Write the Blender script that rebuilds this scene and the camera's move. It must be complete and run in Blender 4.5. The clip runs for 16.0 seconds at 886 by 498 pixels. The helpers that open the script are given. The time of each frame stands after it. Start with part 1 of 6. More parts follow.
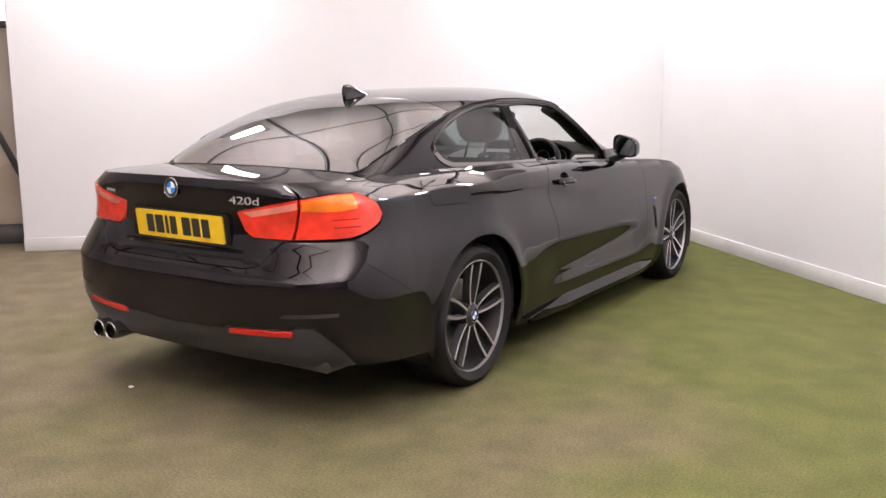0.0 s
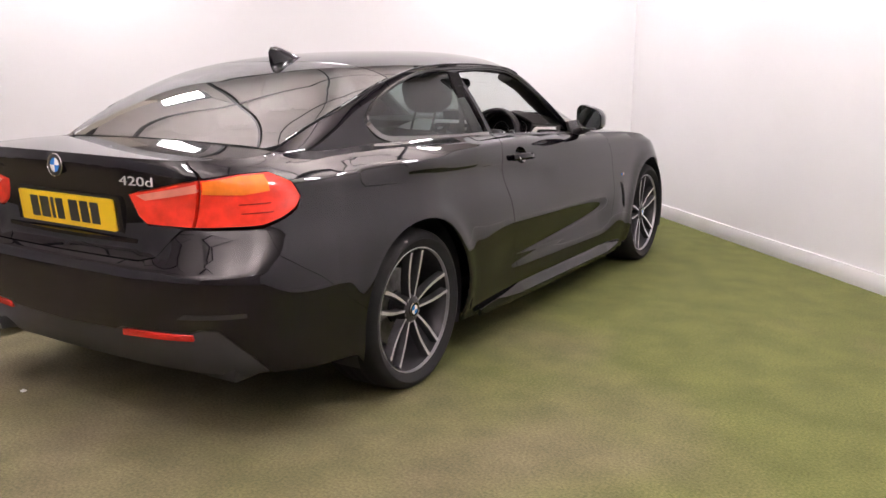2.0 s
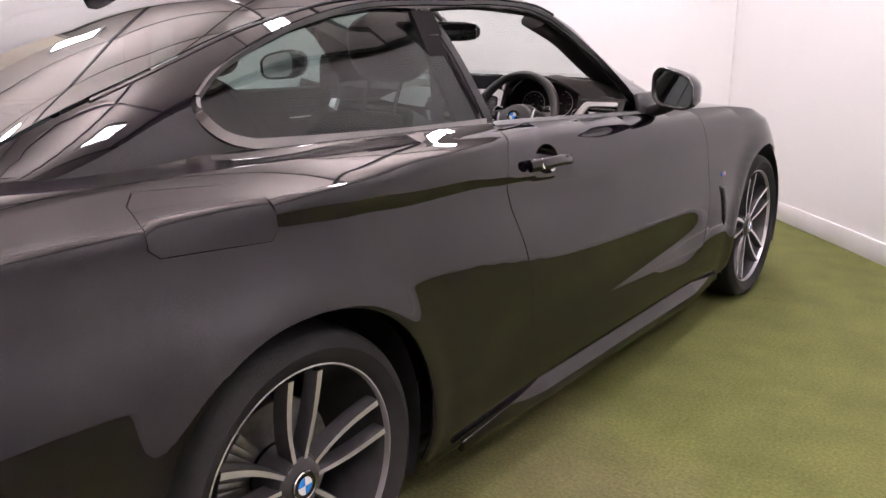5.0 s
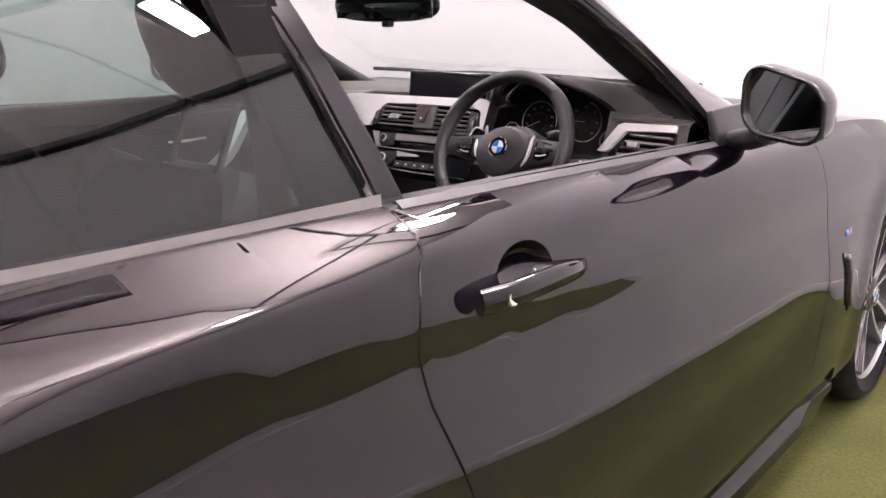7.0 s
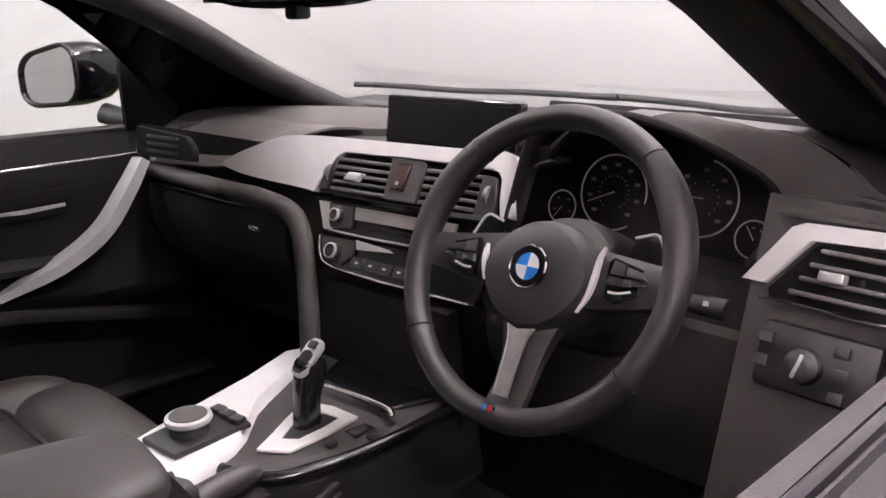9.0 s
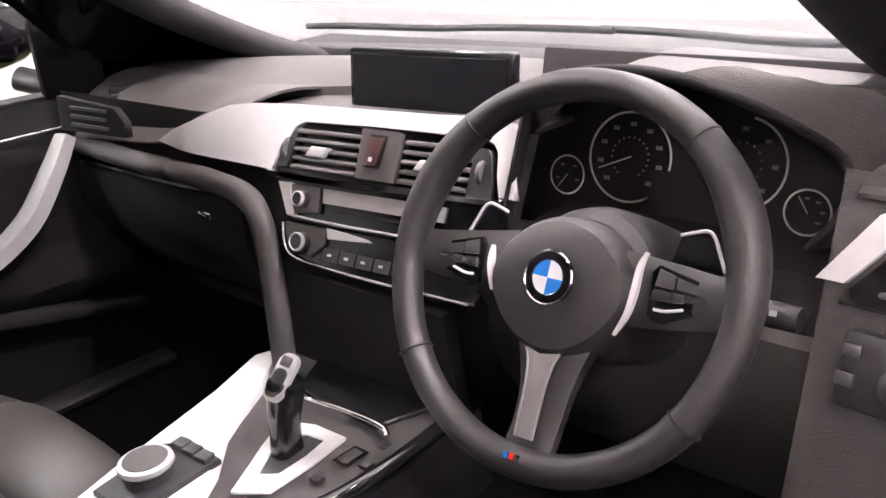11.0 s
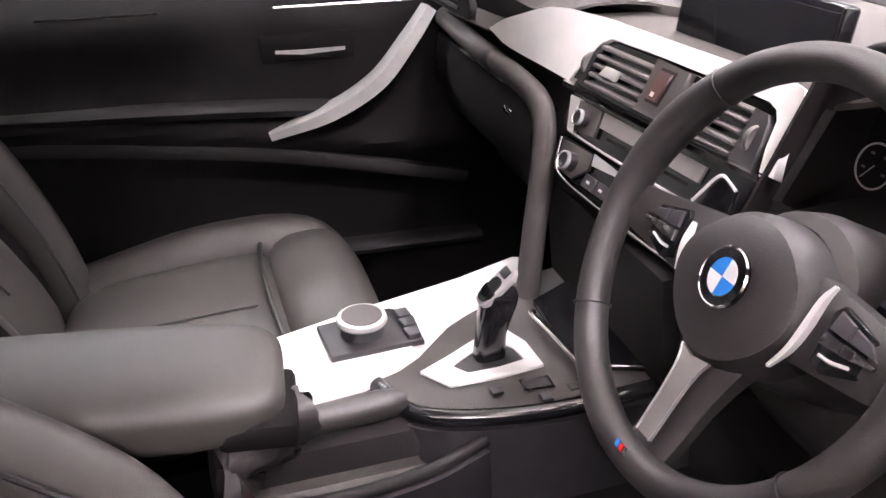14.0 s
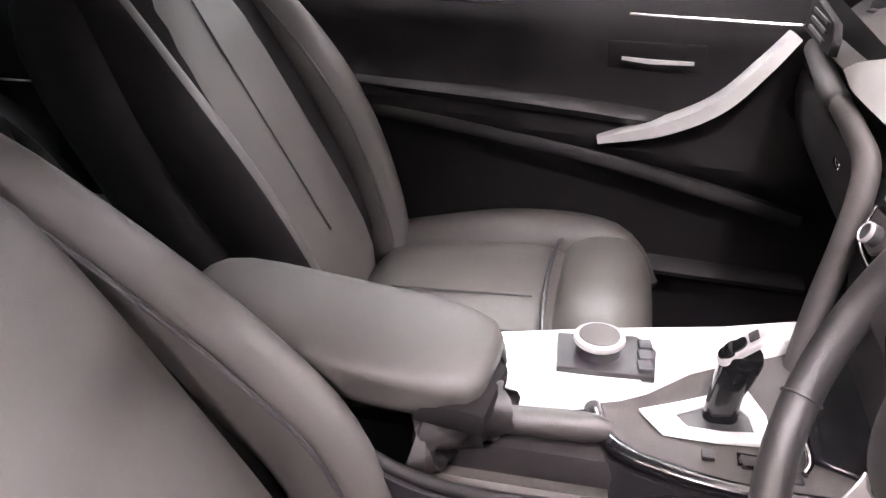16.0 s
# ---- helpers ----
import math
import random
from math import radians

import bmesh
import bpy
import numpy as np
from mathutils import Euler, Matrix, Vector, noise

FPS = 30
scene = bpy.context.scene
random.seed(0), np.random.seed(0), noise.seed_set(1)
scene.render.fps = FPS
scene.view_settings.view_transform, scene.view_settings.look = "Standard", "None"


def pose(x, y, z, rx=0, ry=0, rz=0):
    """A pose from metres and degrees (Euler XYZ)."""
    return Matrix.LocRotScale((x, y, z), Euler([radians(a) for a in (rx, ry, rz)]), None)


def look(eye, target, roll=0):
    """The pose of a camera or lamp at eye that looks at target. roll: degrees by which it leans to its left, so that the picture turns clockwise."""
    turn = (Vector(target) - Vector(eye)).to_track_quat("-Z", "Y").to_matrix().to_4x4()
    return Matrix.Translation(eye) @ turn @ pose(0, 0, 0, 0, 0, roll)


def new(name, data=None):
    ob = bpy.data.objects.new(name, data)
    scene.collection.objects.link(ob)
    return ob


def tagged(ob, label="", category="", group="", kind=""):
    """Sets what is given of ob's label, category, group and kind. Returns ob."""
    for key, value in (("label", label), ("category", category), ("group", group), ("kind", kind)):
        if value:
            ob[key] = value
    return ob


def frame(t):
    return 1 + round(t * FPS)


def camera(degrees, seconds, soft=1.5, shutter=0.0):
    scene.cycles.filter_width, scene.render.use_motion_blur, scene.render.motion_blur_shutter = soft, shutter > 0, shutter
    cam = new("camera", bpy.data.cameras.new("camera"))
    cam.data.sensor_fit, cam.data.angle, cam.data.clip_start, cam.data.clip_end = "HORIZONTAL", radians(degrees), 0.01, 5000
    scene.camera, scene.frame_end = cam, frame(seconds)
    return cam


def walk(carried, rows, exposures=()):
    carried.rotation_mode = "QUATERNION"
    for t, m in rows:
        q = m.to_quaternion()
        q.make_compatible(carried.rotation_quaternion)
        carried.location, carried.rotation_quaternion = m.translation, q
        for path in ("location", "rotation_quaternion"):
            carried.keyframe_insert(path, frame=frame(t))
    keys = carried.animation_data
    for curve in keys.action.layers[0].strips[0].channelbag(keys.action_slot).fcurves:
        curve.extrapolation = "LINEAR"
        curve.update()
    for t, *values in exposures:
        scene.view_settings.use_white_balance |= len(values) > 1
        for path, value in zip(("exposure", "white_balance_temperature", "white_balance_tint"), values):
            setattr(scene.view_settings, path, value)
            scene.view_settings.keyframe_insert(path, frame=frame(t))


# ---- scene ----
from mathutils.geometry import delaunay_2d_cdt

cam = camera(54.5, 16.0)
PATH = [
    (0, (2.874, -3.331, 1.321), (1.797, -1.681, 0.977), -0.1),
    (0.5, (2.873, -3.279, 1.322), (1.794, -1.632, 0.97), 0.2),
    (1, (2.844, -3.221, 1.327), (1.799, -1.554, 0.971), 0.8),
    (1.5, (2.81, -3.109, 1.307), (1.807, -1.422, 0.921), 0.8),
    (2, (2.758, -2.846, 1.309), (1.734, -1.179, 0.894), 0.3),
    (2.5, (2.678, -2.605, 1.302), (1.57, -1.0, 0.863), 0.1),
    (3, (2.516, -2.292, 1.29), (1.423, -0.684, 0.824), 1.2),
    (3.5, (2.383, -2.016, 1.297), (1.319, -0.388, 0.832), 1.9),
    (4, (2.25, -1.66, 1.298), (1.137, -0.066, 0.831), 1.7),
    (4.2, (2.206, -1.55, 1.291), (1.083, 0.035, 0.813), 1.5),
    (6.3, (1.711, -0.302, 1.247), (0.482, 1.168, 0.675), -0.7),
    (6.5, (1.635, -0.182, 1.247), (0.407, 1.284, 0.662), 0.1),
    (7, (1.464, 0.096, 1.222), (0.221, 1.562, 0.668), -0.7),
    (7.5, (1.32, 0.398, 1.218), (-0.002, 1.796, 0.673), -1.3),
    (8, (1.182, 0.618, 1.214), (-0.216, 1.928, 0.639), -1.5),
    (8.5, (1.027, 0.789, 1.199), (-0.358, 2.119, 0.637), -1.2),
    (9, (0.888, 0.927, 1.186), (-0.459, 2.295, 0.626), -1.7),
    (11.3, (0.728, 1.088, 1.23), (-0.517, 2.426, 0.418), -5.8),
    (11.5, (0.727, 1.108, 1.238), (-0.53, 2.42, 0.401), -6.5),
    (12, (0.731, 1.103, 1.239), (-0.54, 2.405, 0.409), -6.6),
    (12.5, (0.73, 1.108, 1.24), (-0.562, 2.365, 0.374), -6.1),
    (13, (0.743, 1.135, 1.244), (-0.676, 2.214, 0.337), -5.7),
    (13.5, (0.782, 1.202, 1.232), (-0.824, 1.965, 0.316), -3.2),
    (14, (0.811, 1.247, 1.224), (-0.887, 1.761, 0.3), -0.9),
    (14.5, (0.805, 1.276, 1.217), (-0.939, 1.593, 0.289), 0.2),
    (15, (0.791, 1.323, 1.219), (-0.972, 1.369, 0.275), 1.9),
    (15.5, (0.808, 1.355, 1.238), (-0.942, 1.18, 0.286), 1.8),
    (16, (0.815, 1.397, 1.246), (-0.912, 1.035, 0.306), 0.6),
]
EXPOSURES = [(0,-0.84,6500,20),(2.0,-0.88,6500,20),(3.0,-1.0,6500,21),(4.2,-1.0,6500,22),(6.5,-0.29,6500,29),(7.5,-0.34,6500,24),(8.2,-0.42,6500,24),(9.0,-0.42,6500,24),(11.5,0.43,6500,26),(13.0,0.43,6500,26),(14.5,0.38,6500,26),(15.5,0.62,6500,25),(16.0,0.97,6500,25)]
walk(cam, [(t, look(eye, target, roll)) for t, eye, target, roll in PATH], EXPOSURES)

# ---- light ----
world = bpy.data.worlds.new("world")
scene.world = world
world.use_nodes = True
world.node_tree.nodes["Background"].inputs[0].default_value = (0.8, 0.85, 1.0, 1)
world.node_tree.nodes["Background"].inputs[1].default_value = 0.05


# ---- materials ----
def material(name, colour, rough=0.5, metal=0.0, vary=0.0, scale=8.0, fine=0.0, fine_scale=300.0, coat=0.0, tint=None, spec=0.5, rough_vary=0.0):
    """A surface with a base colour, wear at a large scale and grain at a small one (scales in repeats a metre)."""
    mat = bpy.data.materials.new(name)
    mat.use_nodes = True
    nt = mat.node_tree
    b = nt.nodes["Principled BSDF"]
    b.inputs["Base Color"].default_value = (*colour, 1)
    b.inputs["Roughness"].default_value = rough
    b.inputs["Metallic"].default_value = metal
    b.inputs["Specular IOR Level"].default_value = spec
    if coat:
        b.inputs["Coat Weight"].default_value = coat
        b.inputs["Coat Roughness"].default_value = 0.02
        b.inputs["Coat IOR"].default_value = 1.46
    if vary or fine or rough_vary:
        co = nt.nodes.new("ShaderNodeTexCoord")
    if vary or rough_vary:
        n = nt.nodes.new("ShaderNodeTexNoise")
        n.inputs["Scale"].default_value = scale
        n.inputs["Detail"].default_value = 6
        nt.links.new(co.outputs["Object"], n.inputs["Vector"])
        if vary:
            mix = nt.nodes.new("ShaderNodeMix")
            mix.data_type = "RGBA"
            other = tint or tuple(c * (1 - vary) for c in colour)
            mix.inputs[6].default_value = (*colour, 1)
            mix.inputs[7].default_value = (*other, 1)
            ramp = nt.nodes.new("ShaderNodeMapRange")
            ramp.inputs[1].default_value, ramp.inputs[2].default_value = 0.35, 0.68
            nt.links.new(n.outputs[0], ramp.inputs[0])
            nt.links.new(ramp.outputs[0], mix.inputs[0])
            nt.links.new(mix.outputs[2], b.inputs["Base Color"])
        if rough_vary:
            mr = nt.nodes.new("ShaderNodeMapRange")
            mr.inputs[3].default_value, mr.inputs[4].default_value = rough - rough_vary, rough + rough_vary
            nt.links.new(n.outputs[0], mr.inputs[0])
            nt.links.new(mr.outputs[0], b.inputs["Roughness"])
    if fine:
        g = nt.nodes.new("ShaderNodeTexNoise")
        g.inputs["Scale"].default_value = fine_scale
        g.inputs["Detail"].default_value = 3
        nt.links.new(co.outputs["Object"], g.inputs["Vector"])
        bump = nt.nodes.new("ShaderNodeBump")
        bump.inputs["Strength"].default_value = fine
        bump.inputs["Distance"].default_value = 0.002
        nt.links.new(g.outputs[0], bump.inputs["Height"])
        nt.links.new(bump.outputs[0], b.inputs["Normal"])
    return mat


def glowing(name, colour, strength):
    mat = bpy.data.materials.new(name)
    mat.use_nodes = True
    b = mat.node_tree.nodes["Principled BSDF"]
    b.inputs["Base Color"].default_value = (0.8, 0.8, 0.8, 1)
    b.inputs["Emission Color"].default_value = (*colour, 1)
    b.inputs["Emission Strength"].default_value = strength
    return mat


def glass(name, colour, rough=0.0, shine=0.08):
    """Thin window glass: clear film with the gloss of glass."""
    mat = bpy.data.materials.new(name)
    mat.use_nodes = True
    nt = mat.node_tree
    out = nt.nodes["Material Output"]
    nt.nodes.remove(nt.nodes["Principled BSDF"])
    clear, gloss, mix, lw, power, gain = (nt.nodes.new("ShaderNode" + k) for k in ("BsdfTransparent", "BsdfGlossy", "MixShader", "LayerWeight", "Math", "MapRange"))
    clear.inputs[0].default_value = (*colour, 1)
    gloss.inputs["Roughness"].default_value = rough
    lw.inputs[0].default_value = 0.5
    power.operation = "POWER"
    power.inputs[1].default_value = 4.5
    gain.inputs[3].default_value, gain.inputs[4].default_value = shine, 1.0
    nt.links.new(lw.outputs["Facing"], power.inputs[0])
    nt.links.new(power.outputs[0], gain.inputs[0])
    nt.links.new(gain.outputs[0], mix.inputs[0])
    nt.links.new(clear.outputs[0], mix.inputs[1])
    nt.links.new(gloss.outputs[0], mix.inputs[2])
    nt.links.new(mix.outputs[0], out.inputs[0])
    return mat


PAINT = material("black_paint", (0.0034, 0.0023, 0.0041), 0.9, 0.0, 0.25, 900.0, coat=1.0, spec=0.0)
GLOSS_BLACK = material("gloss_black_trim", (0.008, 0.008, 0.009), 0.12, rough_vary=0.05, scale=20)
SATIN_BLACK = material("satin_black_plastic", (0.016, 0.015, 0.017), 0.42, vary=0.3, scale=30, fine=0.25, fine_scale=900)
DARK_GREY = material("dark_grey_plastic", (0.030, 0.029, 0.033), 0.5, vary=0.2, scale=12, fine=0.2, fine_scale=700)
RUBBER = material("tyre_rubber", (0.009, 0.0085, 0.009), 0.82, spec=0.25, vary=0.35, scale=14, fine=0.4, fine_scale=250)
POLISHED = material("polished_steel", (0.84, 0.84, 0.85), 0.24, 0.65, rough_vary=0.04, scale=40)
CHROME = material("chrome", (0.82, 0.82, 0.84), 0.07, 1.0, rough_vary=0.03, scale=40)
ALLOY = material("machined_alloy", (0.56, 0.56, 0.58), 0.34, 0.7, rough_vary=0.06, scale=60)
ALLOY_DARK = material("dark_grey_wheel_paint", (0.045, 0.043, 0.047), 0.38, 0.4, vary=0.3, scale=25)
STEEL = material("brake_disc_steel", (0.32, 0.31, 0.31), 0.38, 1.0, vary=0.4, scale=30)
RED_LENS = material("red_lens", (0.88, 0.045, 0.022), 0.12, coat=0.6, vary=0.3, scale=18)
ORANGE_LENS = material("orange_lens", (0.95, 0.22, 0.02), 0.12, coat=0.6, vary=0.25, scale=18)
PALE_LENS = material("pale_pink_lens", (0.85, 0.27, 0.20), 0.10, coat=0.6, vary=0.2, scale=18)
REFLECTOR_RED = material("red_reflector", (0.55, 0.02, 0.015), 0.2, coat=0.5, vary=0.2, scale=60)
YELLOW = material("yellow_plate", (0.86, 0.56, 0.012), 0.35, vary=0.06, scale=20, coat=0.2)
INK = material("black_ink", (0.015, 0.014, 0.014), 0.45)
BLUE = material("blue_enamel", (0.02, 0.20, 0.62), 0.2, coat=0.5)
WHITE_ENAMEL = material("white_enamel", (0.8, 0.8, 0.8), 0.2, coat=0.5)
TINTED = glass("tinted_glass", (0.25, 0.33, 0.315), shine=0.06)
PILLAR_GLOSS = material("pillar_gloss_black", (0.006, 0.0055, 0.0065), 0.16, spec=0.24, rough_vary=0.05, scale=20)
REAR_TINT = glass("dark_tinted_glass", (0.075, 0.10, 0.10), shine=0.25)
DOOR_GLASS = glass("door_window_glass", (0.70, 0.78, 0.76), shine=0.05)
CLEAR = glass("clear_glass", (0.84, 0.90, 0.88))
WALL = material("white_wall_paint", (0.70, 0.69, 0.69), 0.7, vary=0.05, scale=0.7, fine=0.3, fine_scale=90)
SKIRT = material("white_skirting", (0.70, 0.69, 0.69), 0.45, vary=0.10, scale=3)
CEILING = material("beige_ceiling", (0.63, 0.565, 0.525), 0.8, vary=0.12, scale=0.5)
CREAM = material("cream_partition", (0.62, 0.55, 0.46), 0.75, vary=0.15, scale=1.2, fine=0.2, fine_scale=60)
GLOW_PANE = glowing("bright_window_pane", (0.93, 0.97, 1.0), 3.0)
# For the unseen south wall; the dimness of that end is put into the colour.
WORKSHOP = material("darkened_unseen_wall", (0.26, 0.235, 0.21), 0.8, vary=0.25, scale=0.8, fine=0.3, fine_scale=60)
TRACK = material("dark_ceiling_track", (0.04, 0.038, 0.036), 0.6)
TRIM_BRIGHT = material("bright_window_trim", (0.30, 0.29, 0.29), 0.2, 0.9, rough_vary=0.05, scale=30)
SEAL_GREY = material("dusty_black_rubber", (0.022, 0.020, 0.020), 0.45, spec=0.3, vary=0.35, scale=25, fine=0.2, fine_scale=500)
DARK_RED = material("dark_red_lens", (0.22, 0.010, 0.006), 0.15, coat=0.5)
BEIGE = material("beige_partition", (0.52, 0.42, 0.33), 0.7, vary=0.3, scale=1.5)
FIXTURE = material("white_metal_fixture", (0.7, 0.7, 0.7), 0.4)
LIGHT = glowing("lamp_diffuser", (1.0, 0.985, 0.975), 276.0)
# Added glow without a known source: brightens the ceiling from the lamp tops.
CEILING_FILL = glowing("ceiling_fill_glow", (1.0, 0.985, 0.985), 930.0)
# Both for the added rear fixtures: weak glow below, strong fill above.
LIGHT_DIM = glowing("dim_lamp_diffuser", (1.0, 0.985, 0.975), 25.0)
REAR_CEILING_FILL = glowing("rear_ceiling_fill_glow", (1.0, 0.985, 0.985), 1500.0)


def turf_material():
    """Short green pile, worn brown towards the entrance, with dull patches and a fibrous grain."""
    mat = material("artificial_turf", (0.084, 0.104, 0.026), 0.92, fine=1.0, fine_scale=260, spec=0.12)
    nt = mat.node_tree
    b = nt.nodes["Principled BSDF"]
    co = nt.nodes.new("ShaderNodeTexCoord")

    def noise(scale, detail, low, high, lo_v, hi_v):
        n, m = nt.nodes.new("ShaderNodeTexNoise"), nt.nodes.new("ShaderNodeMapRange")
        n.inputs["Scale"].default_value, n.inputs["Detail"].default_value = scale, detail
        nt.links.new(co.outputs["Object"], n.inputs["Vector"])
        nt.links.new(n.outputs[0], m.inputs[0])
        m.inputs[1].default_value, m.inputs[2].default_value, m.inputs[3].default_value, m.inputs[4].default_value = low, high, lo_v, hi_v
        return m.outputs[0]

    def sums(op, a, c):
        n = nt.nodes.new("ShaderNodeMath")
        n.operation = op
        for k, v in enumerate((a, c)):
            if isinstance(v, float):
                n.inputs[k].default_value = v
            else:
                nt.links.new(v, n.inputs[k])
        return n.outputs[0]

    xyz = nt.nodes.new("ShaderNodeSeparateXYZ")
    nt.links.new(co.outputs["Object"], xyz.inputs[0])
    lean = sums("ADD", sums("MULTIPLY", xyz.outputs[0], -0.22), sums("MULTIPLY", xyz.outputs[1], -0.20))
    worn = sums("ADD", lean, noise(0.9, 5.0, 0.3, 0.7, -0.40, 0.50))
    ramp = nt.nodes.new("ShaderNodeMapRange")
    ramp.inputs[1].default_value, ramp.inputs[2].default_value = -0.55, 0.60
    nt.links.new(worn, ramp.inputs[0])
    mix = nt.nodes.new("ShaderNodeMix")
    mix.data_type = "RGBA"
    mix.inputs[6].default_value, mix.inputs[7].default_value = (0.074, 0.081, 0.026, 1), (0.118, 0.099, 0.064, 1)
    nt.links.new(ramp.outputs[0], mix.inputs[0])
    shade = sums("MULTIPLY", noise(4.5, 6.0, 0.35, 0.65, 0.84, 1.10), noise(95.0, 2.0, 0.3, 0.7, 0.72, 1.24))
    tone = nt.nodes.new("ShaderNodeVectorMath")
    tone.operation = "SCALE"
    nt.links.new(mix.outputs[2], tone.inputs[0])
    nt.links.new(shade, tone.inputs["Scale"])
    nt.links.new(tone.outputs[0], b.inputs["Base Color"])
    return mat


TURF = turf_material()


# ---- building helpers ----
def link_mesh(name, verts, faces, mat, parent=None, label="", smooth=True, mats=None, index=None):
    me = bpy.data.meshes.new(name)
    me.from_pydata([tuple(v) for v in verts], [], [tuple(f) for f in faces])
    for m in (mats or [mat]):
        me.materials.append(m)
    if index is not None:
        me.polygons.foreach_set("material_index", index)
    me.polygons.foreach_set("use_smooth", [smooth] * len(me.polygons))
    me.update()
    ob = new(name, me)
    if parent:
        ob.parent = parent
    if label:
        tagged(ob, label)
    return ob


def part(name, bm, mat, parent=None, label="", smooth=True, angle=35.0):
    """Links a bmesh as one mesh object under a thing or a part, with edges sharper than the angle kept sharp."""
    bmesh.ops.recalc_face_normals(bm, faces=bm.faces)
    for e in bm.edges:
        e.smooth = len(e.link_faces) == 2 and e.calc_face_angle(0) < radians(angle)
    for f in bm.faces:
        f.smooth = smooth
    me = bpy.data.meshes.new(name)
    bm.to_mesh(me)
    bm.free()
    for m in (mat if isinstance(mat, (list, tuple)) else [mat]):
        me.materials.append(m)
    ob = new(name, me)
    if parent:
        ob.parent = parent
    if label:
        tagged(ob, label)
    return ob


def thing(name, label, category, place=(0, 0, 0), group="", kind=""):
    ob = new(name)
    ob.location = place
    return tagged(ob, label, category, group, kind)


def add_box(bm, centre, size, bevel=0.0, turn=None, seg=2):
    """A box with rounded edges; turn: a 3x3 or 4x4 rotation about its centre."""
    made = bmesh.ops.create_cube(bm, size=1.0)["verts"]
    bmesh.ops.scale(bm, vec=size, verts=made)
    if bevel:
        edges = list({e for v in made for e in v.link_edges})
        made = bmesh.ops.bevel(bm, geom=edges, offset=min(bevel, min(size) * 0.49), segments=seg, affect="EDGES", profile=0.5)["verts"]
        made = list({v for v in made})
    if turn is not None:
        bmesh.ops.rotate(bm, cent=(0, 0, 0), matrix=turn.to_3x3(), verts=made)
    bmesh.ops.translate(bm, vec=centre, verts=made)
    return made


def box(name, centre, size, mat, parent=None, bevel=0.004, turn=None, label="", seg=2):
    bm = bmesh.new()
    add_box(bm, centre, size, bevel, turn, seg)
    return part(name, bm, mat, parent, label)


def frame_of(direction, up=(0, 0, 1)):
    z = Vector(direction).normalized()
    x = Vector(up).cross(z)
    if x.length < 1e-5:
        x = Vector((1, 0, 0)).cross(z)
    x.normalize()
    return Matrix((x, z.cross(x), z)).transposed()


def add_lathe(bm, profile, centre, axis, n=48, closed=False):
    """Turns a profile of (radius, along) about the axis through centre."""
    m = frame_of(axis)
    rings = []
    for r, a in profile:
        rings.append([bm.verts.new(Vector(centre) + m @ Vector((r * math.cos(k * 2 * math.pi / n), r * math.sin(k * 2 * math.pi / n), a))) for k in range(n)] if r > 1e-6
                     else [bm.verts.new(Vector(centre) + m @ Vector((0, 0, a)))] * n)
    pairs = list(zip(rings, rings[1:])) + ([(rings[-1], rings[0])] if closed else [])
    for a, b in pairs:
        for k in range(n):
            q = [a[k], a[(k + 1) % n], b[(k + 1) % n], b[k]]
            q = list(dict.fromkeys(q))
            if len(q) > 2:
                bm.faces.new(q)
    return bm


def lathe(name, profile, centre, axis, mat, parent=None, label="", n=48, closed=False, angle=35.0):
    return part(name, add_lathe(bmesh.new(), profile, centre, axis, n, closed), mat, parent, label, angle=angle)


def smooth_path(points, n):
    """A Catmull-Rom curve through a few points."""
    p = [Vector(q) for q in points]
    p = [2 * p[0] - p[1], *p, 2 * p[-1] - p[-2]]
    out = []
    for i in range(1, len(p) - 2):
        for k in range(n):
            t = k / n
            out.append(0.5 * (2 * p[i] + (p[i + 1] - p[i - 1]) * t + (2 * p[i - 1] - 5 * p[i] + 4 * p[i + 1] - p[i + 2]) * t * t + (3 * p[i] - p[i - 1] - 3 * p[i + 1] + p[i + 2]) * t ** 3))
    return out + [p[-2]]


def add_sweep(bm, path, section, up=(0, 0, 1), scales=None, closed=False, caps=True):
    """Sweeps a closed section of (across, up) along a path."""
    rings = []
    n = len(path)
    for i, c in enumerate(path):
        a, b = path[(i - 1) % n if closed else max(i - 1, 0)], path[(i + 1) % n if closed else min(i + 1, n - 1)]
        d = (Vector(b) - Vector(a)).normalized()
        side = d.cross(Vector(up)).normalized()
        over = side.cross(d)
        sx, sy = (1, 1) if scales is None else scales[i] if isinstance(scales[i], tuple) else (scales[i], scales[i])
        rings.append([bm.verts.new(Vector(c) + side * (u * sx) + over * (v * sy)) for u, v in section])
    m = len(section)
    for i in range(n if closed else n - 1):
        a, b = rings[i], rings[(i + 1) % n]
        for k in range(m):
            bm.faces.new((a[k], a[(k + 1) % m], b[(k + 1) % m], b[k]))
    if caps and not closed:
        bm.faces.new(rings[0][::-1])
        bm.faces.new(rings[-1])
    return bm


def sweep(name, path, section, mat, parent=None, label="", up=(0, 0, 1), scales=None, closed=False, angle=50.0):
    return part(name, add_sweep(bmesh.new(), path, section, up, scales, closed), mat, parent, label, angle=angle)


def circle(r, n=12, ry=None):
    return [(r * math.cos(k * 2 * math.pi / n), (ry or r) * math.sin(k * 2 * math.pi / n)) for k in range(n)]


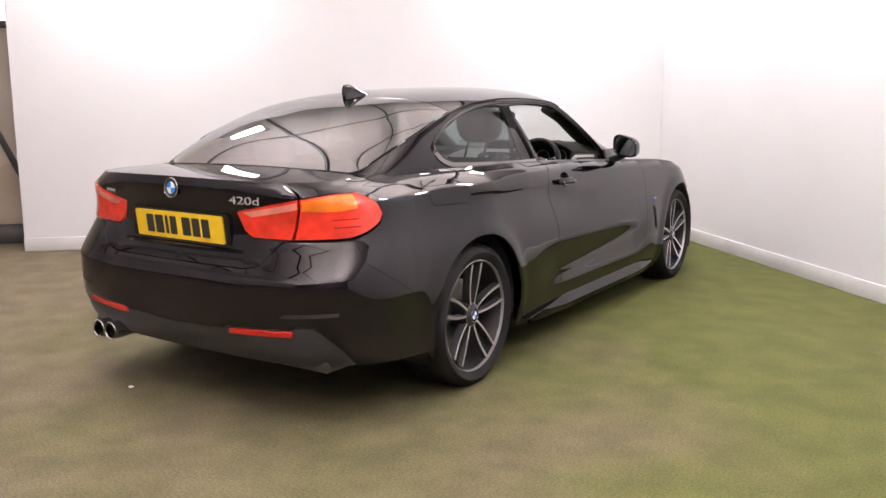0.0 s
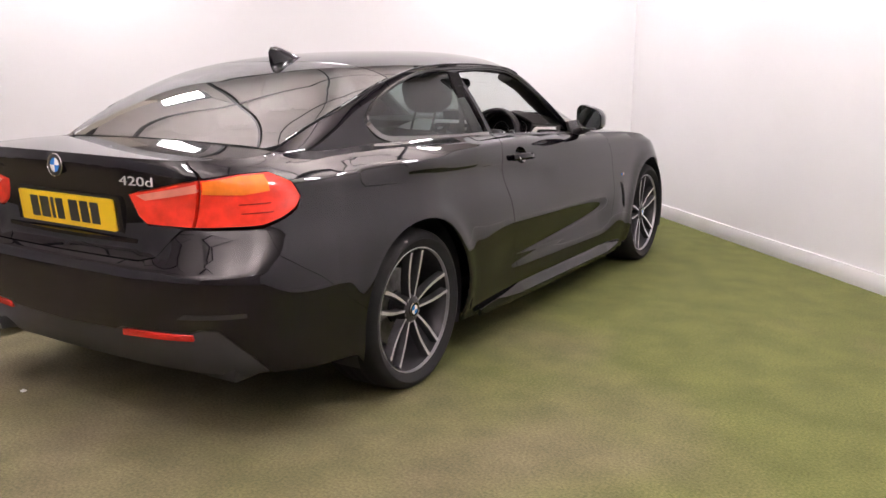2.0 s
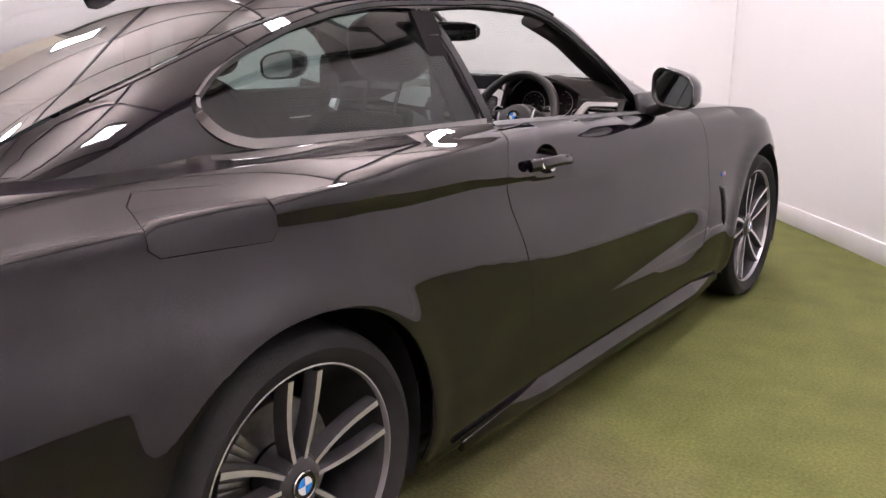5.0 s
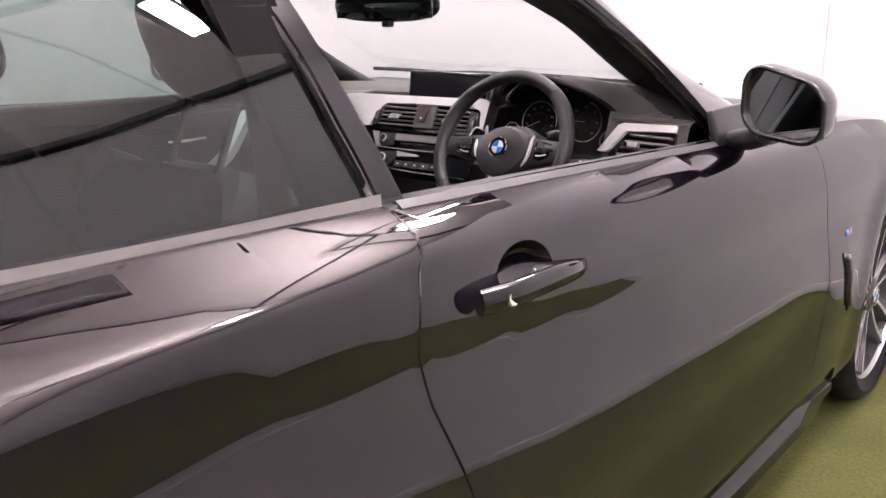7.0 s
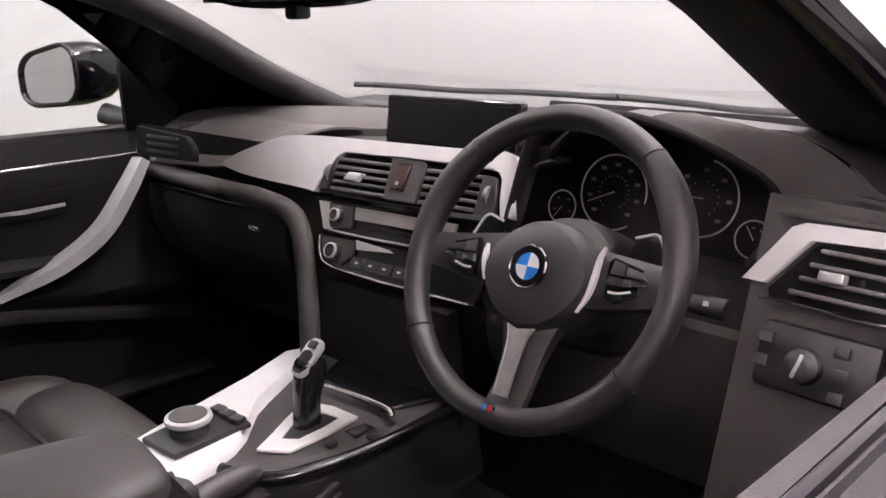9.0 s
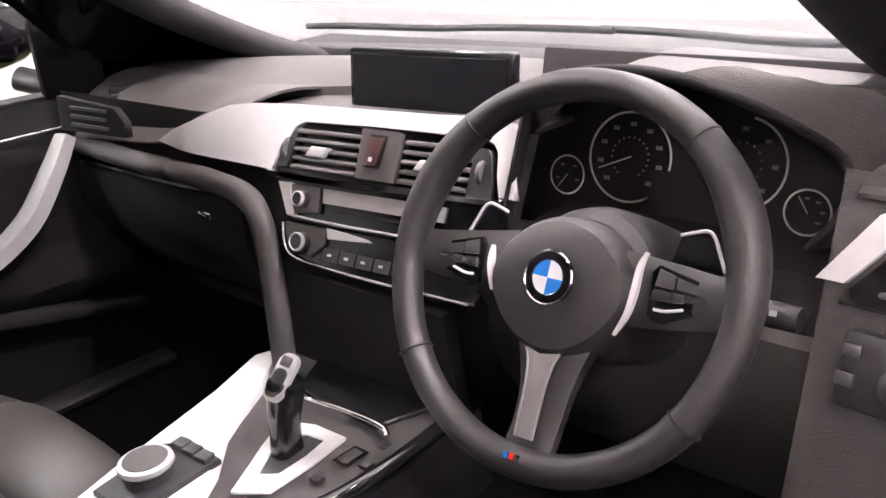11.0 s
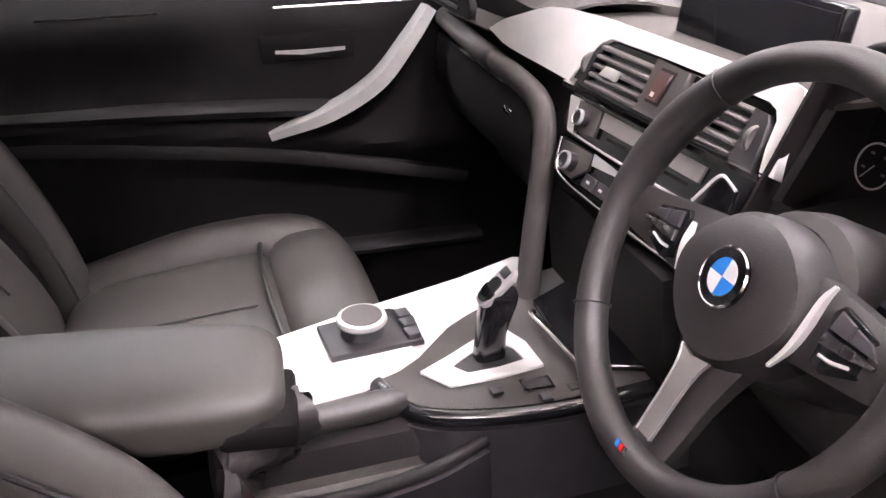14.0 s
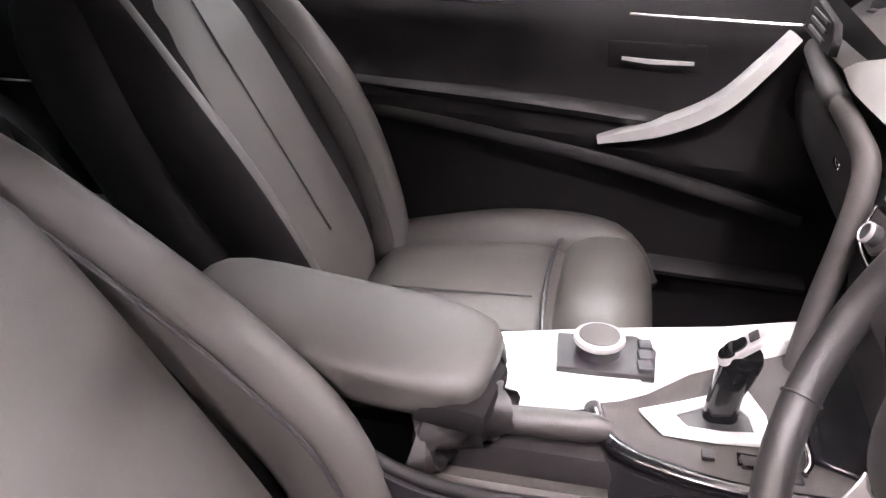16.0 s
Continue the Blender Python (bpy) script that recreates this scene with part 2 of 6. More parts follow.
def round_rect(w, h, r, n=4):
    out = []
    for cx, cy, a0 in ((w / 2 - r, h / 2 - r, 0), (-w / 2 + r, h / 2 - r, 90), (-w / 2 + r, -h / 2 + r, 180), (w / 2 - r, -h / 2 + r, 270)):
        for k in range(n + 1):
            a = radians(a0 + 90 * k / n)
            out.append((cx + r * math.cos(a), cy + r * math.sin(a)))
    return out


def plate(name, outline, thick, place, mat, parent=None, label="", bevel=0.0):
    """A flat piece cut to an outline of (x, y), thick along z, put at a 4x4 place."""
    bm = bmesh.new()
    low = [bm.verts.new((x, y, 0)) for x, y in outline]
    bm.faces.new(low)
    bmesh.ops.recalc_face_normals(bm, faces=bm.faces)
    up = bmesh.ops.extrude_face_region(bm, geom=list(bm.faces))["geom"]
    top = [v for v in up if isinstance(v, bmesh.types.BMVert)]
    bmesh.ops.translate(bm, vec=(0, 0, thick), verts=top)
    if bevel:
        edges = [e for e in bm.edges if e.verts[0] in top and e.verts[1] in top]
        bmesh.ops.bevel(bm, geom=edges, offset=bevel, segments=2, affect="EDGES", profile=0.5)
    bmesh.ops.transform(bm, matrix=place, verts=bm.verts)
    return part(name, bm, mat, parent, label)


def sheet(name, fn, us, vs, mat, parent=None, label="", thick=0.0, close=False):
    """A surface fn(u, v) over a grid; thick: metres given to its back."""
    pts = [[Vector(fn(u, v)) for v in vs] for u in us]
    bm = bmesh.new()
    g = [[bm.verts.new(p) for p in row] for row in pts]
    nu = len(us)
    for i in range(nu if close else nu - 1):
        for j in range(len(vs) - 1):
            bm.faces.new((g[i][j], g[(i + 1) % nu][j], g[(i + 1) % nu][j + 1], g[i][j + 1]))
    bmesh.ops.recalc_face_normals(bm, faces=bm.faces)
    if thick:
        bmesh.ops.solidify(bm, geom=list(bm.faces), thickness=thick)
    return part(name, bm, mat, parent, label)


def steps(a, b, n):
    return [a + (b - a) * k / (n - 1) for k in range(n)]


def inside(px, py, poly):
    x, y = poly[:, 0], poly[:, 1]
    x2, y2 = np.roll(x, -1), np.roll(y, -1)
    hit = np.zeros(px.shape, bool)
    for a, b, c, d in zip(x, y, x2, y2):
        if b != d:
            hit ^= ((b > py) != (d > py)) & (px < (c - a) * (py - b) / (d - b) + a)
    return hit


def dense(outline, step):
    out = []
    for a, b in zip(outline, [*outline[1:], outline[0]]):
        n = max(1, int(math.hypot(b[0] - a[0], b[1] - a[1]) / step + 0.5))
        out += [(a[0] + (b[0] - a[0]) * k / n, a[1] + (b[1] - a[1]) * k / n) for k in range(n)]
    return np.array(out)


def panel(name, outline, fn, mat, parent, label="", step=0.035, holes=(), rim=0.014, side=1, lift=0.0, open_u=None, centre=(0, 1.2, 0.45)):
    """A pressed panel: an outline in the two coordinates of a skin fn, with returned edges of depth rim. side: 1, -1 mirrored, 0 both in one."""
    loops = [dense(o, step) for o in (outline, *holes)]
    rings, verts, edges = [], [], []
    for lp in loops:
        base = len(verts)
        verts += [Vector(p) for p in lp]
        n = len(lp)
        edges += [(base + k, base + (k + 1) % n) for k in range(n)]
    allp = np.concatenate(loops)
    lo, hi = loops[0].min(0), loops[0].max(0)
    gx, gy = np.meshgrid(np.arange(lo[0] + step / 2, hi[0], step), np.arange(lo[1] + step / 2, hi[1], step))
    gx, gy = gx.ravel(), gy.ravel()
    ok = inside(gx, gy, loops[0])
    for h in loops[1:]:
        ok &= ~inside(gx, gy, h)
    gx, gy = gx[ok], gy[ok]
    if len(gx):
        far = np.min((gx[:, None] - allp[None, :, 0]) ** 2 + (gy[:, None] - allp[None, :, 1]) ** 2, 1) > (0.45 * step) ** 2
        verts += [Vector(p) for p in zip(gx[far], gy[far])]
    v2, _, tris, *_ = delaunay_2d_cdt(verts, edges, [], 0, 1e-7)
    uv = np.array([tuple(v) for v in v2])
    tris = np.array([t for t in tris if len(t) == 3])
    mid = uv[tris].mean(1)
    keep = inside(mid[:, 0], mid[:, 1], loops[0])
    for h in loops[1:]:
        keep &= ~inside(mid[:, 0], mid[:, 1], h)
    tris = tris[keep]
    p = fn(uv[:, 0], uv[:, 1])
    e = 1e-3
    du = fn(uv[:, 0] + e, uv[:, 1]) - fn(uv[:, 0] - e, uv[:, 1])
    dv = fn(uv[:, 0], uv[:, 1] + e) - fn(uv[:, 0], uv[:, 1] - e)
    nn = np.cross(du, dv)
    nn /= np.maximum(np.linalg.norm(nn, axis=1, keepdims=True), 1e-12)
    out = np.sign(((p - np.array(centre)) * nn).sum(1))
    if np.median(out) < 0:
        nn, tris = -nn, tris[:, ::-1]
    p = p + nn * lift
    count, back = {}, {}
    for t in tris:
        for a, b in ((t[0], t[1]), (t[1], t[2]), (t[2], t[0])):
            count[(a, b)] = 1
    border = [(a, b) for a, b in count if (b, a) not in count and not (open_u is not None and abs(uv[a, 0] - open_u) < 1e-6 and abs(uv[b, 0] - open_u) < 1e-6)]
    pts, faces = [tuple(q) for q in p], [tuple(int(i) for i in t) for t in tris]
    normals = [[nn[i] for i in t] for t in tris]
    if rim:
        for a, b in border:
            for i in (a, b):
                if i not in back:
                    back[i] = len(pts)
                    pts.append(tuple(p[i] - nn[i] * rim))
            faces.append((int(b), int(a), back[a], back[b]))
            normals.append([(0, 0, 0)] * 4)
    if side <= 0:
        flipped = [(-x, y, z) for x, y, z in pts]
        ff = [tuple(f[::-1]) for f in faces]
        fnn = [[(-q[0], q[1], q[2]) for q in n[::-1]] for n in normals]
        if side == 0:
            k = len(pts)
            pts, faces, normals = pts + flipped, faces + [tuple(i + k for i in f) for f in ff], normals + fnn
        else:
            pts, faces, normals = flipped, ff, fnn
    ob = link_mesh(name, pts, faces, mat, parent, label)
    ob.data.normals_split_custom_set([tuple(q) for n in normals for q in n])
    return ob


# ---- the room: a white corner, the car standing cornerwise in it ----
QUARTER = pose(0, 0, 0, 0, 0, 45)
WALL_A, WALL_B, ROOM_A, ROOM_B, HIGH = 3.627, 3.72, -7.5, -8.5, 4.2
PARTITION, OUTER_A, OUTER_B = 3.25, 7.8, 8.0


def in_room(a, b, z):
    return QUARTER @ Vector((a, b, z))


def room_box(name, a0, a1, b0, b1, z0, z1, mat, label, category, kind="structure", bevel=0.0):
    ob = box(name, in_room((a0 + a1) / 2, (b0 + b1) / 2, (z0 + z1) / 2), (a1 - a0, b1 - b0, z1 - z0), mat, None, bevel, QUARTER)
    return tagged(ob, label, category, "", kind)


WALL_B_END = -2.40
ground = sheet("floor", lambda a, b: in_room(a, b, 0.0), steps(ROOM_A - 0.2, OUTER_A + 0.2, 50), steps(ROOM_B - 0.2, OUTER_B + 0.2, 50), TURF)
tagged(ground, "worn green and brown artificial turf floor", "floor", "", "structure")
room_box("wall_east", WALL_A, WALL_A + 0.15, ROOM_B, WALL_B + 0.15, -0.05, PARTITION, WALL, "plain white painted showroom wall beside the car", "wall")
room_box("wall_north", WALL_B_END, WALL_A - 0.003, WALL_B, WALL_B + 0.15, -0.05, PARTITION, WALL, "plain white painted showroom wall behind the car", "wall")
# Unseen outer walls, added to close the space where the ceiling runs past the partition.
room_box("wall_outer_east", OUTER_A, OUTER_A + 0.15, ROOM_B, OUTER_B, -0.05, HIGH, CREAM, "unseen cream wall added beyond the partition", "wall")
room_box("wall_outer_north", ROOM_A, OUTER_A, OUTER_B, OUTER_B + 0.15, -0.05, HIGH, CREAM, "unseen cream wall added beyond the partition", "wall")
# Unseen wall behind the camera, coloured dark so the paintwork mirrors a dim room.
room_box("wall_south", ROOM_A, OUTER_A, ROOM_B - 0.15, ROOM_B, -0.05, HIGH, WORKSHOP, "unseen beige workshop wall closing the showroom, coloured dim", "wall")
room_box("wall_west", ROOM_A - 0.15, ROOM_A, ROOM_B, 8.0, -0.05, HIGH, WALL, "white painted wall closing the showroom", "wall")
room_box("wall_far", ROOM_A, WALL_B_END + 0.3, 4.6, 4.75, -0.05, HIGH, CREAM, "cream partition seen past the end of the white wall", "wall")
room_box("wall_dado", ROOM_A, WALL_B_END + 0.3, 4.575, 4.597, -0.05, 0.70, BEIGE, "beige-grey lower part of the partition", "wall", bevel=0.004)
room_box("window_1", -4.4, -2.58, 4.58, 4.597, 2.05, 3.4, GLOW_PANE, "bright white window in the partition", "window", bevel=0.003)
room_box("trim", -4.42, -2.56, 4.53, 4.597, 1.985, 2.045, TRACK, "dark window sill on the partition", "trim", bevel=0.006)
prop = box("wooden_prop", in_room(-2.66, 4.40, 0.86), (0.05, 0.04, 1.5), TRACK, None, 0.005, QUARTER @ pose(0, 0, 0, -14, -27, 0))
tagged(prop, "dark timber prop leaning on the partition", "prop")
prop.location.z = 0.0
crate = box("tool_tray", in_room(-2.85, 4.30, 0.075), (0.7, 0.28, 0.15), TRACK, None, 0.02, QUARTER)
tagged(crate, "low dark tray standing on the floor", "tray")
room_box("ceiling", ROOM_A - 0.15, OUTER_A + 0.15, ROOM_B - 0.15, OUTER_B + 0.15, HIGH, HIGH + 0.15, CEILING, "pale beige workshop ceiling", "ceiling")
room_box("baseboard_east", WALL_A - 0.022, WALL_A - 0.002, ROOM_B, WALL_B - 0.03, -0.01, 0.115, SKIRT, "white skirting board along the wall", "baseboard", bevel=0.006)
room_box("baseboard_north", WALL_B_END, WALL_A - 0.002, WALL_B - 0.024, WALL_B - 0.002, -0.01, 0.115, SKIRT, "white skirting board along the wall", "baseboard", bevel=0.006)


def ceiling_light(a, b, drop=0.95, down=LIGHT, above=CEILING_FILL):
    top = thing("ceiling_light", "white rectangular ceiling light panel, lit", "ceiling light", in_room(a, b, HIGH - drop), "ceiling light panels")
    box("frame", (0, 0, 0.025), (0.52, 0.36, 0.05), FIXTURE, top, 0.006)
    for q in (-0.2, 0.2):
        sweep("hanger", [(q, 0, 0.05), (q, 0, drop)], circle(0.004, 6), FIXTURE, top, up=(0, 1, 0))
    for q in (-0.08, 0.08):
        box("diffuser", (0, q, -0.004), (0.44, 0.13, 0.012), down, top, 0.004)
    # Added emitter hidden behind the frame, there only to light the ceiling.
    box("ceiling_fill", (0, 0, 0.056), (0.48, 0.32, 0.010), above, top, 0.002, label="added glowing panel that brightens the ceiling")
    top.rotation_euler = (0, 0, radians(45))
    return top


for la in (-1.3, 2.55):
    for lb in (-2.3, 0.45, 2.9):
        ceiling_light(la, lb)
# Unseen row, added to brighten the ceiling that the rear bumper mirrors.
for la in (-4.4, -1.6, 1.2):
    ceiling_light(la, -5.4, 1.4, LIGHT_DIM, REAR_CEILING_FILL)
for q in (-5.2, -3.2, -1.2, 0.4, 2.6, 4.6, 6.4):
    room_box("ceiling_track", q - 0.018, q + 0.018, -3.6, 7.6, HIGH - 0.10, HIGH - 0.002, TRACK, "dark metal track along the ceiling", "ceiling track")
for q in (-3.6, -2.2, -0.2, 1.4, 3.2, 5.2):
    room_box("ceiling_beam", ROOM_A, OUTER_A, q - 0.015, q + 0.015, HIGH - 0.16, HIGH - 0.12, TRACK, "dark metal beam across the ceiling", "ceiling beam")


# ---- the car: skin ----
def spline(xs, ys):
    """A smooth curve through a few stations."""
    xs, ys = np.array(xs, float), np.array(ys, float)
    h, d = np.diff(xs), np.diff(ys) / np.diff(xs)
    m = np.empty_like(ys)
    m[0], m[-1] = d[0], d[-1]
    same = d[:-1] * d[1:] > 0
    m[1:-1] = np.where(same, 3 * (h[:-1] + h[1:]) / ((2 * h[1:] + h[:-1]) / np.where(same, d[:-1], 1) + (h[1:] + 2 * h[:-1]) / np.where(same, d[1:], 1)), 0)

    def value(x):
        x = np.clip(np.asarray(x, float), xs[0], xs[-1])
        i = np.clip(np.searchsorted(xs, x) - 1, 0, len(h) - 1)
        q = (x - xs[i]) / h[i]
        return ys[i] * (1 + 2 * q) * (1 - q) ** 2 + m[i] * h[i] * q * (1 - q) ** 2 + ys[i + 1] * q * q * (3 - 2 * q) + m[i + 1] * h[i] * q * q * (q - 1)
    return value


REAR_AXLE, FRONT_AXLE, HUB_Z = 0.0, 2.88, 0.33
SIDE_A, SIDE_B = -0.4, 2.82              # between them the flank; beyond, the rounded ends
half_width = spline([-0.4, 0.0, 0.45, 0.9, 1.5, 2.1, 2.6, 2.81, 3.2], [0.893, 0.903, 0.893, 0.888, 0.886, 0.886, 0.889, 0.893, 0.885])
shoulder = spline([-1.1, -0.8, -0.4, 0.0, 0.5, 0.9, 1.4, 1.8, 2.2, 2.6, 3.0, 3.4, 3.6], [0.982, 0.988, 0.996, 1.0, 0.995, 0.982, 0.957, 0.935, 0.917, 0.895, 0.85, 0.77, 0.71])
rear_end = spline([0.15, 0.25, 0.34, 0.46, 0.6, 0.64, 0.662, 0.69, 0.8, 0.9, 0.955, 0.99, 1.03], [-0.86, -0.92, -0.975, -1.005, -1.01, -1.0, -0.975, -0.95, -0.94, -0.955, -0.975, -0.98, -0.965])
rear_corner = spline([0.15, 0.25, 0.34, 0.46, 0.56, 0.62, 0.66, 0.70, 0.74, 0.78, 0.8, 0.9, 0.955, 0.99, 1.03], [-0.86, -0.92, -0.975, -1.008, -1.018, -1.021, -1.000, -0.978, -0.958, -0.940, -0.94, -0.955, -0.975, -0.98, -0.965])
rear_round = spline([0.2, 0.4, 0.62, 0.72, 0.85, 1.0], [3.4, 3.9, 3.9, 3.8, 3.6, 3.4])
rear_taper = spline([0.3, 0.5, 0.65, 0.8, 0.95, 1.03], [0.0, 0.0, 0.012, 0.055, 0.08, 0.085])
front_end = spline([0.15, 0.3, 0.5, 0.65, 0.8, 1.0], [3.57, 3.65, 3.66, 3.62, 3.47, 3.07])
crease = spline([-0.7, 0.0, 0.3, 0.6, 0.85, 1.05, 1.35, 1.8, 2.4, 3.2], [0.905, 0.916, 0.899, 0.888, 0.866, 0.842, 0.818, 0.80, 0.775, 0.74])
hollow = spline([-0.75, -0.35, 0.1, 0.95, 1.15, 1.42, 1.6], [0.0, 0.6, 1.0, 1.0, 0.8, 0.0, 0.0])


shoulder_r = spline([-0.9, -0.4, 0.3, 0.7, 1.0, 2.0], [0.05, 0.035, 0.03, 0.04, 0.055, 0.05])
tumble = spline([-0.4, 0.4, 0.9, 1.4, 2.2], [0.003, 0.006, 0.022, 0.026, 0.022])
shelf = spline([-1.0, -0.75, -0.4, 0.0, 0.35, 0.6, 0.8, 0.95, 1.3], [0.03, 0.07, 0.112, 0.104, 0.086, 0.056, 0.026, 0.006, 0.0])
shelf_high = spline([-1.0, -0.4, 0.0, 0.3, 0.6, 1.0], [0.06, 0.078, 0.066, 0.05, 0.034, 0.024])


def flank(s, z):
    """The painted outer skin: s runs along the car (metres ahead of the rear axle on the flank, round the ends beyond), z up."""
    s, z = np.broadcast_arrays(np.asarray(s, float), np.asarray(z, float))
    y = np.clip(s, SIDE_A, SIDE_B)
    top = shoulder(np.clip(s, -1.0, 3.4))
    tuck = 0.045 * np.clip((0.32 - z) / 0.15, 0, 1) ** 2 + tumble(s) * np.clip((z - 0.55) / 0.4, 0, 1) ** 2
    r = shoulder_r(s)
    q = np.clip((z - (top - r)) / r, 0, 1)
    tuck = tuck + r * (1 - np.sqrt(np.clip(1 - q * q, 1e-4, 1)))
    c = crease(s)
    up = z - c
    fade = np.clip((s - 0.5) / 0.45, 0, 1)
    tuck = tuck + 0.18 * fade * (np.sqrt(up * up + 0.00012) + up) * 0.5
    wide = shelf_high(s)
    rise = (z - (top - wide)) / wide
    tuck = tuck + shelf(s) * (np.sqrt(rise * rise + 0.02) + rise) * 0.5
    out = np.clip((c - 0.018 - 0.037 * fade - z) / 0.19, 0, 1)
    tuck = tuck - 0.021 * out * out * (3 - 2 * out) * np.clip((z - 0.2) / 0.2, 0, 1) * np.clip((s + 0.5) / 0.5, 0, 1) * np.clip((2.75 - s) / 0.4, 0, 1)
    under = np.clip((c + 0.004 - z) / 0.044, 0, 1)
    back = np.clip((c - 0.040 - z) / 0.17, 0, 1)
    tuck = tuck + 0.0085 * hollow(s) * under * under * (3 - 2 * under) * (1 - back * back * (3 - 2 * back))
    mid = np.clip((s - 0.5) / 0.35, 0, 1) * np.clip((2.3 - s) / 0.35, 0, 1)
    mid = mid * mid * (3 - 2 * mid)
    low = 0.40 + 0.035 * (s - 0.5)
    tuck = tuck + mid * 0.024 * np.exp(-((z - low) / 0.10) ** 2)
    for axle in (REAR_AXLE, FRONT_AXLE):
        d = np.hypot(s - axle, z - HUB_Z)
        tuck = tuck - 0.014 * np.exp(-((d - 0.385) / 0.055) ** 2)
    t = np.clip((0.15 - s) / 0.55, 0, 1)
    w = half_width(s) - tuck - t * t * (3 - 2 * t) * rear_taper(z)
    a = np.clip((SIDE_A - s) / 1.1, 0, 1) * np.pi / 2
    b = np.clip((s - SIDE_B) / 1.1, 0, 1) * np.pi / 2
    n = rear_round(z)
    ca, sa = np.cos(a), np.sin(a)
    ra = (np.abs(ca) ** n + np.abs(sa) ** n) ** (-1 / n)
    cb, sb = np.cos(b), np.sin(b)
    rb = (np.abs(cb) ** 2.5 + np.abs(sb) ** 2.5) ** (-1 / 2.5)
    x = w * ca * ra * cb * rb
    k = np.clip((s + 1.20) / 0.12, 0, 1)
    end = rear_end(z) + (rear_corner(z) - rear_end(z)) * k * k * (3 - 2 * k)
    y = y + (end - SIDE_A) * sa * ra + (front_end(z) - SIDE_B) * sb * rb
    return np.stack([x, y, z + 0 * x], -1)


belt_half = spline([-0.7, -0.45, -0.15, 0.2, 0.6, 1.0, 1.6, 2.0, 2.3, 2.5], [0.60, 0.655, 0.71, 0.745, 0.765, 0.775, 0.775, 0.765, 0.73, 0.66])
roof_z = spline([-0.68, -0.5, -0.3, -0.1, 0.15, 0.45, 0.8, 1.1, 1.35, 1.6, 1.9, 2.2, 2.42], [0.900, 1.022, 1.147, 1.240, 1.318, 1.360, 1.384, 1.391, 1.385, 1.315, 1.14, 0.995, 0.91])
rail_share = spline([-0.5, -0.2, 0.1, 0.5, 1.3, 1.7, 2.2], [0.93, 0.915, 0.86, 0.77, 0.72, 0.74, 0.86])
bulge = spline([-0.6, 0.0, 0.7, 1.4, 2.2], [4.0, 3.6, 3.15, 2.65, 2.5])


def cabin_side(y, z):
    """The upper cabin seen from the side: the x of its skin."""
    y, z = np.broadcast_arrays(np.asarray(y, float), np.asarray(z, float))
    zb, xb, m = shoulder(y) - 0.012, belt_half(y), bulge(y)
    xr = rail_share(y) * xb
    zr = zb + np.maximum(roof_z(y) - zb, 0.02) * (1 - rail_share(y) ** m) ** (1 / m)
    u = np.clip((z - zb) / np.maximum(zr - zb, 0.02), 0, 1.02)
    return np.stack([xb - (xb - xr) * (0.5 * u + 0.5 * u * u), y + 0 * z, z + 0 * y], -1)


def cabin_top(x, y):
    """The upper cabin seen from above: roof, windscreen and rear window."""
    x, y = np.broadcast_arrays(np.asarray(x, float), np.asarray(y, float))
    zb = shoulder(y) - 0.012
    m = bulge(y)
    q = np.clip(np.abs(x) / belt_half(y), 0, 0.9995)
    return np.stack([x + 0 * y, y + 0 * x, zb + np.maximum(roof_z(y) - zb, 0.02) * (1 - q ** m) ** (1 / m)], -1)


def deck(x, y):
    """Boot lid top and bonnet."""
    x, y = np.broadcast_arrays(np.asarray(x, float), np.asarray(y, float))
    w = half_width(y) - 0.06
    return np.stack([x + 0 * y, y + 0 * x, shoulder(y) + 0.002 + 0.024 * (1 - np.clip(np.abs(x) / w, 0, 1) ** 2.2)], -1)


def top_edge(s):
    """The height at which the flank meets the boot lid, the bonnet or the window line."""
    p = flank(s, shoulder(np.clip(s, -1.0, 3.4)))
    return deck(p[..., 0], p[..., 1])[..., 2]


def arc(axle, a0, a1, r=0.385, n=22):
    return [(axle + r * math.cos(radians(a)), HUB_Z + r * math.sin(radians(a))) for a in steps(a0, a1, n)]


def edge_top(s0, s1, n=24):
    return [(s, float(top_edge(s)) - 0.001) for s in steps(s0, s1, n)]


car = thing("car", "glossy black two-door coupe parked on artificial turf", "car")
SEAM = [(-0.372, 0.430), (-0.62, 0.60), (-0.79, 0.69), (-0.835, 0.782)]
SHUT = [(0.925, 0.25), (0.90, 0.36), (0.85, 0.52), (0.805, 0.66), (0.765, 0.78), (0.75, 0.87), (0.765, 0.94)]
FRONT_SHUT = [(2.175, 0.85), (2.19, 0.7), (2.185, 0.5), (2.15, 0.36), (2.10, 0.25)]


def sill_skin(s, z):
    """The side skirt, which swells out below the doors."""
    p = flank(s, 0.25 + 0 * np.asarray(z, float))
    q = np.clip((0.25 - np.asarray(z, float)) / 0.085, 0, 1)
    ends = np.clip((np.asarray(s, float) - 0.56) / 0.4, 0, 1) * np.clip((2.42 - np.asarray(s, float)) / 0.3, 0, 1)
    x = p[..., 0] - 0.004 + 0.026 * ends * np.sin(q * 2.2) - 0.05 * np.clip(q - 0.75, 0, 1)
    return np.stack([x, p[..., 1], np.asarray(z, float) + 0 * x], -1)


def nudge(points, d):
    return [(a + d, b) for a, b in points]


FLAP = [(-0.265, 0.868), (-0.055, 0.862), (-0.038, 0.880), (-0.050, 0.948), (-0.075, 0.966), (-0.258, 0.970), (-0.284, 0.952), (-0.284, 0.885)]
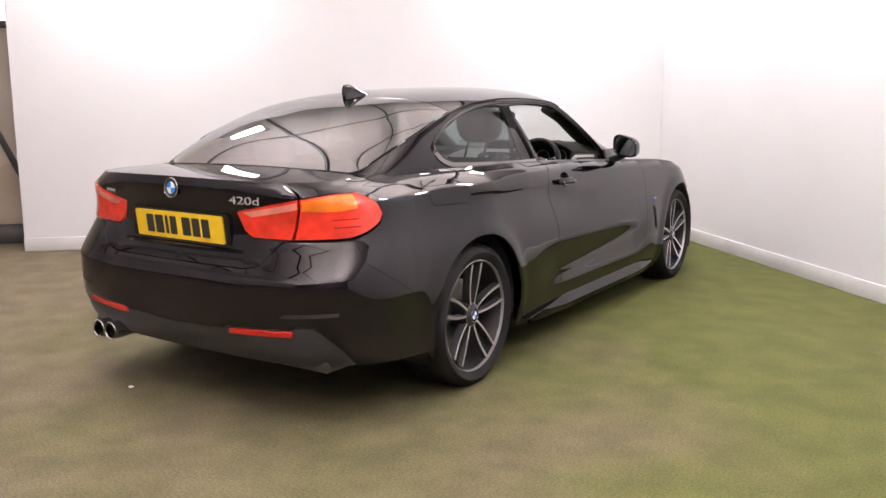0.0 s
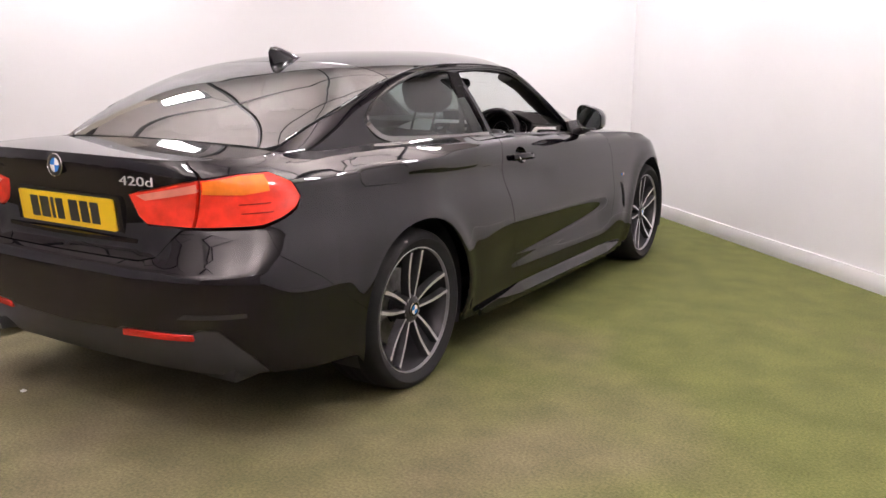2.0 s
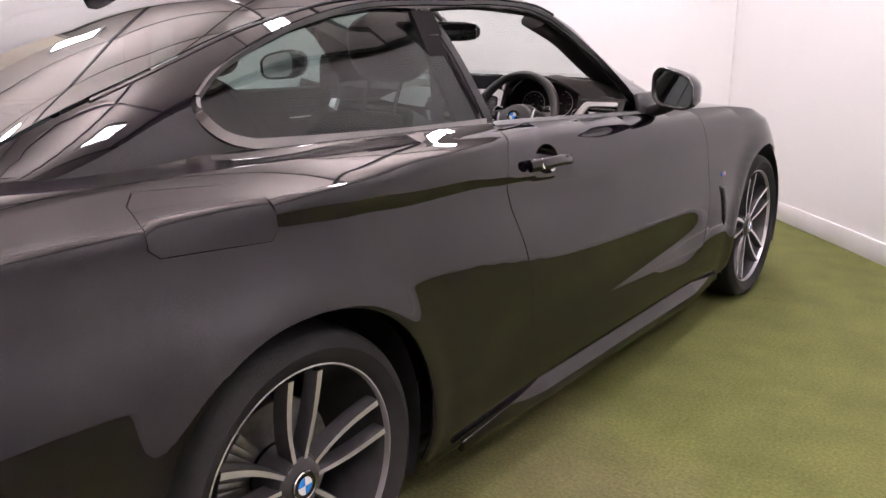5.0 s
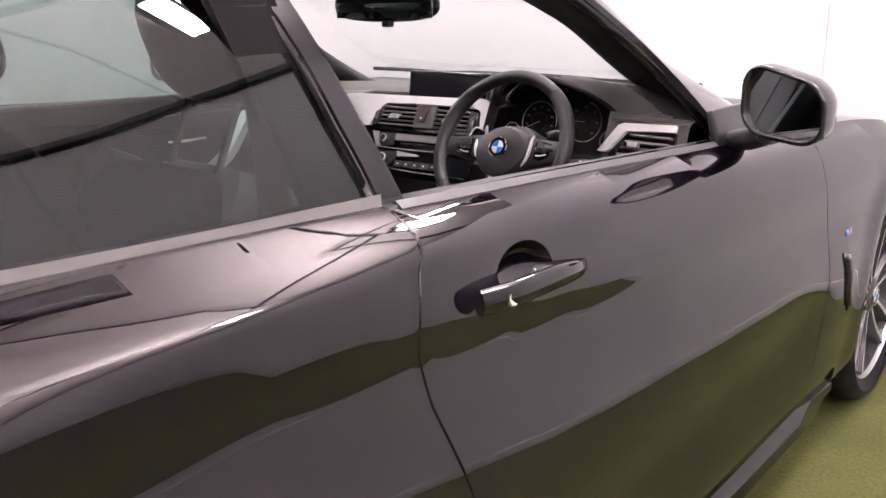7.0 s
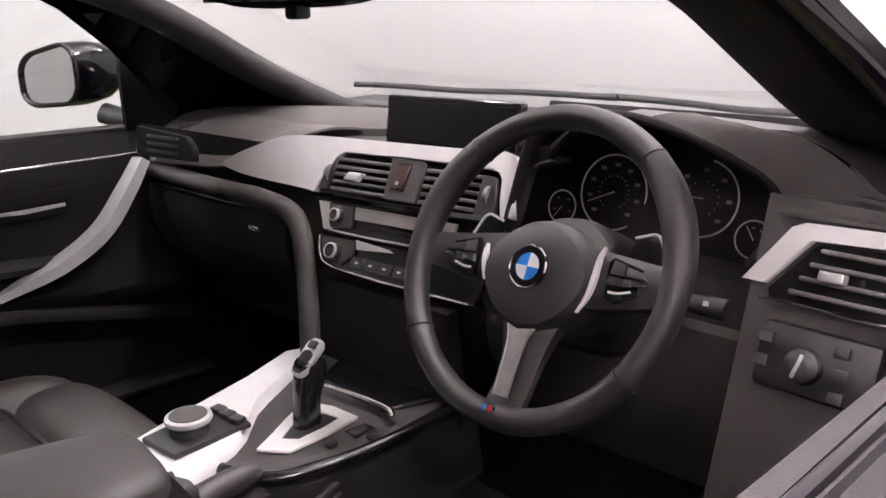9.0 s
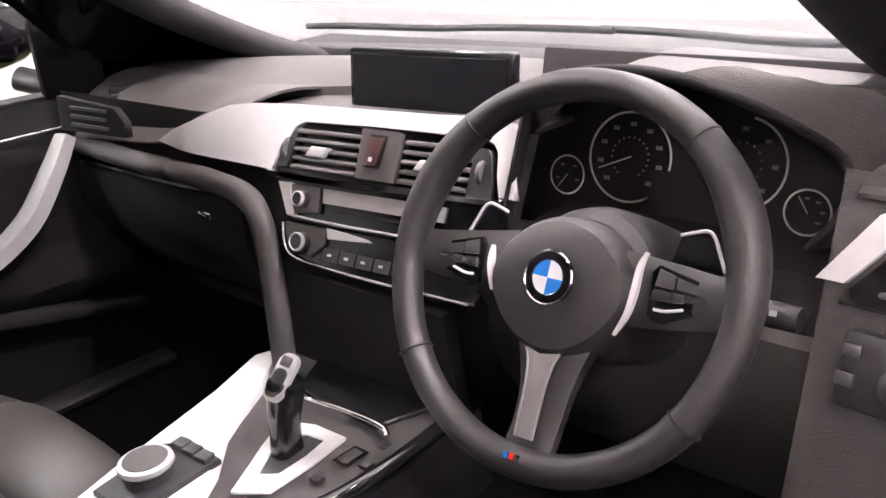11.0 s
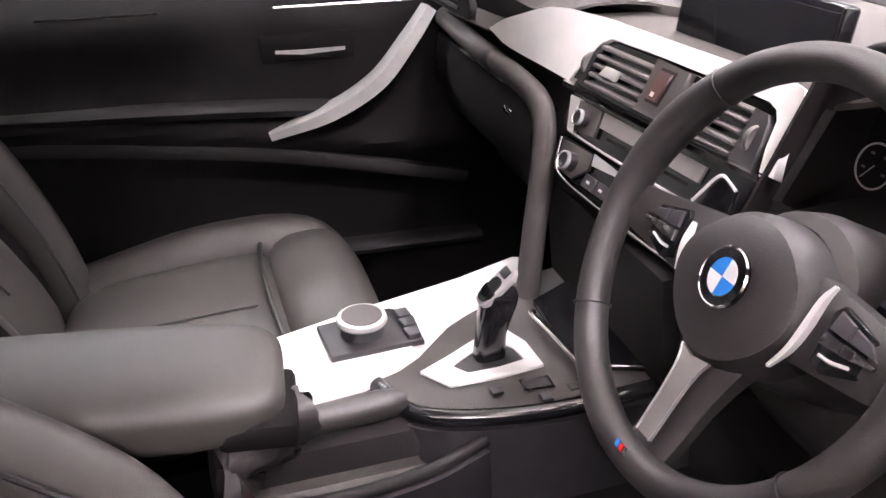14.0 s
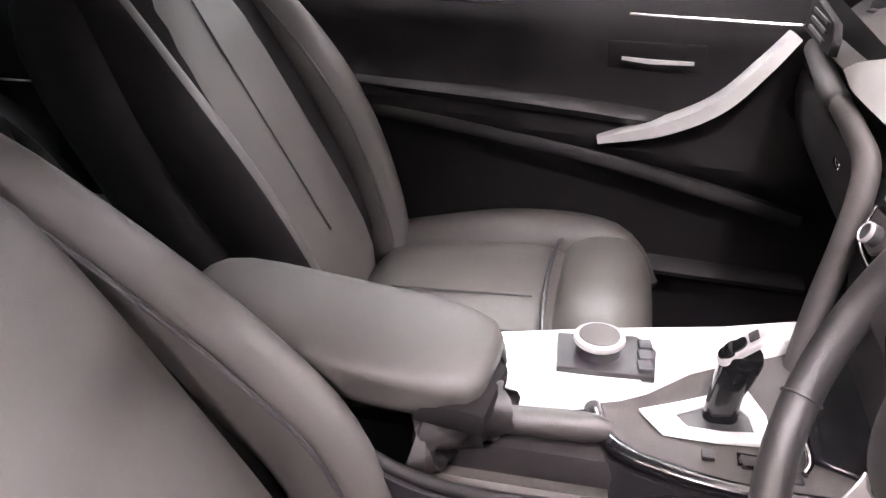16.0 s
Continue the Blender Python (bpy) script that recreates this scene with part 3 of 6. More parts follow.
FLAP_GAP = [(-0.16 + (a + 0.16) * 1.012, 0.917 + (b - 0.917) * 1.028) for a, b in FLAP]
GRIP = [(0.965 + 0.066 * math.cos(a), 0.886 + 0.040 * math.sin(a)) for a in steps(0, 2 * math.pi, 29)[:-1]]
SIDE_LIGHT = [(-0.975, 0.946), (-0.86, 0.957), (-0.745, 0.959), (-0.685, 0.924), (-0.663, 0.872), (-0.695, 0.838), (-0.76, 0.81), (-0.84, 0.788), (-1.04, 0.779)]
bumper = panel("rear_bumper", [(-1.5, 0.402), (-1.28, 0.414), (-1.255, 0.428), (-1.05, 0.444), (-1.02, 0.458), (-0.975, 0.455), (-0.90, 0.36), (-0.86, 0.29), (-0.42, 0.26), *arc(0, 197, 166, n=8), *[(u, v - 0.002) for u, v in SEAM], (-1.04, 0.774), (-1.075, 0.768), (-1.15, 0.676), (-1.20, 0.659), (-1.5, 0.657)],
               flank, PAINT, car, side=0, open_u=-1.5, step=0.02)
panel("diffuser", [(-1.5, 0.27), (-1.0, 0.275), (-0.868, 0.289), (-0.908, 0.360), (-0.979, 0.449), (-1.018, 0.452), (-1.048, 0.439), (-1.253, 0.423), (-1.278, 0.409), (-1.5, 0.397)], flank, DARK_GREY, bumper, "satin dark grey plastic lower insert", side=0, open_u=-1.5, lift=-0.005)
for sd in (1, -1):
    panel("reflector", [(-1.258, 0.396), (-1.045, 0.413), (-1.045, 0.434), (-1.252, 0.419)], flank, REFLECTOR_RED, bumper, "red reflector strip", side=sd, lift=0.004, rim=0.01)
    panel("corner_slot", [(-1.08, 0.486), (-0.90, 0.50), (-0.90, 0.515), (-1.06, 0.505)], flank, SATIN_BLACK, bumper, "dark slot in the bumper corner", side=sd, lift=0.001, rim=0.0)
boot = panel("boot_lid", [(-1.5, 0.661), (-1.20, 0.663), (-1.147, 0.681), (-1.078, 0.772), (-1.045, 0.776), (-1.178, 0.778), (-1.205, 0.808), (-1.222, 0.886), (-0.985, 0.946), (-0.978, float(top_edge(-0.978))), *edge_top(-0.99, -1.5)],
             flank, PAINT, car, side=0, open_u=-1.5)
lip = [tuple(flank(s, top_edge(s))[:2]) for s in steps(-1.5, -0.985, 24)]


def glass_foot(x):
    """How far back the rear window comes down to the boot lid."""
    y = -0.2
    while y > -0.62 and cabin_top(x, y)[2] > deck(x, y)[2] + 0.003:
        y -= 0.004
    return y


GLASS_BASE = [(x, glass_foot(x)) for x in (0.59, 0.55, 0.5, 0.4, 0.3, 0.15, 0.0)]
panel("lid_top", [*lip, (0.66, -0.6), (0.648, GLASS_BASE[0][1] - 0.006), *[(a, b - 0.008) for a, b in GLASS_BASE]], deck, PAINT, boot, side=0, open_u=0.0)
for sd in (1, -1):
    lamp_house = new("tail_light")
    lamp_house.parent = car
    tagged(lamp_house, "red and orange tail light cluster with a pale band")
    panel("inner_lens", [(-1.217, 0.882), (-0.995, 0.938), (-1.045, 0.783), (-1.175, 0.784), (-1.20, 0.81)], flank, RED_LENS, lamp_house, side=sd, lift=0.006, rim=0.03, step=0.02)
    panel("clear_band", [(-1.19, 0.882), (-0.998, 0.930), (-1.006, 0.902), (-1.165, 0.866)], flank, PALE_LENS, lamp_house, "pale reversing light band", side=sd, lift=0.0085, rim=0.02, step=0.02)
    panel("outer_lens", [(-0.982, 0.940), (-0.86, 0.954), (-0.747, 0.955), (-0.69, 0.922), (-0.668, 0.872), (-0.699, 0.841), (-0.763, 0.814), (-0.84, 0.792), (-1.034, 0.784)], flank, RED_LENS, lamp_house, side=sd, lift=0.006, rim=0.03, step=0.02)
    panel("indicator", [(-0.978, 0.936), (-0.86, 0.949), (-0.775, 0.949), (-0.79, 0.902), (-0.88, 0.892), (-0.993, 0.896)], flank, ORANGE_LENS, lamp_house, "orange indicator", side=sd, lift=0.0085, rim=0.02, step=0.02)
    for z0, m in ((0.858, DARK_RED), (0.828, DARK_RED)):
        panel("light_bar", [(-0.90, z0), (-0.80, z0 + 0.002), (-0.795, z0 + 0.006), (-0.90, z0 + 0.004)], flank, m, lamp_house, side=sd, lift=0.0085, rim=0.01, step=0.02)

    quarter = panel("quarter_panel", [*arc(0, 164, -16, n=46), (0.42, 0.2), (0.44, 0.17), (0.93, 0.17), *nudge(SHUT, -0.0045), (0.80, float(top_edge(0.8))), *edge_top(0.76, -0.97, 40), *[(u + 0.004, v + 0.003) for u, v in SIDE_LIGHT[:5]], (-0.69, 0.833), (-0.755, 0.806), *SEAM[::-1]],
                    flank, PAINT, car, side=sd, holes=[FLAP_GAP] if sd > 0 else [], step=0.016)
    edge = [tuple(flank(s, top_edge(s) - 0.001)[:2]) for s in steps(-0.97, 0.80, 40)]
    inner = [(max(float(belt_half(y)) - 0.02, 0.655), y) for y in steps(0.80, -0.48, 24)]
    panel("haunch", [*edge, *inner, (0.655, -0.52), (0.665, -0.6)], deck, PAINT, quarter, side=sd)
    panel("fuel_flap", FLAP, flank, PAINT, quarter, side=sd, lift=0.0015, rim=0.005) if sd > 0 else None
    panel("sill", [(0.56, 0.165), (2.42, 0.165), (2.42, 0.212), (2.12, 0.246), (0.93, 0.246), (0.56, 0.2)], sill_skin, PAINT, car, "black painted side skirt", side=sd, step=0.02)
    door = panel("door", [*SHUT, (0.806, float(top_edge(0.806)) - 0.004), *edge_top(0.84, 2.14, 30), *FRONT_SHUT], flank, PAINT, car, side=sd, holes=[GRIP], step=0.016)
    edge = [tuple(flank(s, top_edge(s) - 0.001)[:2]) for s in steps(0.806, 2.14, 26)]
    panel("door_top", [*edge, *[(float(belt_half(y)) - 0.03, y) for y in steps(2.14, 0.806, 24)]], deck, SEAL_GREY, door, "dusty black window ledge trim", side=sd, rim=0.02)
    fender = panel("front_wing", [*nudge(FRONT_SHUT[::-1], 0.0045), (2.15, float(top_edge(2.15))), *edge_top(2.2, 3.35, 30), (3.47, 0.60), (3.29, 0.5), *arc(FRONT_AXLE, 12, 199, n=44), (2.47, 0.2), (2.46, 0.17), (2.10, 0.17)],
                   flank, PAINT, car, side=sd)
    panel("side_vent", [(2.30, 0.61), (2.37, 0.595), (2.39, 0.51), (2.365, 0.44), (2.335, 0.51)], flank, GLOSS_BLACK, fender, "gloss black air vent behind the wheel", side=sd, lift=0.004, rim=0.008)
    panel("vent_blade", [(2.314, 0.602), (2.328, 0.600), (2.35, 0.51), (2.358, 0.455), (2.342, 0.51)], flank, DARK_GREY, fender, side=sd, lift=0.009, rim=0.006, step=0.02)
    for j, m in enumerate((BLUE, INK, REFLECTOR_RED, CHROME)):
        panel("badge_stripe", [(2.33 + 0.009 * j, 0.645), (2.337 + 0.009 * j, 0.645), (2.342 + 0.009 * j, 0.66), (2.335 + 0.009 * j, 0.66)], flank, m, fender, side=sd, lift=0.003, rim=0.003, step=0.02)
panel("front_bumper", [(3.48, 0.59), (3.30, 0.49), *arc(FRONT_AXLE, 11, -16, n=6), (3.37, 0.2), (3.92, 0.2), (3.92, float(top_edge(3.92))), *edge_top(3.91, 3.36, 12)], flank, PAINT, car, side=0, open_u=3.92)
hood_edge = [tuple(flank(s, top_edge(s))[:2]) for s in steps(2.16, 3.92, 40)]
panel("bonnet", [*hood_edge, (0.0, 2.2), (0.45, 2.16), (0.70, 2.08)], deck, PAINT, car, side=0, open_u=0.0)


# ---- the car: cabin skin ----
def rail(y, d=0.0):
    """Where roof and windows meet the side frame: x and z."""
    x = float(rail_share(y) * belt_half(y)) - d
    return x, float(cabin_top(x, y)[2])


panel("roof", [*[(rail(y)[0], y) for y in steps(0.19, 1.39, 30)], (0.3, 1.43), (0.0, 1.44), (0.0, 0.205), (0.3, 0.20)], cabin_top, PAINT, car, side=0, open_u=0.0)
panel("rear_window", [*[(rail(y, 0.012)[0], y) for y in steps(GLASS_BASE[0][1] + 0.03, 0.18, 22)], (0.3, 0.193), (0.0, 0.198), (0.0, GLASS_BASE[-1][1] + 0.002), *[(a, b + 0.002) for a, b in GLASS_BASE[::-1][1:-1]]], cabin_top, REAR_TINT, car, "tinted rear window", side=0, open_u=0.0, rim=0.004)
windscreen = panel("windscreen", [*[(rail(y, 0.012)[0], y) for y in steps(1.40, 2.17, 24)], (0.45, 2.24), (0.0, 2.27), (0.0, 1.45), (0.3, 1.44)], cabin_top, CLEAR, car, "clear windscreen", side=0, open_u=0.0, rim=0.004)
windscreen.visible_shadow = False
QUARTER_LIGHT = [(0.797, 1.003), (0.772, 1.09), (0.757, 1.17), (0.738, 1.24), (0.712, 1.286), (0.56, 1.288), (0.40, 1.27), (0.24, 1.238), (0.10, 1.195), (0.0, 1.152), (-0.05, 1.112), (-0.052, 1.085), (-0.02, 1.052), (0.035, 1.032), (0.10, 1.027), (0.45, 1.013)]
DOOR_LIGHT = [(0.846, 0.990), (0.815, 1.09), (0.797, 1.17), (0.783, 1.235), (0.765, 1.287), (0.90, 1.294), (1.05, 1.298), (1.20, 1.296), (1.32, 1.286), (1.44, 1.254), (1.55, 1.198), (1.65, 1.125), (1.74, 1.04), (1.81, 0.946), (1.40, 0.967), (1.10, 0.982)]
for sd in (1, -1):
    frame_out = [*[(y, rail(y)[1]) for y in steps(-0.54, 2.2, 74)], (2.2, 0.9), (2.05, 0.905), *[(y, float(shoulder(y)) - 0.010) for y in steps(1.9, -0.54, 54)]]
    side_frame = panel("side_frame", frame_out, cabin_side, PAINT, car, "black pillars and roof rail", side=sd, holes=[QUARTER_LIGHT, DOOR_LIGHT], rim=0.018, step=0.03)
    panel("pillar_cover", [(0.803, 0.999), (0.778, 1.09), (0.763, 1.17), (0.744, 1.24), (0.722, 1.284), (0.757, 1.284), (0.777, 1.235), (0.791, 1.17), (0.809, 1.09), (0.838, 0.996)], cabin_side, PILLAR_GLOSS, side_frame, "gloss black door pillar cover", side=sd, lift=0.003, rim=0.004, step=0.03)
    if sd < 0:
        panel("door_window", DOOR_LIGHT, cabin_side, DOOR_GLASS, car, "closed clear door window", side=sd, lift=-0.010, rim=0.0, step=0.03)
    panel("quarter_window", QUARTER_LIGHT, cabin_side, TINTED, car, "tinted rear side window", side=sd, lift=-0.010, rim=0.0, step=0.03)

    def run(points, off=0.004):
        q = cabin_side(np.array([p[0] for p in points]), np.array([p[1] for p in points]))
        return [Vector((sd * (v[0] + off), v[1], v[2])) for v in q]
    low = smooth_path(run([(0.80, 0.997), (0.45, 1.004), (0.10, 1.018), (0.03, 1.024), (-0.024, 1.044), (-0.058, 1.082), (-0.056, 1.114)]), 6)
    sweep("window_trim", low, [(-0.006, -0.011), (0.007, -0.011), (0.0045, 0.004), (-0.004, 0.009)], TRIM_BRIGHT, side_frame, "bright metal window trim")
    high = smooth_path(run([(-0.055, 1.115), (0.0, 1.156), (0.10, 1.20), (0.24, 1.243), (0.40, 1.276), (0.56, 1.295), (0.75, 1.302), (0.90, 1.303), (1.05, 1.307), (1.20, 1.305), (1.32, 1.296), (1.44, 1.264), (1.55, 1.208), (1.65, 1.135), (1.74, 1.05), (1.812, 0.956)]), 4)
    sweep("roof_trim", high, [(-0.004, -0.006), (0.004, -0.006), (0.005, 0.005), (-0.004, 0.007)], GLOSS_BLACK, side_frame)
    ditch = [Vector((sd * (rail(y)[0]), y, rail(y)[1] + 0.001)) for y in steps(-0.25, 1.5, 50)]
    sweep("roof_moulding", ditch, circle(0.004, 6), GLOSS_BLACK, side_frame)
    belt = [Vector((sd * (float(belt_half(y)) + 0.004), y, float(shoulder(y)) - 0.004)) for y in steps(0.82, 1.80, 30)]
    sweep("window_seal", belt, [(-0.010, -0.01), (0.010, -0.01), (0.012, 0.006), (0.0, 0.014), (-0.010, 0.008)], SATIN_BLACK, side_frame, "black rubber window seal")

bm = bmesh.new()
rows = []
for y, h, w in ((0.150, 0.055, 0.012), (0.165, 0.074, 0.020), (0.20, 0.072, 0.026), (0.25, 0.052, 0.026), (0.30, 0.030, 0.022), (0.345, 0.010, 0.012), (0.365, 0.0, 0.004)):
    base = float(cabin_top(0.0, y)[2]) - 0.004
    rows.append([bm.verts.new((w * a, y - 0.02 * b, base + h * b)) for a, b in ((1, 0), (0.8, 0.35), (0.4, 0.8), (0.12, 1), (-0.12, 1), (-0.4, 0.8), (-0.8, 0.35), (-1, 0))])
for a, b in zip(rows, rows[1:]):
    for k in range(7):
        bm.faces.new((a[k], a[k + 1], b[k + 1], b[k]))
bm.faces.new(rows[0])
part("antenna_fin", bm, PAINT, car, "black shark-fin aerial", angle=60)


# ---- the car: wheels, underside, fittings ----
def roundel(name, centre, axis, r, parent, label="round badge with blue and white quarters", thick=0.006):
    top = lathe(name, [(0, thick), (r * 0.60, thick), (r * 0.66, thick * 1.3), (r * 0.94, thick * 1.2), (r, thick * 0.4), (r, 0)], centre, axis, GLOSS_BLACK, parent, label, n=32)
    ring = lathe("ring", [(r * 0.92, thick * 1.1), (r * 0.97, thick * 1.45), (r * 1.02, thick)], centre, axis, CHROME, top, n=32)
    m = frame_of(axis)
    for k in range(4):
        bm = bmesh.new()
        mid = bm.verts.new(Vector(centre) + m @ Vector((0, 0, thick * 1.25)))
        rim = [bm.verts.new(Vector(centre) + m @ Vector((r * 0.62 * math.cos(a), r * 0.62 * math.sin(a), thick * 1.2))) for a in (radians(90 * k + 90 * j / 8) for j in range(9))]
        for a, b in zip(rim, rim[1:]):
            bm.faces.new((mid, a, b))
        part("quadrant", bm, BLUE if k % 2 else WHITE_ENAMEL, top, "blue" if k % 2 else "white")
    return top


def wheel(side, axle, phase, face, width):
    """A double-spoke alloy wheel with its tyre and brake. face: how far out the hub cap stands."""
    top = new("wheel")
    top.parent = car
    tagged(top, "two-tone double-spoke alloy wheel with a low-profile tyre")
    out = (side, 0, 0)
    c = (side * face, axle, HUB_Z)
    rr = 0.262
    w = width
    lathe("tyre", [(rr - 0.004, 0.012), (rr + 0.012, 0.026), (rr + 0.035, 0.034), (0.318, 0.024), (0.328, 0.008), (0.334, -0.02), (0.334, -w + 0.04), (0.322, -w + 0.01), (rr, -w)], c, out, RUBBER, top, "black low-profile tyre", n=72)
    tread = bmesh.new()
    for k in range(4):
        add_lathe(tread, [(0.3345, -0.035 - k * 0.045), (0.3352, -0.037 - k * 0.045), (0.3352, -0.066 - k * 0.045), (0.3345, -0.068 - k * 0.045)], c, out, 72)
    part("tread_rib", tread, RUBBER, top)
    lathe("rim_lip", [(rr + 0.001, 0.008), (rr - 0.001, 0.016), (rr - 0.004, 0.0165), (rr - 0.006, 0.008), (rr - 0.007, 0.0)], c, out, ALLOY, top, "machined silver rim edge", n=72)
    lathe("rim_barrel", [(rr - 0.0068, 0.003), (rr - 0.018, -0.03), (rr - 0.03, -0.10), (rr - 0.024, -w + 0.01)], c, out, ALLOY_DARK, top, "dark grey rim barrel", n=72)
    lathe("brake_disc", [(0.07, -0.085), (0.16, -0.085), (0.162, -0.088), (0.162, -0.108), (0.07, -0.108)], c, out, STEEL, top, "brake disc", n=56)
    bm = bmesh.new()
    for k in range(9):
        a = radians(130 + k * 7)
        add_box(bm, (c[0] - side * 0.095, axle + 0.135 * math.cos(a), HUB_Z + 0.135 * math.sin(a)), (0.07, 0.022, 0.075), 0.006, pose(0, 0, 0, math.degrees(a) - 90))
    part("brake_caliper", bm, STEEL, top, "grey brake caliper")
    m = frame_of(out)
    for k in range(5):
        for twin in (-1, 1):
            a = radians(phase + 72 * k)
            bm = bmesh.new()
            rows = []
            along, tan = Vector((math.cos(a), math.sin(a), 0)), Vector((-math.sin(a), math.cos(a), 0))
            for q in steps(0, 1, 9):
                r = 0.050 + (rr - 0.016 - 0.050) * q
                gap = twin * (0.014 + 0.026 * q + 0.008 * math.sin(math.pi * q))
                half = 0.0055 + 0.0025 * q
                h = -0.006 + 0.020 * q ** 1.5
                d = 0.040 - 0.008 * q
                pos = along * math.sqrt(max(r * r - gap * gap, 1e-5)) + tan * gap
                rows.append([bm.verts.new(Vector(c) + m @ (pos + tan * (half * u) + Vector((0, 0, h + v)))) for u, v in ((-1.5, -d), (-1.25, -0.005), (-0.9, 0.0), (0.9, 0.0), (1.25, -0.005), (1.5, -d))])
            for r0, r1 in zip(rows, rows[1:]):
                for j in range(5):
                    f = bm.faces.new((r0[j], r0[j + 1], r1[j + 1], r1[j]))
                    f.material_index = 0 if j == 2 else 1
            part("spoke", bm, [ALLOY, ALLOY_DARK], top, "spoke with a machined silver face", angle=25)
        a = radians(phase + 36 + 72 * k)
        lathe("wheel_bolt", [(0, -0.004), (0.008, -0.004), (0.009, -0.012), (0.009, -0.03)], Vector(c) + m @ Vector((0.048 * math.cos(a), 0.048 * math.sin(a), 0)), out, STEEL, top, n=12)
    lathe("hub", [(0.030, 0.002), (0.042, 0.000), (0.058, -0.008), (0.066, -0.03), (0.066, -0.08)], c, out, ALLOY_DARK, top, "dark grey hub", n=40)
    roundel("hub_cap", c, out, 0.032, top)
    return top


for sd in (1, -1):
    wheel(sd, REAR_AXLE, 88, 0.868, 0.245)
    wheel(sd, FRONT_AXLE, 100, 0.852, 0.225)
    for axle in (REAR_AXLE, FRONT_AXLE):
        bm = bmesh.new()
        rows = [[bm.verts.new((sd * x, axle + 0.392 * math.cos(radians(a)), HUB_Z + 0.392 * math.sin(radians(a)))) for x in (0.868, 0.80, 0.60)] for a in steps(-22, 202, 40)]
        for a, b in zip(rows, rows[1:]):
            for k in range(2):
                bm.faces.new((a[k], a[k + 1], b[k + 1], b[k]))
        back = [r[2] for r in rows]
        bm.faces.new(back)
        part("wheel_arch_liner", bm, SATIN_BLACK, car, "black wheel arch liner", angle=60)
for c, size in (((0, -0.62, 0.28), (1.45, 0.5, 0.05)), ((0, 1.4, 0.20), (1.60, 1.95, 0.05)), ((0, 0, 0.28), (1.15, 0.9, 0.05)), ((0, 3.0, 0.22), (1.15, 1.0, 0.05))):
    box("underbody_tray", c, size, SATIN_BLACK, car, 0.01, label="black underbody tray")
for x in (-0.53, -0.445):
    tip = lathe("exhaust_tip", [(0.034, -0.16), (0.039, -0.15), (0.042, -0.012), (0.041, -0.002), (0.038, 0.001), (0.034, -0.003), (0.033, -0.022)], (x, -1.0, 0.290), (0, -1, 0), CHROME, car, "chrome round exhaust tip", n=32)
    lathe("pipe_bore", [(0.033, -0.020), (0.032, -0.11), (0, -0.11)], (x, -1.0, 0.290), (0, -1, 0), SATIN_BLACK, tip, "black bore", n=24)
roundel("boot_badge", (0, float(flank(-1.5, 0.962)[1]) + 0.002, 0.962), (0, -1, 0.05), 0.041, car)

plate_m = pose(0.002, -0.948, 0.801, 90 + 6, 0, 0)
number_plate = plate("number_plate", round_rect(0.535, 0.115, 0.008), 0.006, plate_m, YELLOW, car, "yellow rear number plate with dark bars")
at = -0.20
for wdt in (0.045, 0.05, 0.018, 0.04, 0, 0.05, 0.045, 0.045):
    if wdt:
        plate("plate_bar", round_rect(wdt, 0.078, 0.003, 2), 0.0012, plate_m @ pose(at + wdt / 2, 0, 0.006), INK, number_plate)
    at += wdt + 0.012 if wdt else 0.022
plate("plate_plinth", round_rect(0.60, 0.15, 0.02), 0.012, pose(0, -0.934, 0.795, 90 + 6, 0, 0), GLOSS_BLACK, car, "gloss black plate recess")
sweep("boot_handle", [Vector((x, -0.952 + 0.03 * (x / 0.4) ** 2, 0.722)) for x in steps(-0.36, 0.36, 15)], [(-0.012, -0.012), (0.014, -0.010), (0.016, 0.004), (-0.012, 0.012)], PAINT, car, "black boot grip strip")


def lettering(name, text, size, place, mat, parent, thick=0.003):
    cu = bpy.data.curves.new(name, "FONT")
    cu.body, cu.size, cu.extrude, cu.align_x, cu.align_y = text, size, thick / 2, "CENTER", "CENTER"
    tmp = bpy.data.objects.new(name, cu)
    scene.collection.objects.link(tmp)
    me = bpy.data.meshes.new_from_object(tmp.evaluated_get(bpy.context.evaluated_depsgraph_get()))
    bpy.data.objects.remove(tmp)
    bpy.data.curves.remove(cu)
    me.transform(place)
    me.materials.clear()
    me.materials.append(mat)
    ob = new(name, me)
    ob.parent = parent
    return ob


tp = flank(-1.175, 0.928)
tn = Vector(flank(-1.14, 0.928) - flank(-1.21, 0.928)).normalized()
face = Matrix((tn, Vector((0, 0, 1)), tn.cross(Vector((0, 0, 1))))).transposed().to_4x4()
tagged(lettering("model_number", "420d", 0.044, Matrix.Translation(Vector(tp) + Vector((0, -0.004, 0))) @ face @ Matrix.Diagonal((1.7, 1, 1, 1)), POLISHED, boot), "chrome model lettering")
for j in range(4):
    box("maker_mark", (-0.455 + 0.022 * j, float(flank(-1.2, 0.93)[1]) - 0.004 + 0.006 * (1.5 - j), 0.927), (0.016, 0.004, 0.018), CHROME, boot, 0.001)

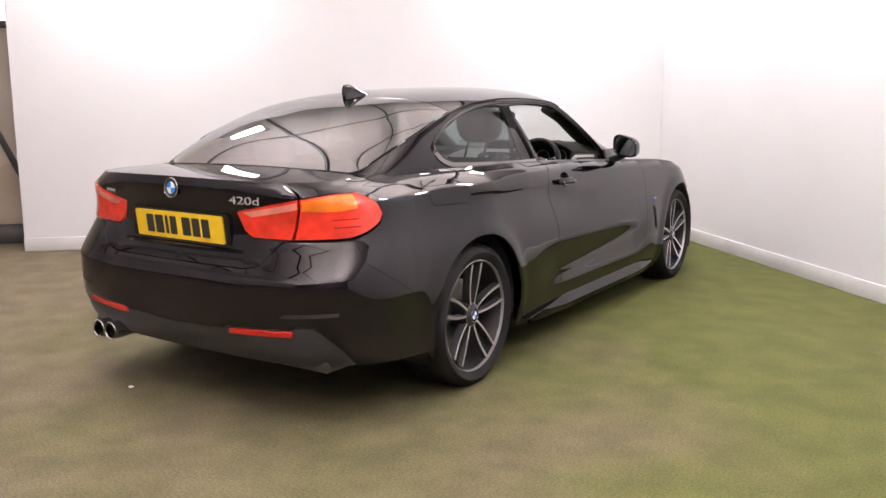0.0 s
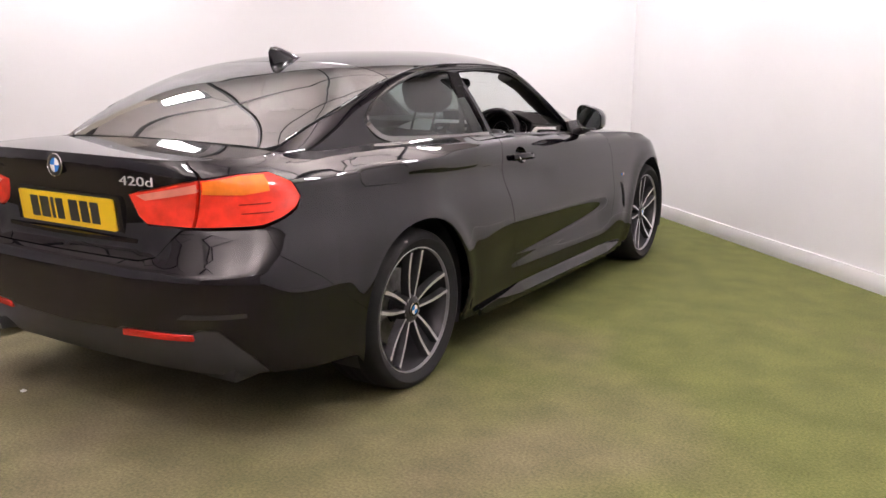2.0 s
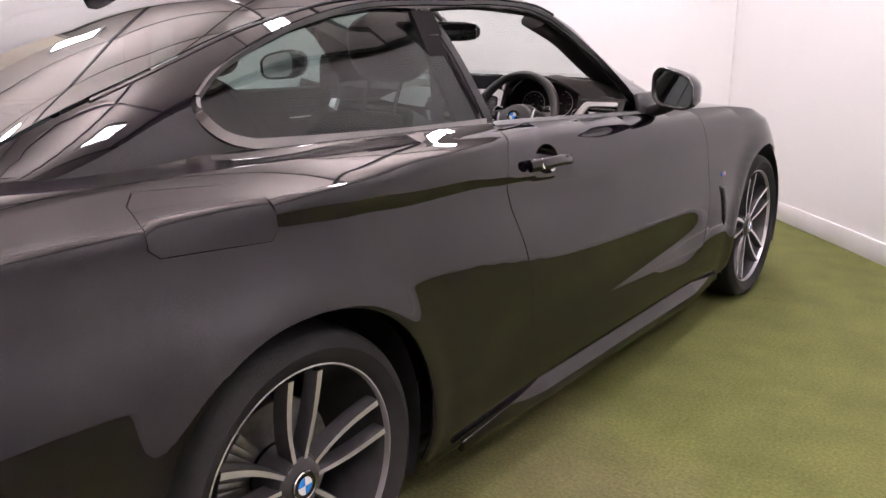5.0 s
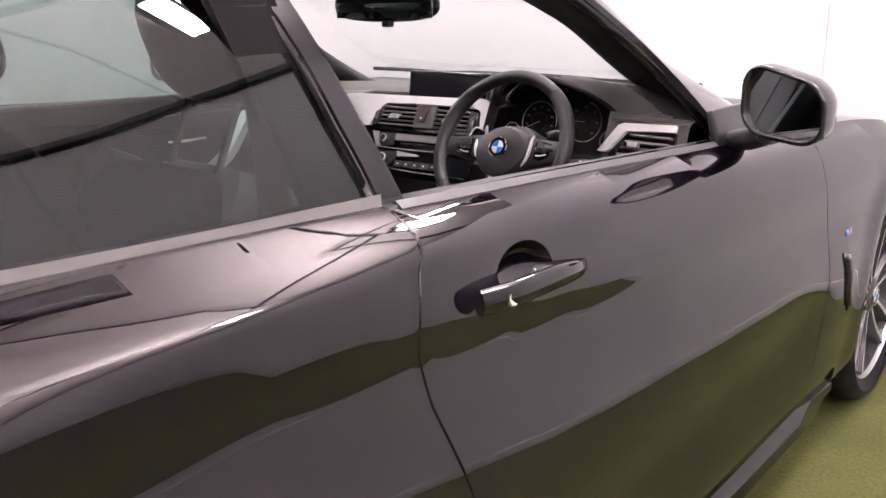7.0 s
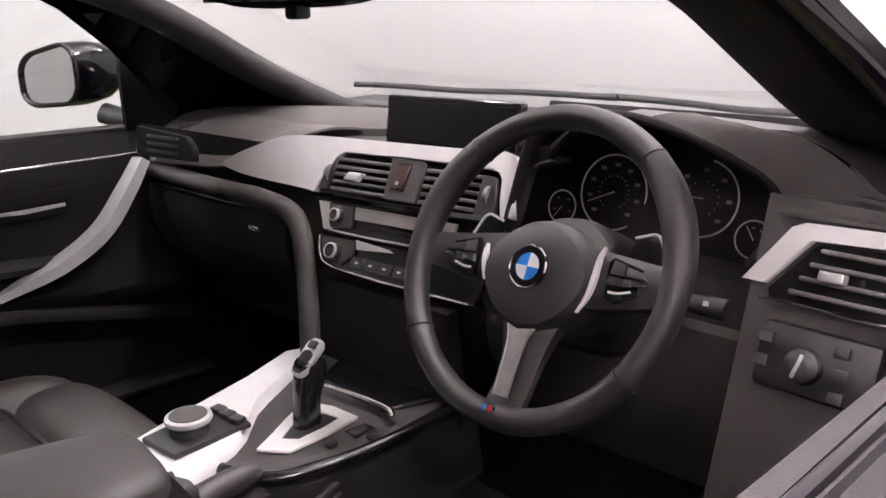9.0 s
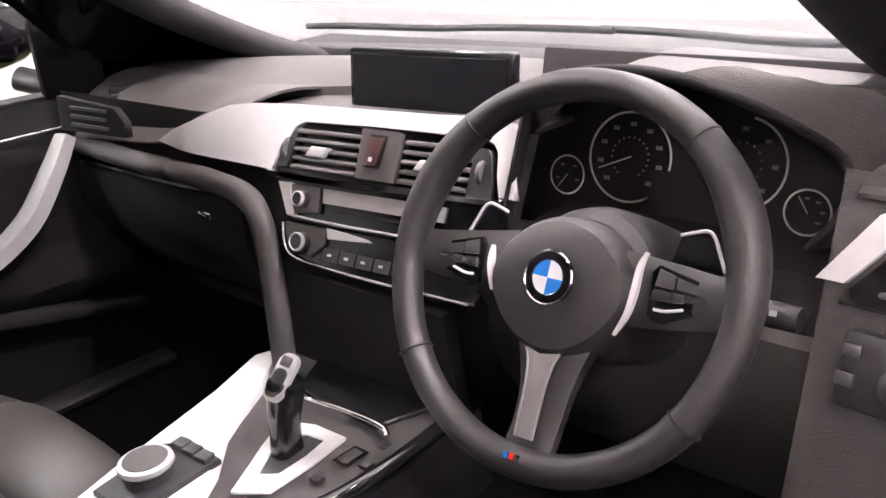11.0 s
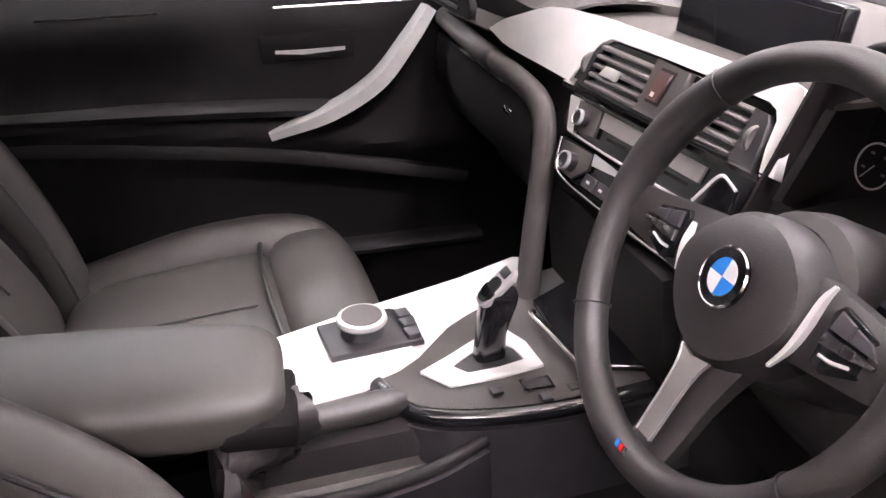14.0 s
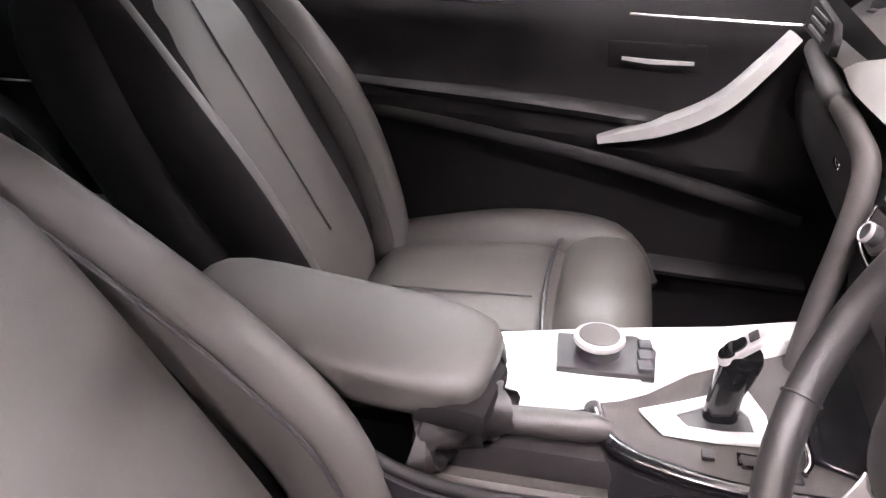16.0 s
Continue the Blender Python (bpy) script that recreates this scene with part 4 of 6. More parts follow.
# handles and mirrors
for sd in (1, -1):
    base = [Vector(flank(s, z)) for s, z in ((0.845, 0.882), (0.90, 0.884), (0.98, 0.884), (1.05, 0.876), (1.10, 0.866))]
    path = smooth_path([Vector((sd * (p.x + o), p.y, p.z)) for p, o in zip(base, (0.012, 0.030, 0.036, 0.026, 0.004))], 6)
    n = len(path)
    handle = sweep("door_handle", path, circle(0.011, 14, 0.017), PAINT, car, "black pull door handle", scales=[(1 - 0.55 * (k / n) ** 3, 1 - 0.5 * (k / n) ** 3) for k in range(n)])
    cup = bmesh.new()
    rings = []
    for k in range(7):
        q = 1 - k / 6.5
        rings.append([])
        for u, v in GRIP:
            p = Vector(flank(0.965 + (u - 0.965) * q, 0.886 + (v - 0.886) * q))
            rings[-1].append(cup.verts.new((sd * (p.x - 0.034 * math.sqrt(1 - q * q)), p.y, p.z)))
    for r0, r1 in zip(rings, rings[1:]):
        for j in range(len(GRIP)):
            cup.faces.new((r0[j], r0[(j + 1) % len(GRIP)], r1[(j + 1) % len(GRIP)], r1[j]))
    cup.faces.new(rings[-1])
    part("handle_recess", cup, PAINT, handle, "dark handle recess")
    q = Vector(flank(0.865, 0.878))
    lathe("lock_barrel", [(0, 0.004), (0.009, 0.004), (0.011, 0.002), (0.012, -0.02)], (sd * (q.x + 0.030), 0.885, 0.882), (sd, 0, 0.1), CHROME, handle, "chrome lock barrel", n=20)

    mx, mz = (0.935, 1.035) if sd > 0 else (0.955, 1.052)
    mirror = new("wing_mirror")
    mirror.parent = car
    tagged(mirror, "gloss black wing mirror")
    bm = bmesh.new()
    rows = []
    for q, sx, sz in ((0.0, 0.96, 0.94), (0.018, 1.0, 1.0), (0.05, 1.0, 1.0), (0.09, 0.9, 0.9), (0.12, 0.66, 0.68), (0.135, 0.3, 0.35)):
        row = []
        for u, v in round_rect(0.168, 0.135, 0.05, 6):
            row.append(bm.verts.new((sd * (mx + u * sx), 1.65 + q + 0.05 * (0.5 - (u + 0.084) / 0.168), mz + v * sz * (0.92 - 0.10 * u / 0.084) - 0.012 * (u / 0.084))))
        rows.append(row)
    for a, b in zip(rows, rows[1:]):
        for k in range(len(a)):
            bm.faces.new((a[k], a[(k + 1) % len(a)], b[(k + 1) % len(a)], b[k]))
    bm.faces.new(rows[-1])
    part("housing", bm, PAINT, mirror, angle=70)
    bm = bmesh.new()
    vs = [bm.verts.new((sd * (mx + u * 0.9), 1.656 + 0.05 * (0.5 - (u + 0.084) / 0.168), mz + v * 0.86 * (0.92 - 0.10 * u / 0.084) - 0.012 * (u / 0.084))) for u, v in round_rect(0.168, 0.135, 0.045, 6)]
    bm.faces.new(vs)
    part("mirror_glass", bm, material("mirror_silver", (0.9, 0.92, 0.95), 0.01, 1.0), mirror, "mirror glass")
    sweep("bezel", [rows_v for rows_v in [Vector((sd * (mx + u * 0.95), 1.652 + 0.05 * (0.5 - (u + 0.084) / 0.168), mz + v * 0.92 * (0.92 - 0.10 * u / 0.084) - 0.012 * (u / 0.084))) for u, v in round_rect(0.168, 0.135, 0.048, 6)]], circle(0.005, 8), GLOSS_BLACK, mirror, up=(0, 1, 0), closed=True)
    sweep("arm", [Vector((sd * 0.80, 1.80, 0.945)), Vector((sd * 0.84, 1.77, 0.955)), Vector((sd * 0.89, 1.73, 0.975))], circle(0.03, 12, 0.022), SATIN_BLACK, mirror, "black mirror arm")
    box("sail_panel", (sd * 0.775, 1.82, 0.965), (0.02, 0.16, 0.09), SATIN_BLACK, mirror, 0.008, pose(0, 0, 0, 0, -sd * 15, 0))


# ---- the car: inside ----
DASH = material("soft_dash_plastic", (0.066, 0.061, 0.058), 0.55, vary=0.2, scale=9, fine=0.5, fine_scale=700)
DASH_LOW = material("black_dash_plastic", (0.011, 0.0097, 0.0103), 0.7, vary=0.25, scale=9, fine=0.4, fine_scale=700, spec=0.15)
LEATHER = material("grey_black_leather", (0.047, 0.0435, 0.0405), 0.5, vary=0.22, scale=11, fine=0.22, fine_scale=900)
LEATHER_DARK = material("black_leather", (0.018, 0.0163, 0.0165), 0.5, vary=0.25, scale=15, fine=0.2, fine_scale=900)
ALUMINIUM = material("brushed_aluminium_trim", (0.90, 0.89, 0.88), 0.42, 0.15, vary=0.05, scale=30, rough_vary=0.05)
SATIN_SILVER = material("satin_silver_plastic", (0.66, 0.65, 0.64), 0.34, 0.6, vary=0.08, scale=40)
SCREEN = material("dark_screen_glass", (0.006, 0.006, 0.007), 0.22, rough_vary=0.04, scale=6, spec=0.08)
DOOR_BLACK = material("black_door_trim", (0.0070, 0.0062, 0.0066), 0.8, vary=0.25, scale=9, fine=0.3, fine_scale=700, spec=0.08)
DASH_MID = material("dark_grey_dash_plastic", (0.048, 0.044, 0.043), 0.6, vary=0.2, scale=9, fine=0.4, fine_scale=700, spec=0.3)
GAITER = material("soft_black_leather", (0.034, 0.031, 0.030), 0.45, vary=0.3, scale=20, fine=0.2, fine_scale=900)
DOOR_LIP = material("black_padded_trim", (0.0055, 0.0048, 0.0052), 0.7, vary=0.2, scale=20, fine=0.2, fine_scale=700, spec=0.25)
CARPET = material("black_carpet", (0.009, 0.008, 0.0085), 0.95, vary=0.4, scale=40, fine=1.0, fine_scale=900)
CLOTH = material("charcoal_headlining", (0.035, 0.032, 0.033), 0.9, vary=0.15, scale=20, fine=0.5, fine_scale=900)
GAUGE = material("gauge_black", (0.012, 0.010, 0.0105), 0.5, spec=0.15)
MARK = material("gauge_white", (0.55, 0.55, 0.55), 0.5)
RED = material("red_plastic", (0.55, 0.03, 0.02), 0.4)
FACING = (0, 3.4, 0.6)


def dash_face(x, z):
    """The upright face of the dashboard, turned a little to the driver."""
    x, z = np.broadcast_arrays(np.asarray(x, float), np.asarray(z, float))
    left = np.clip((-0.13 - x) / 0.15, 0, 1)
    y = 1.745 + 0.09 * np.clip(x, -0.13, 0.25) + (0.5 - 0.4 * left) * (z - 0.93) - 0.27 * np.clip(-0.13 - x, 0, 0.17)
    return np.stack([x, y, z + 0 * x], -1)


def on_dash(x, z, out=0.0):
    p = Vector(dash_face(x, z))
    return p + Vector((0.08, -0.89, 0.44)) * out


DASH_TURN = pose(0, 0, 0, 90 - 26, 0, 5)


def dash_place(x, z, out=0.0):
    return Matrix.Translation(on_dash(x, z, out)) @ DASH_TURN


dashboard = new("dashboard")
dashboard.parent = car
tagged(dashboard, "dark grey dashboard with brushed aluminium trim")


def pad(x, v):
    """The padded dash top, from the windscreen's foot (v = 0) to its lip (v = 1)."""
    end = abs(x) / 0.72
    back = 2.19 - 0.20 * end ** 2.5
    if x > 0.17:
        q = min(1, (x - 0.17) / 0.12) * min(1, max(0, (0.66 - x) / 0.14))
        q = q * q * (3 - 2 * q)
    else:
        q = 0.0
    mid = max(0.0, 1 - abs(x + 0.02) / 0.30) if x < 0.2 else 0.0
    lip_y = 1.80 + 0.05 * end - 0.012 * q + 0.10 * min(1, mid * 1.6)
    lip_z = 0.966 + 0.076 * q - 0.05 * max(0, -x - 0.25) + (-0.012 if x > 0.6 else 0)
    top = 1.0 + 0.043 * q - 0.02 * end ** 2
    y = back + (lip_y - back) * min(1, v * 1.12)
    if v < 0.55:
        z = 0.955 + (top - 0.955) * math.sin(v / 0.55 * math.pi / 2)
    else:
        k = (v - 0.55) / 0.45
        z = top + (lip_z - top) * k ** 2.2
    return (x, y, z)


sheet("dash_pad", pad, steps(-0.72, 0.72, 64), steps(0, 1, 22), DASH, dashboard, "dark grey soft dash top")
for k, (z0, z1, o0, o1, nm) in enumerate(((0.97, 0.885, 0.0, 0.0, "upper_fascia"), (0.885, 0.62, 0.0, 0.02, "lower_fascia"))):
    def fascia(x, v, z0=z0, z1=z1):
        z = z0 + (z1 - z0) * v
        q = Vector(dash_face(x, max(z, 0.80)))
        return (q.x, q.y + 0.004 + 0.55 * max(0, 0.80 - z) + (0.02 if abs(x) > 0.17 else 0.0), z)
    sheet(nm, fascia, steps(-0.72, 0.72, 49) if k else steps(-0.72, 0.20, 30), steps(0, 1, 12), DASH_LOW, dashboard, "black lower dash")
SLAT = material("satin_grey_vent_plastic", (0.115, 0.108, 0.106), 0.36, vary=0.15, scale=30, fine=0.1, fine_scale=700)
GREY_STRIP = material("satin_grey_strip", (0.30, 0.285, 0.28), 0.35, 0.4, vary=0.1, scale=30)


def dash_panel(name, outline, mat, parent, lift, rim=0.006, label="", step=0.02):
    return panel(name, outline, dash_face, mat, parent, label, lift=lift, rim=rim, step=step, centre=FACING)


def dash_run(points, out):
    return smooth_path([on_dash(x, z, out) for x, z in points], 4)


dash_panel("aluminium_trim", [(-0.364, 0.931), (-0.33, 0.947), (-0.294, 0.962), (-0.25, 0.979), (-0.228, 0.985), (-0.20, 0.987), (-0.121, 0.983), (0.0, 0.984), (0.09, 0.985), (0.168, 0.987), (0.184, 0.984), (0.193, 0.973), (0.193, 0.955), (0.198, 0.93), (0.207, 0.910), (0.188, 0.910), (0.180, 0.93), (0.175, 0.953), (0.168, 0.961), (0.155, 0.965), (0.088, 0.966), (0.0, 0.966), (-0.116, 0.964), (-0.132, 0.957), (-0.146, 0.932), (-0.155, 0.906), (-0.252, 0.916)], ALUMINIUM, dashboard, 0.010, 0.012, "bright brushed aluminium trim")
surround = dash_panel("vent_surround", [(-0.118, 0.9625), (0.152, 0.9635), (0.166, 0.959), (0.173, 0.952), (0.178, 0.93), (0.186, 0.908), (0.188, 0.897), (-0.152, 0.897), (-0.144, 0.932), (-0.130, 0.956)], GLOSS_BLACK, dashboard, 0.003, 0.004, "black vent surround")
for lo, hi in ((-0.126, -0.018), (0.050, 0.146)):
    for j in range(5):
        z = 0.9125 + 0.0102 * j
        box("vent_slat", on_dash((lo + hi) / 2 + (0.004 if lo < 0 else 0.0), z, 0.0085), (hi - lo, 0.0052, 0.013), SLAT, surround, 0.0025, DASH_TURN @ pose(0, 0, 0, 14))
    mid = -0.077 if lo < 0 else 0.092
    plate("vent_tab", [(-0.019, -0.0065), (0.010, -0.0065), (0.019, 0.0065), (-0.010, 0.0065)], 0.008, dash_place(mid, 0.9305, 0.012), SATIN_SILVER, surround, "silver vent tab", bevel=0.002)
for outline, wheel_x in (([(-0.143, 0.928), (-0.131, 0.953), (-0.120, 0.957), (-0.124, 0.938), (-0.129, 0.911), (-0.147, 0.911)], -0.134), ([(0.146, 0.956), (0.164, 0.955), (0.169, 0.948), (0.180, 0.908), (0.147, 0.908)], 0.161)):
    dash_panel("vent_end", outline, SATIN_BLACK, surround, 0.012, 0.01)
    lathe("thumb_wheel", [(0, 0.002), (0.0135, 0.002), (0.0145, 0), (0.0145, -0.002), (0.0135, -0.004)], on_dash(wheel_x, 0.932, 0.006), (1, 0.09, 0.0), SLAT, surround, n=28)
# Black end cap added to darken the dash's far end; the slats make its vent.
end_vent = dash_panel("end_vent", [(-0.645, 0.972), (-0.47, 0.966), (-0.445, 0.948), (-0.445, 0.926), (-0.645, 0.918)], DASH_LOW, dashboard, 0.014, 0.012, "black end cap with air vent slats at the dash end")
for dz in (0.0, 0.013, 0.026):
    dash_panel("slat", [(-0.60, 0.929 + dz), (-0.49, 0.932 + dz), (-0.49, 0.937 + dz), (-0.60, 0.934 + dz)], SATIN_BLACK, end_vent, 0.018, 0.006)
dash_panel("hazard_block", [(-0.017, 0.963), (0.041, 0.962), (0.046, 0.909), (-0.013, 0.909)], DASH_MID, surround, 0.013, 0.012, "dark grey block round the hazard button")
dash_panel("button_recess", [(-0.001, 0.957), (0.025, 0.957), (0.021, 0.921), (-0.003, 0.921)], GAUGE, surround, 0.0142, 0.001)
dash_panel("hazard_button", [(0.001, 0.954), (0.022, 0.954), (0.018, 0.924), (0.000, 0.924)], material("hazard_dark_red", (0.040, 0.013, 0.012), 0.35), surround, 0.0175, 0.004, "dark red hazard button")
box("button_mark", on_dash(0.009, 0.930, 0.0185), (0.005, 0.005, 0.001), MARK, surround, 0, DASH_TURN)
sweep("chrome_line", dash_run([(-0.156, 0.9025), (-0.05, 0.9005), (0.06, 0.9025), (0.196, 0.905)], 0.013), [(-0.003, -0.003), (0.003, -0.003), (0.003, 0.003), (-0.003, 0.003)], CHROME, dashboard, "chrome line under the vents")
# radio and climate panels
radio = new("radio_panel")
radio.parent = dashboard
tagged(radio, "silver and gloss black radio panel")
dash_panel("fascia", [(-0.140, 0.8955), (0.188, 0.8985), (0.186, 0.853), (-0.106, 0.853)], GLOSS_BLACK, radio, 0.005, 0.01)
dash_panel("silver_cheek", [(-0.138, 0.893), (-0.115, 0.893), (-0.110, 0.872), (-0.098, 0.857), (-0.112, 0.857)], SATIN_SILVER, radio, 0.011, 0.006, "satin silver end cap")
dash_panel("knob_plate", [(-0.114, 0.892), (-0.065, 0.892), (-0.060, 0.864), (-0.098, 0.860), (-0.109, 0.872)], DASH_MID, radio, 0.011, 0.006)
dash_panel("display", [(-0.062, 0.892), (0.125, 0.893), (0.125, 0.877), (-0.058, 0.876)], GREY_STRIP, radio, 0.009, 0.004, "grey satin display strip")
dash_panel("disc_slot", [(-0.04, 0.871), (0.11, 0.872), (0.11, 0.869), (-0.04, 0.868)], GAUGE, radio, 0.0062, 0.001)
sweep("chrome_edge", dash_run([(-0.112, 0.857), (-0.04, 0.8555), (0.06, 0.856), (0.18, 0.857)], 0.009), circle(0.0016, 6), POLISHED, radio)
climate = new("climate_panel")
climate.parent = dashboard
tagged(climate, "gloss black climate control panel with a chrome edge")
dash_panel("fascia", [(-0.117, 0.849), (0.186, 0.851), (0.184, 0.803), (-0.082, 0.807), (-0.105, 0.819)], GLOSS_BLACK, climate, 0.005, 0.012)
sweep("chrome_edge", dash_run([(-0.116, 0.847), (-0.105, 0.824), (-0.088, 0.812), (-0.04, 0.807), (0.06, 0.804), (0.18, 0.803)], 0.010), circle(0.0018, 8), CHROME, climate, "chrome lower edge")
dash_panel("knob_plate", [(-0.111, 0.846), (-0.044, 0.848), (-0.040, 0.832), (-0.062, 0.814), (-0.088, 0.815), (-0.102, 0.826)], DASH_MID, climate, 0.010, 0.005)
dash_panel("silver_wedge", [(-0.042, 0.850), (0.022, 0.846), (0.030, 0.843), (-0.037, 0.838)], SATIN_SILVER, climate, 0.010, 0.004, "satin silver wedge")
for j in range(5):
    dash_panel("button", [(-0.040 + 0.027 * j, 0.828), (-0.017 + 0.027 * j, 0.828), (-0.017 + 0.027 * j, 0.814), (-0.040 + 0.027 * j, 0.814)], DARK_GREY, climate, 0.009, 0.003)
    box("button_mark", on_dash(-0.029 + 0.027 * j, 0.821, 0.0095), (0.006, 0.003, 0.0006), MARK, climate, 0, DASH_TURN)
for pan, kx, kz, kr in ((radio, -0.088, 0.876, 0.0105), (climate, -0.074, 0.829, 0.0125)):
    lathe("knob", [(0, 0.014), (kr * 0.72, 0.014), (kr * 0.9, 0.012), (kr, 0)], on_dash(kx, kz, 0.010), (0.08, -0.89, 0.44), SATIN_BLACK, pan, n=28)
    lathe("knob_ring", [(kr * 0.72, 0.0135), (kr * 0.80, 0.0155), (kr * 0.95, 0.0145), (kr, 0.011)], on_dash(kx, kz, 0.010), (0.08, -0.89, 0.44), POLISHED, pan, "silver ring", n=28)
sweep("glovebox_line", [on_dash(x, 0.868, 0.004) for x in steps(-0.60, -0.16, 12)], circle(0.004, 6), GLOSS_BLACK, dashboard)
box("glovebox_latch", (-0.276, 1.676, 0.836), (0.030, 0.010, 0.008), CHROME, dashboard, 0.003, pose(0, 0, 0, 80, 0, 0), "chrome glovebox latch")
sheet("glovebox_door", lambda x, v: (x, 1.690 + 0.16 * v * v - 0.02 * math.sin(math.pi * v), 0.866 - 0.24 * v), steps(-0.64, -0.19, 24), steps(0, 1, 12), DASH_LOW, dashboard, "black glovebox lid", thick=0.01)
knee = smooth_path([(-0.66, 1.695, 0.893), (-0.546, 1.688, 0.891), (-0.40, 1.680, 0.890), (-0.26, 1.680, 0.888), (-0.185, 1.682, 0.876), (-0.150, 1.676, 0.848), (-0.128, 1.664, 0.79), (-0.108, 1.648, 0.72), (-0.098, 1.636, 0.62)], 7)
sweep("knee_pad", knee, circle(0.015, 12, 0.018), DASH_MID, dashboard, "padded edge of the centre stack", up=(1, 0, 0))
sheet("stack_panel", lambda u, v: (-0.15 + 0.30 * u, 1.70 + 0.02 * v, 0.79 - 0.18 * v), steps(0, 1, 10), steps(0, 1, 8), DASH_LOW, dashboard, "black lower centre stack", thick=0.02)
# screen
scr = new("centre_screen")
scr.parent = dashboard
tagged(scr, "wide dark display screen standing on the dashboard")
st = pose(0, 0, 0, 90 - 8, 0, 5)
box("screen_case", (0.0, 1.856, 0.990), (0.258, 0.108, 0.016), GLOSS_BLACK, scr, 0.006, st)
box("screen_glass", Vector((0.0, 1.8475, 0.990)), (0.240, 0.092, 0.003), SCREEN, scr, 0.001, st, "black display glass")
box("screen_edge", Vector((0.1275, 1.860, 0.990)), (0.006, 0.106, 0.018), GLOSS_BLACK, scr, 0.002, st)
box("screen_foot", (0.0, 1.862, 0.940), (0.20, 0.05, 0.02), SATIN_BLACK, scr, 0.005)
sheet("dash_shelf", lambda x, v: (x, float(dash_face(x, 0.972)[1]) - 0.004 + 0.17 * v, 0.972 - 0.006 * v), steps(-0.24, 0.188, 18), steps(0, 1, 4), DASH, dashboard, "grey shelf in front of the screen", thick=0.006)
trim_top = spline([-0.72, -0.50, -0.362, -0.311, -0.271, -0.22], [0.900, 0.915, 0.928, 0.952, 0.968, 0.976])
sheet("dash_apron", lambda x, v: (x, 1.875 - (1.875 - float(dash_face(x, 0.94)[1])) * v, 0.978 + 0.016 * math.sin(math.pi * v * 0.8) + (float(trim_top(x)) - 0.978 - 0.010) * v ** 1.5), steps(-0.72, -0.22, 24), steps(0, 1, 12), DASH, dashboard, "dark grey dash apron before the passenger", thick=0.004)
# instrument cluster
cluster = new("instrument_cluster")
cluster.parent = dashboard
tagged(cluster, "black instrument cluster with four round gauges")
ct = pose(0, 0, 0, 90 - 14, 0, 0)
box("gauge_face", (0.345, 1.894, 0.935), (0.42, 0.22, 0.01), GAUGE, cluster, 0.003, ct)
cn = Vector((0, -math.cos(radians(14)), math.sin(radians(14))))


def gauge(x, z, r, a0, a1, needle, marks, shown=(0, 360)):
    c = Vector((x, 1.884 + 0.25 * (z - 0.925), z))
    right, up = Vector((1, 0, 0)), Vector((0, math.sin(radians(14)), math.cos(radians(14))))
    rim = [c + (right * math.cos(radians(a)) + up * math.sin(radians(a))) * r + cn * 0.004 for a in steps(shown[0], shown[1], 49)]
    whole = shown[1] - shown[0] >= 360
    g = sweep("gauge_ring", rim[:-1] if whole else rim, circle(0.0013 if r > 0.03 else 0.0011, 6), RING, cluster, "bright gauge ring", up=tuple(cn), closed=whole)
    for k in range(marks):
        a = radians(a0 + (a1 - a0) * k / (marks - 1))
        d = right * math.cos(a) + up * math.sin(a)
        if r > 0.03:
            box("gauge_mark", c + d * r * 0.74 + cn * 0.003, (r * 0.14, r * 0.09, 0.001), MARK_DIM, g, 0, frame3(right, cn))
            for h in (-0.3, 0.2):
                b = a + h * (a1 - a0) / (marks - 1) * math.pi / 180
                e = right * math.cos(b) + up * math.sin(b)
                box("gauge_mark", c + e * r * 0.45 + cn * 0.003, (r * 0.035, r * 0.035, 0.001), MARK_DIM, g, 0, frame3(e, cn))
        else:
            box("gauge_mark", c + d * r * 0.62 + cn * 0.003, (r * 0.20, r * 0.10, 0.001), MARK_DIM, g, 0, frame3(right, cn))
    a = radians(needle)
    d = right * math.cos(a) + up * math.sin(a)
    box("needle", c + d * r * 0.38 + cn * 0.005, (r * 0.86, r * 0.028, 0.0015), MARK, g, 0, frame3(d, cn))


RING = material("pale_gauge_ring", (0.78, 0.77, 0.75), 0.3, 0.3)
MARK_DIM = material("dim_gauge_print", (0.20, 0.195, 0.19), 0.5)


def frame3(x, z):
    x = Vector(x).normalized()
    z = Vector(z).normalized()
    return Matrix((x, z.cross(x), z)).transposed()


gauge(0.190, 0.902, 0.0225, 200, -20, 235, 4)
gauge(0.268, 0.931, 0.050, 225, -45, 204, 9, (-10, 305))
gauge(0.394, 0.940, 0.0475, 225, -45, 180, 7, (-110, 80))
gauge(0.467, 0.902, 0.0225, 100, -40, 125, 4)
hood = [(0.196, 1.0), (0.222, 1.028), (0.27, 1.044), (0.33, 1.048), (0.379, 1.042), (0.421, 1.030), (0.466, 1.011), (0.503, 0.990), (0.519, 0.970), (0.521, 0.946), (0.512, 0.920), (0.492, 0.892)]
lipline = smooth_path([(x, 1.795 + 0.02 * (abs(x - 0.355) / 0.165) ** 2, z) for x, z in hood], 5)


def cavity(i, v):
    """The shroud from the hood's edge back to the gauge face."""
    p = lipline[int(i)]
    back = Vector((0.345 + (p.x - 0.345) * 1.04, 1.886 + 0.25 * (p.z - 0.93), 0.925 + (p.z - 0.925) * 0.80))
    return p.lerp(back, v)


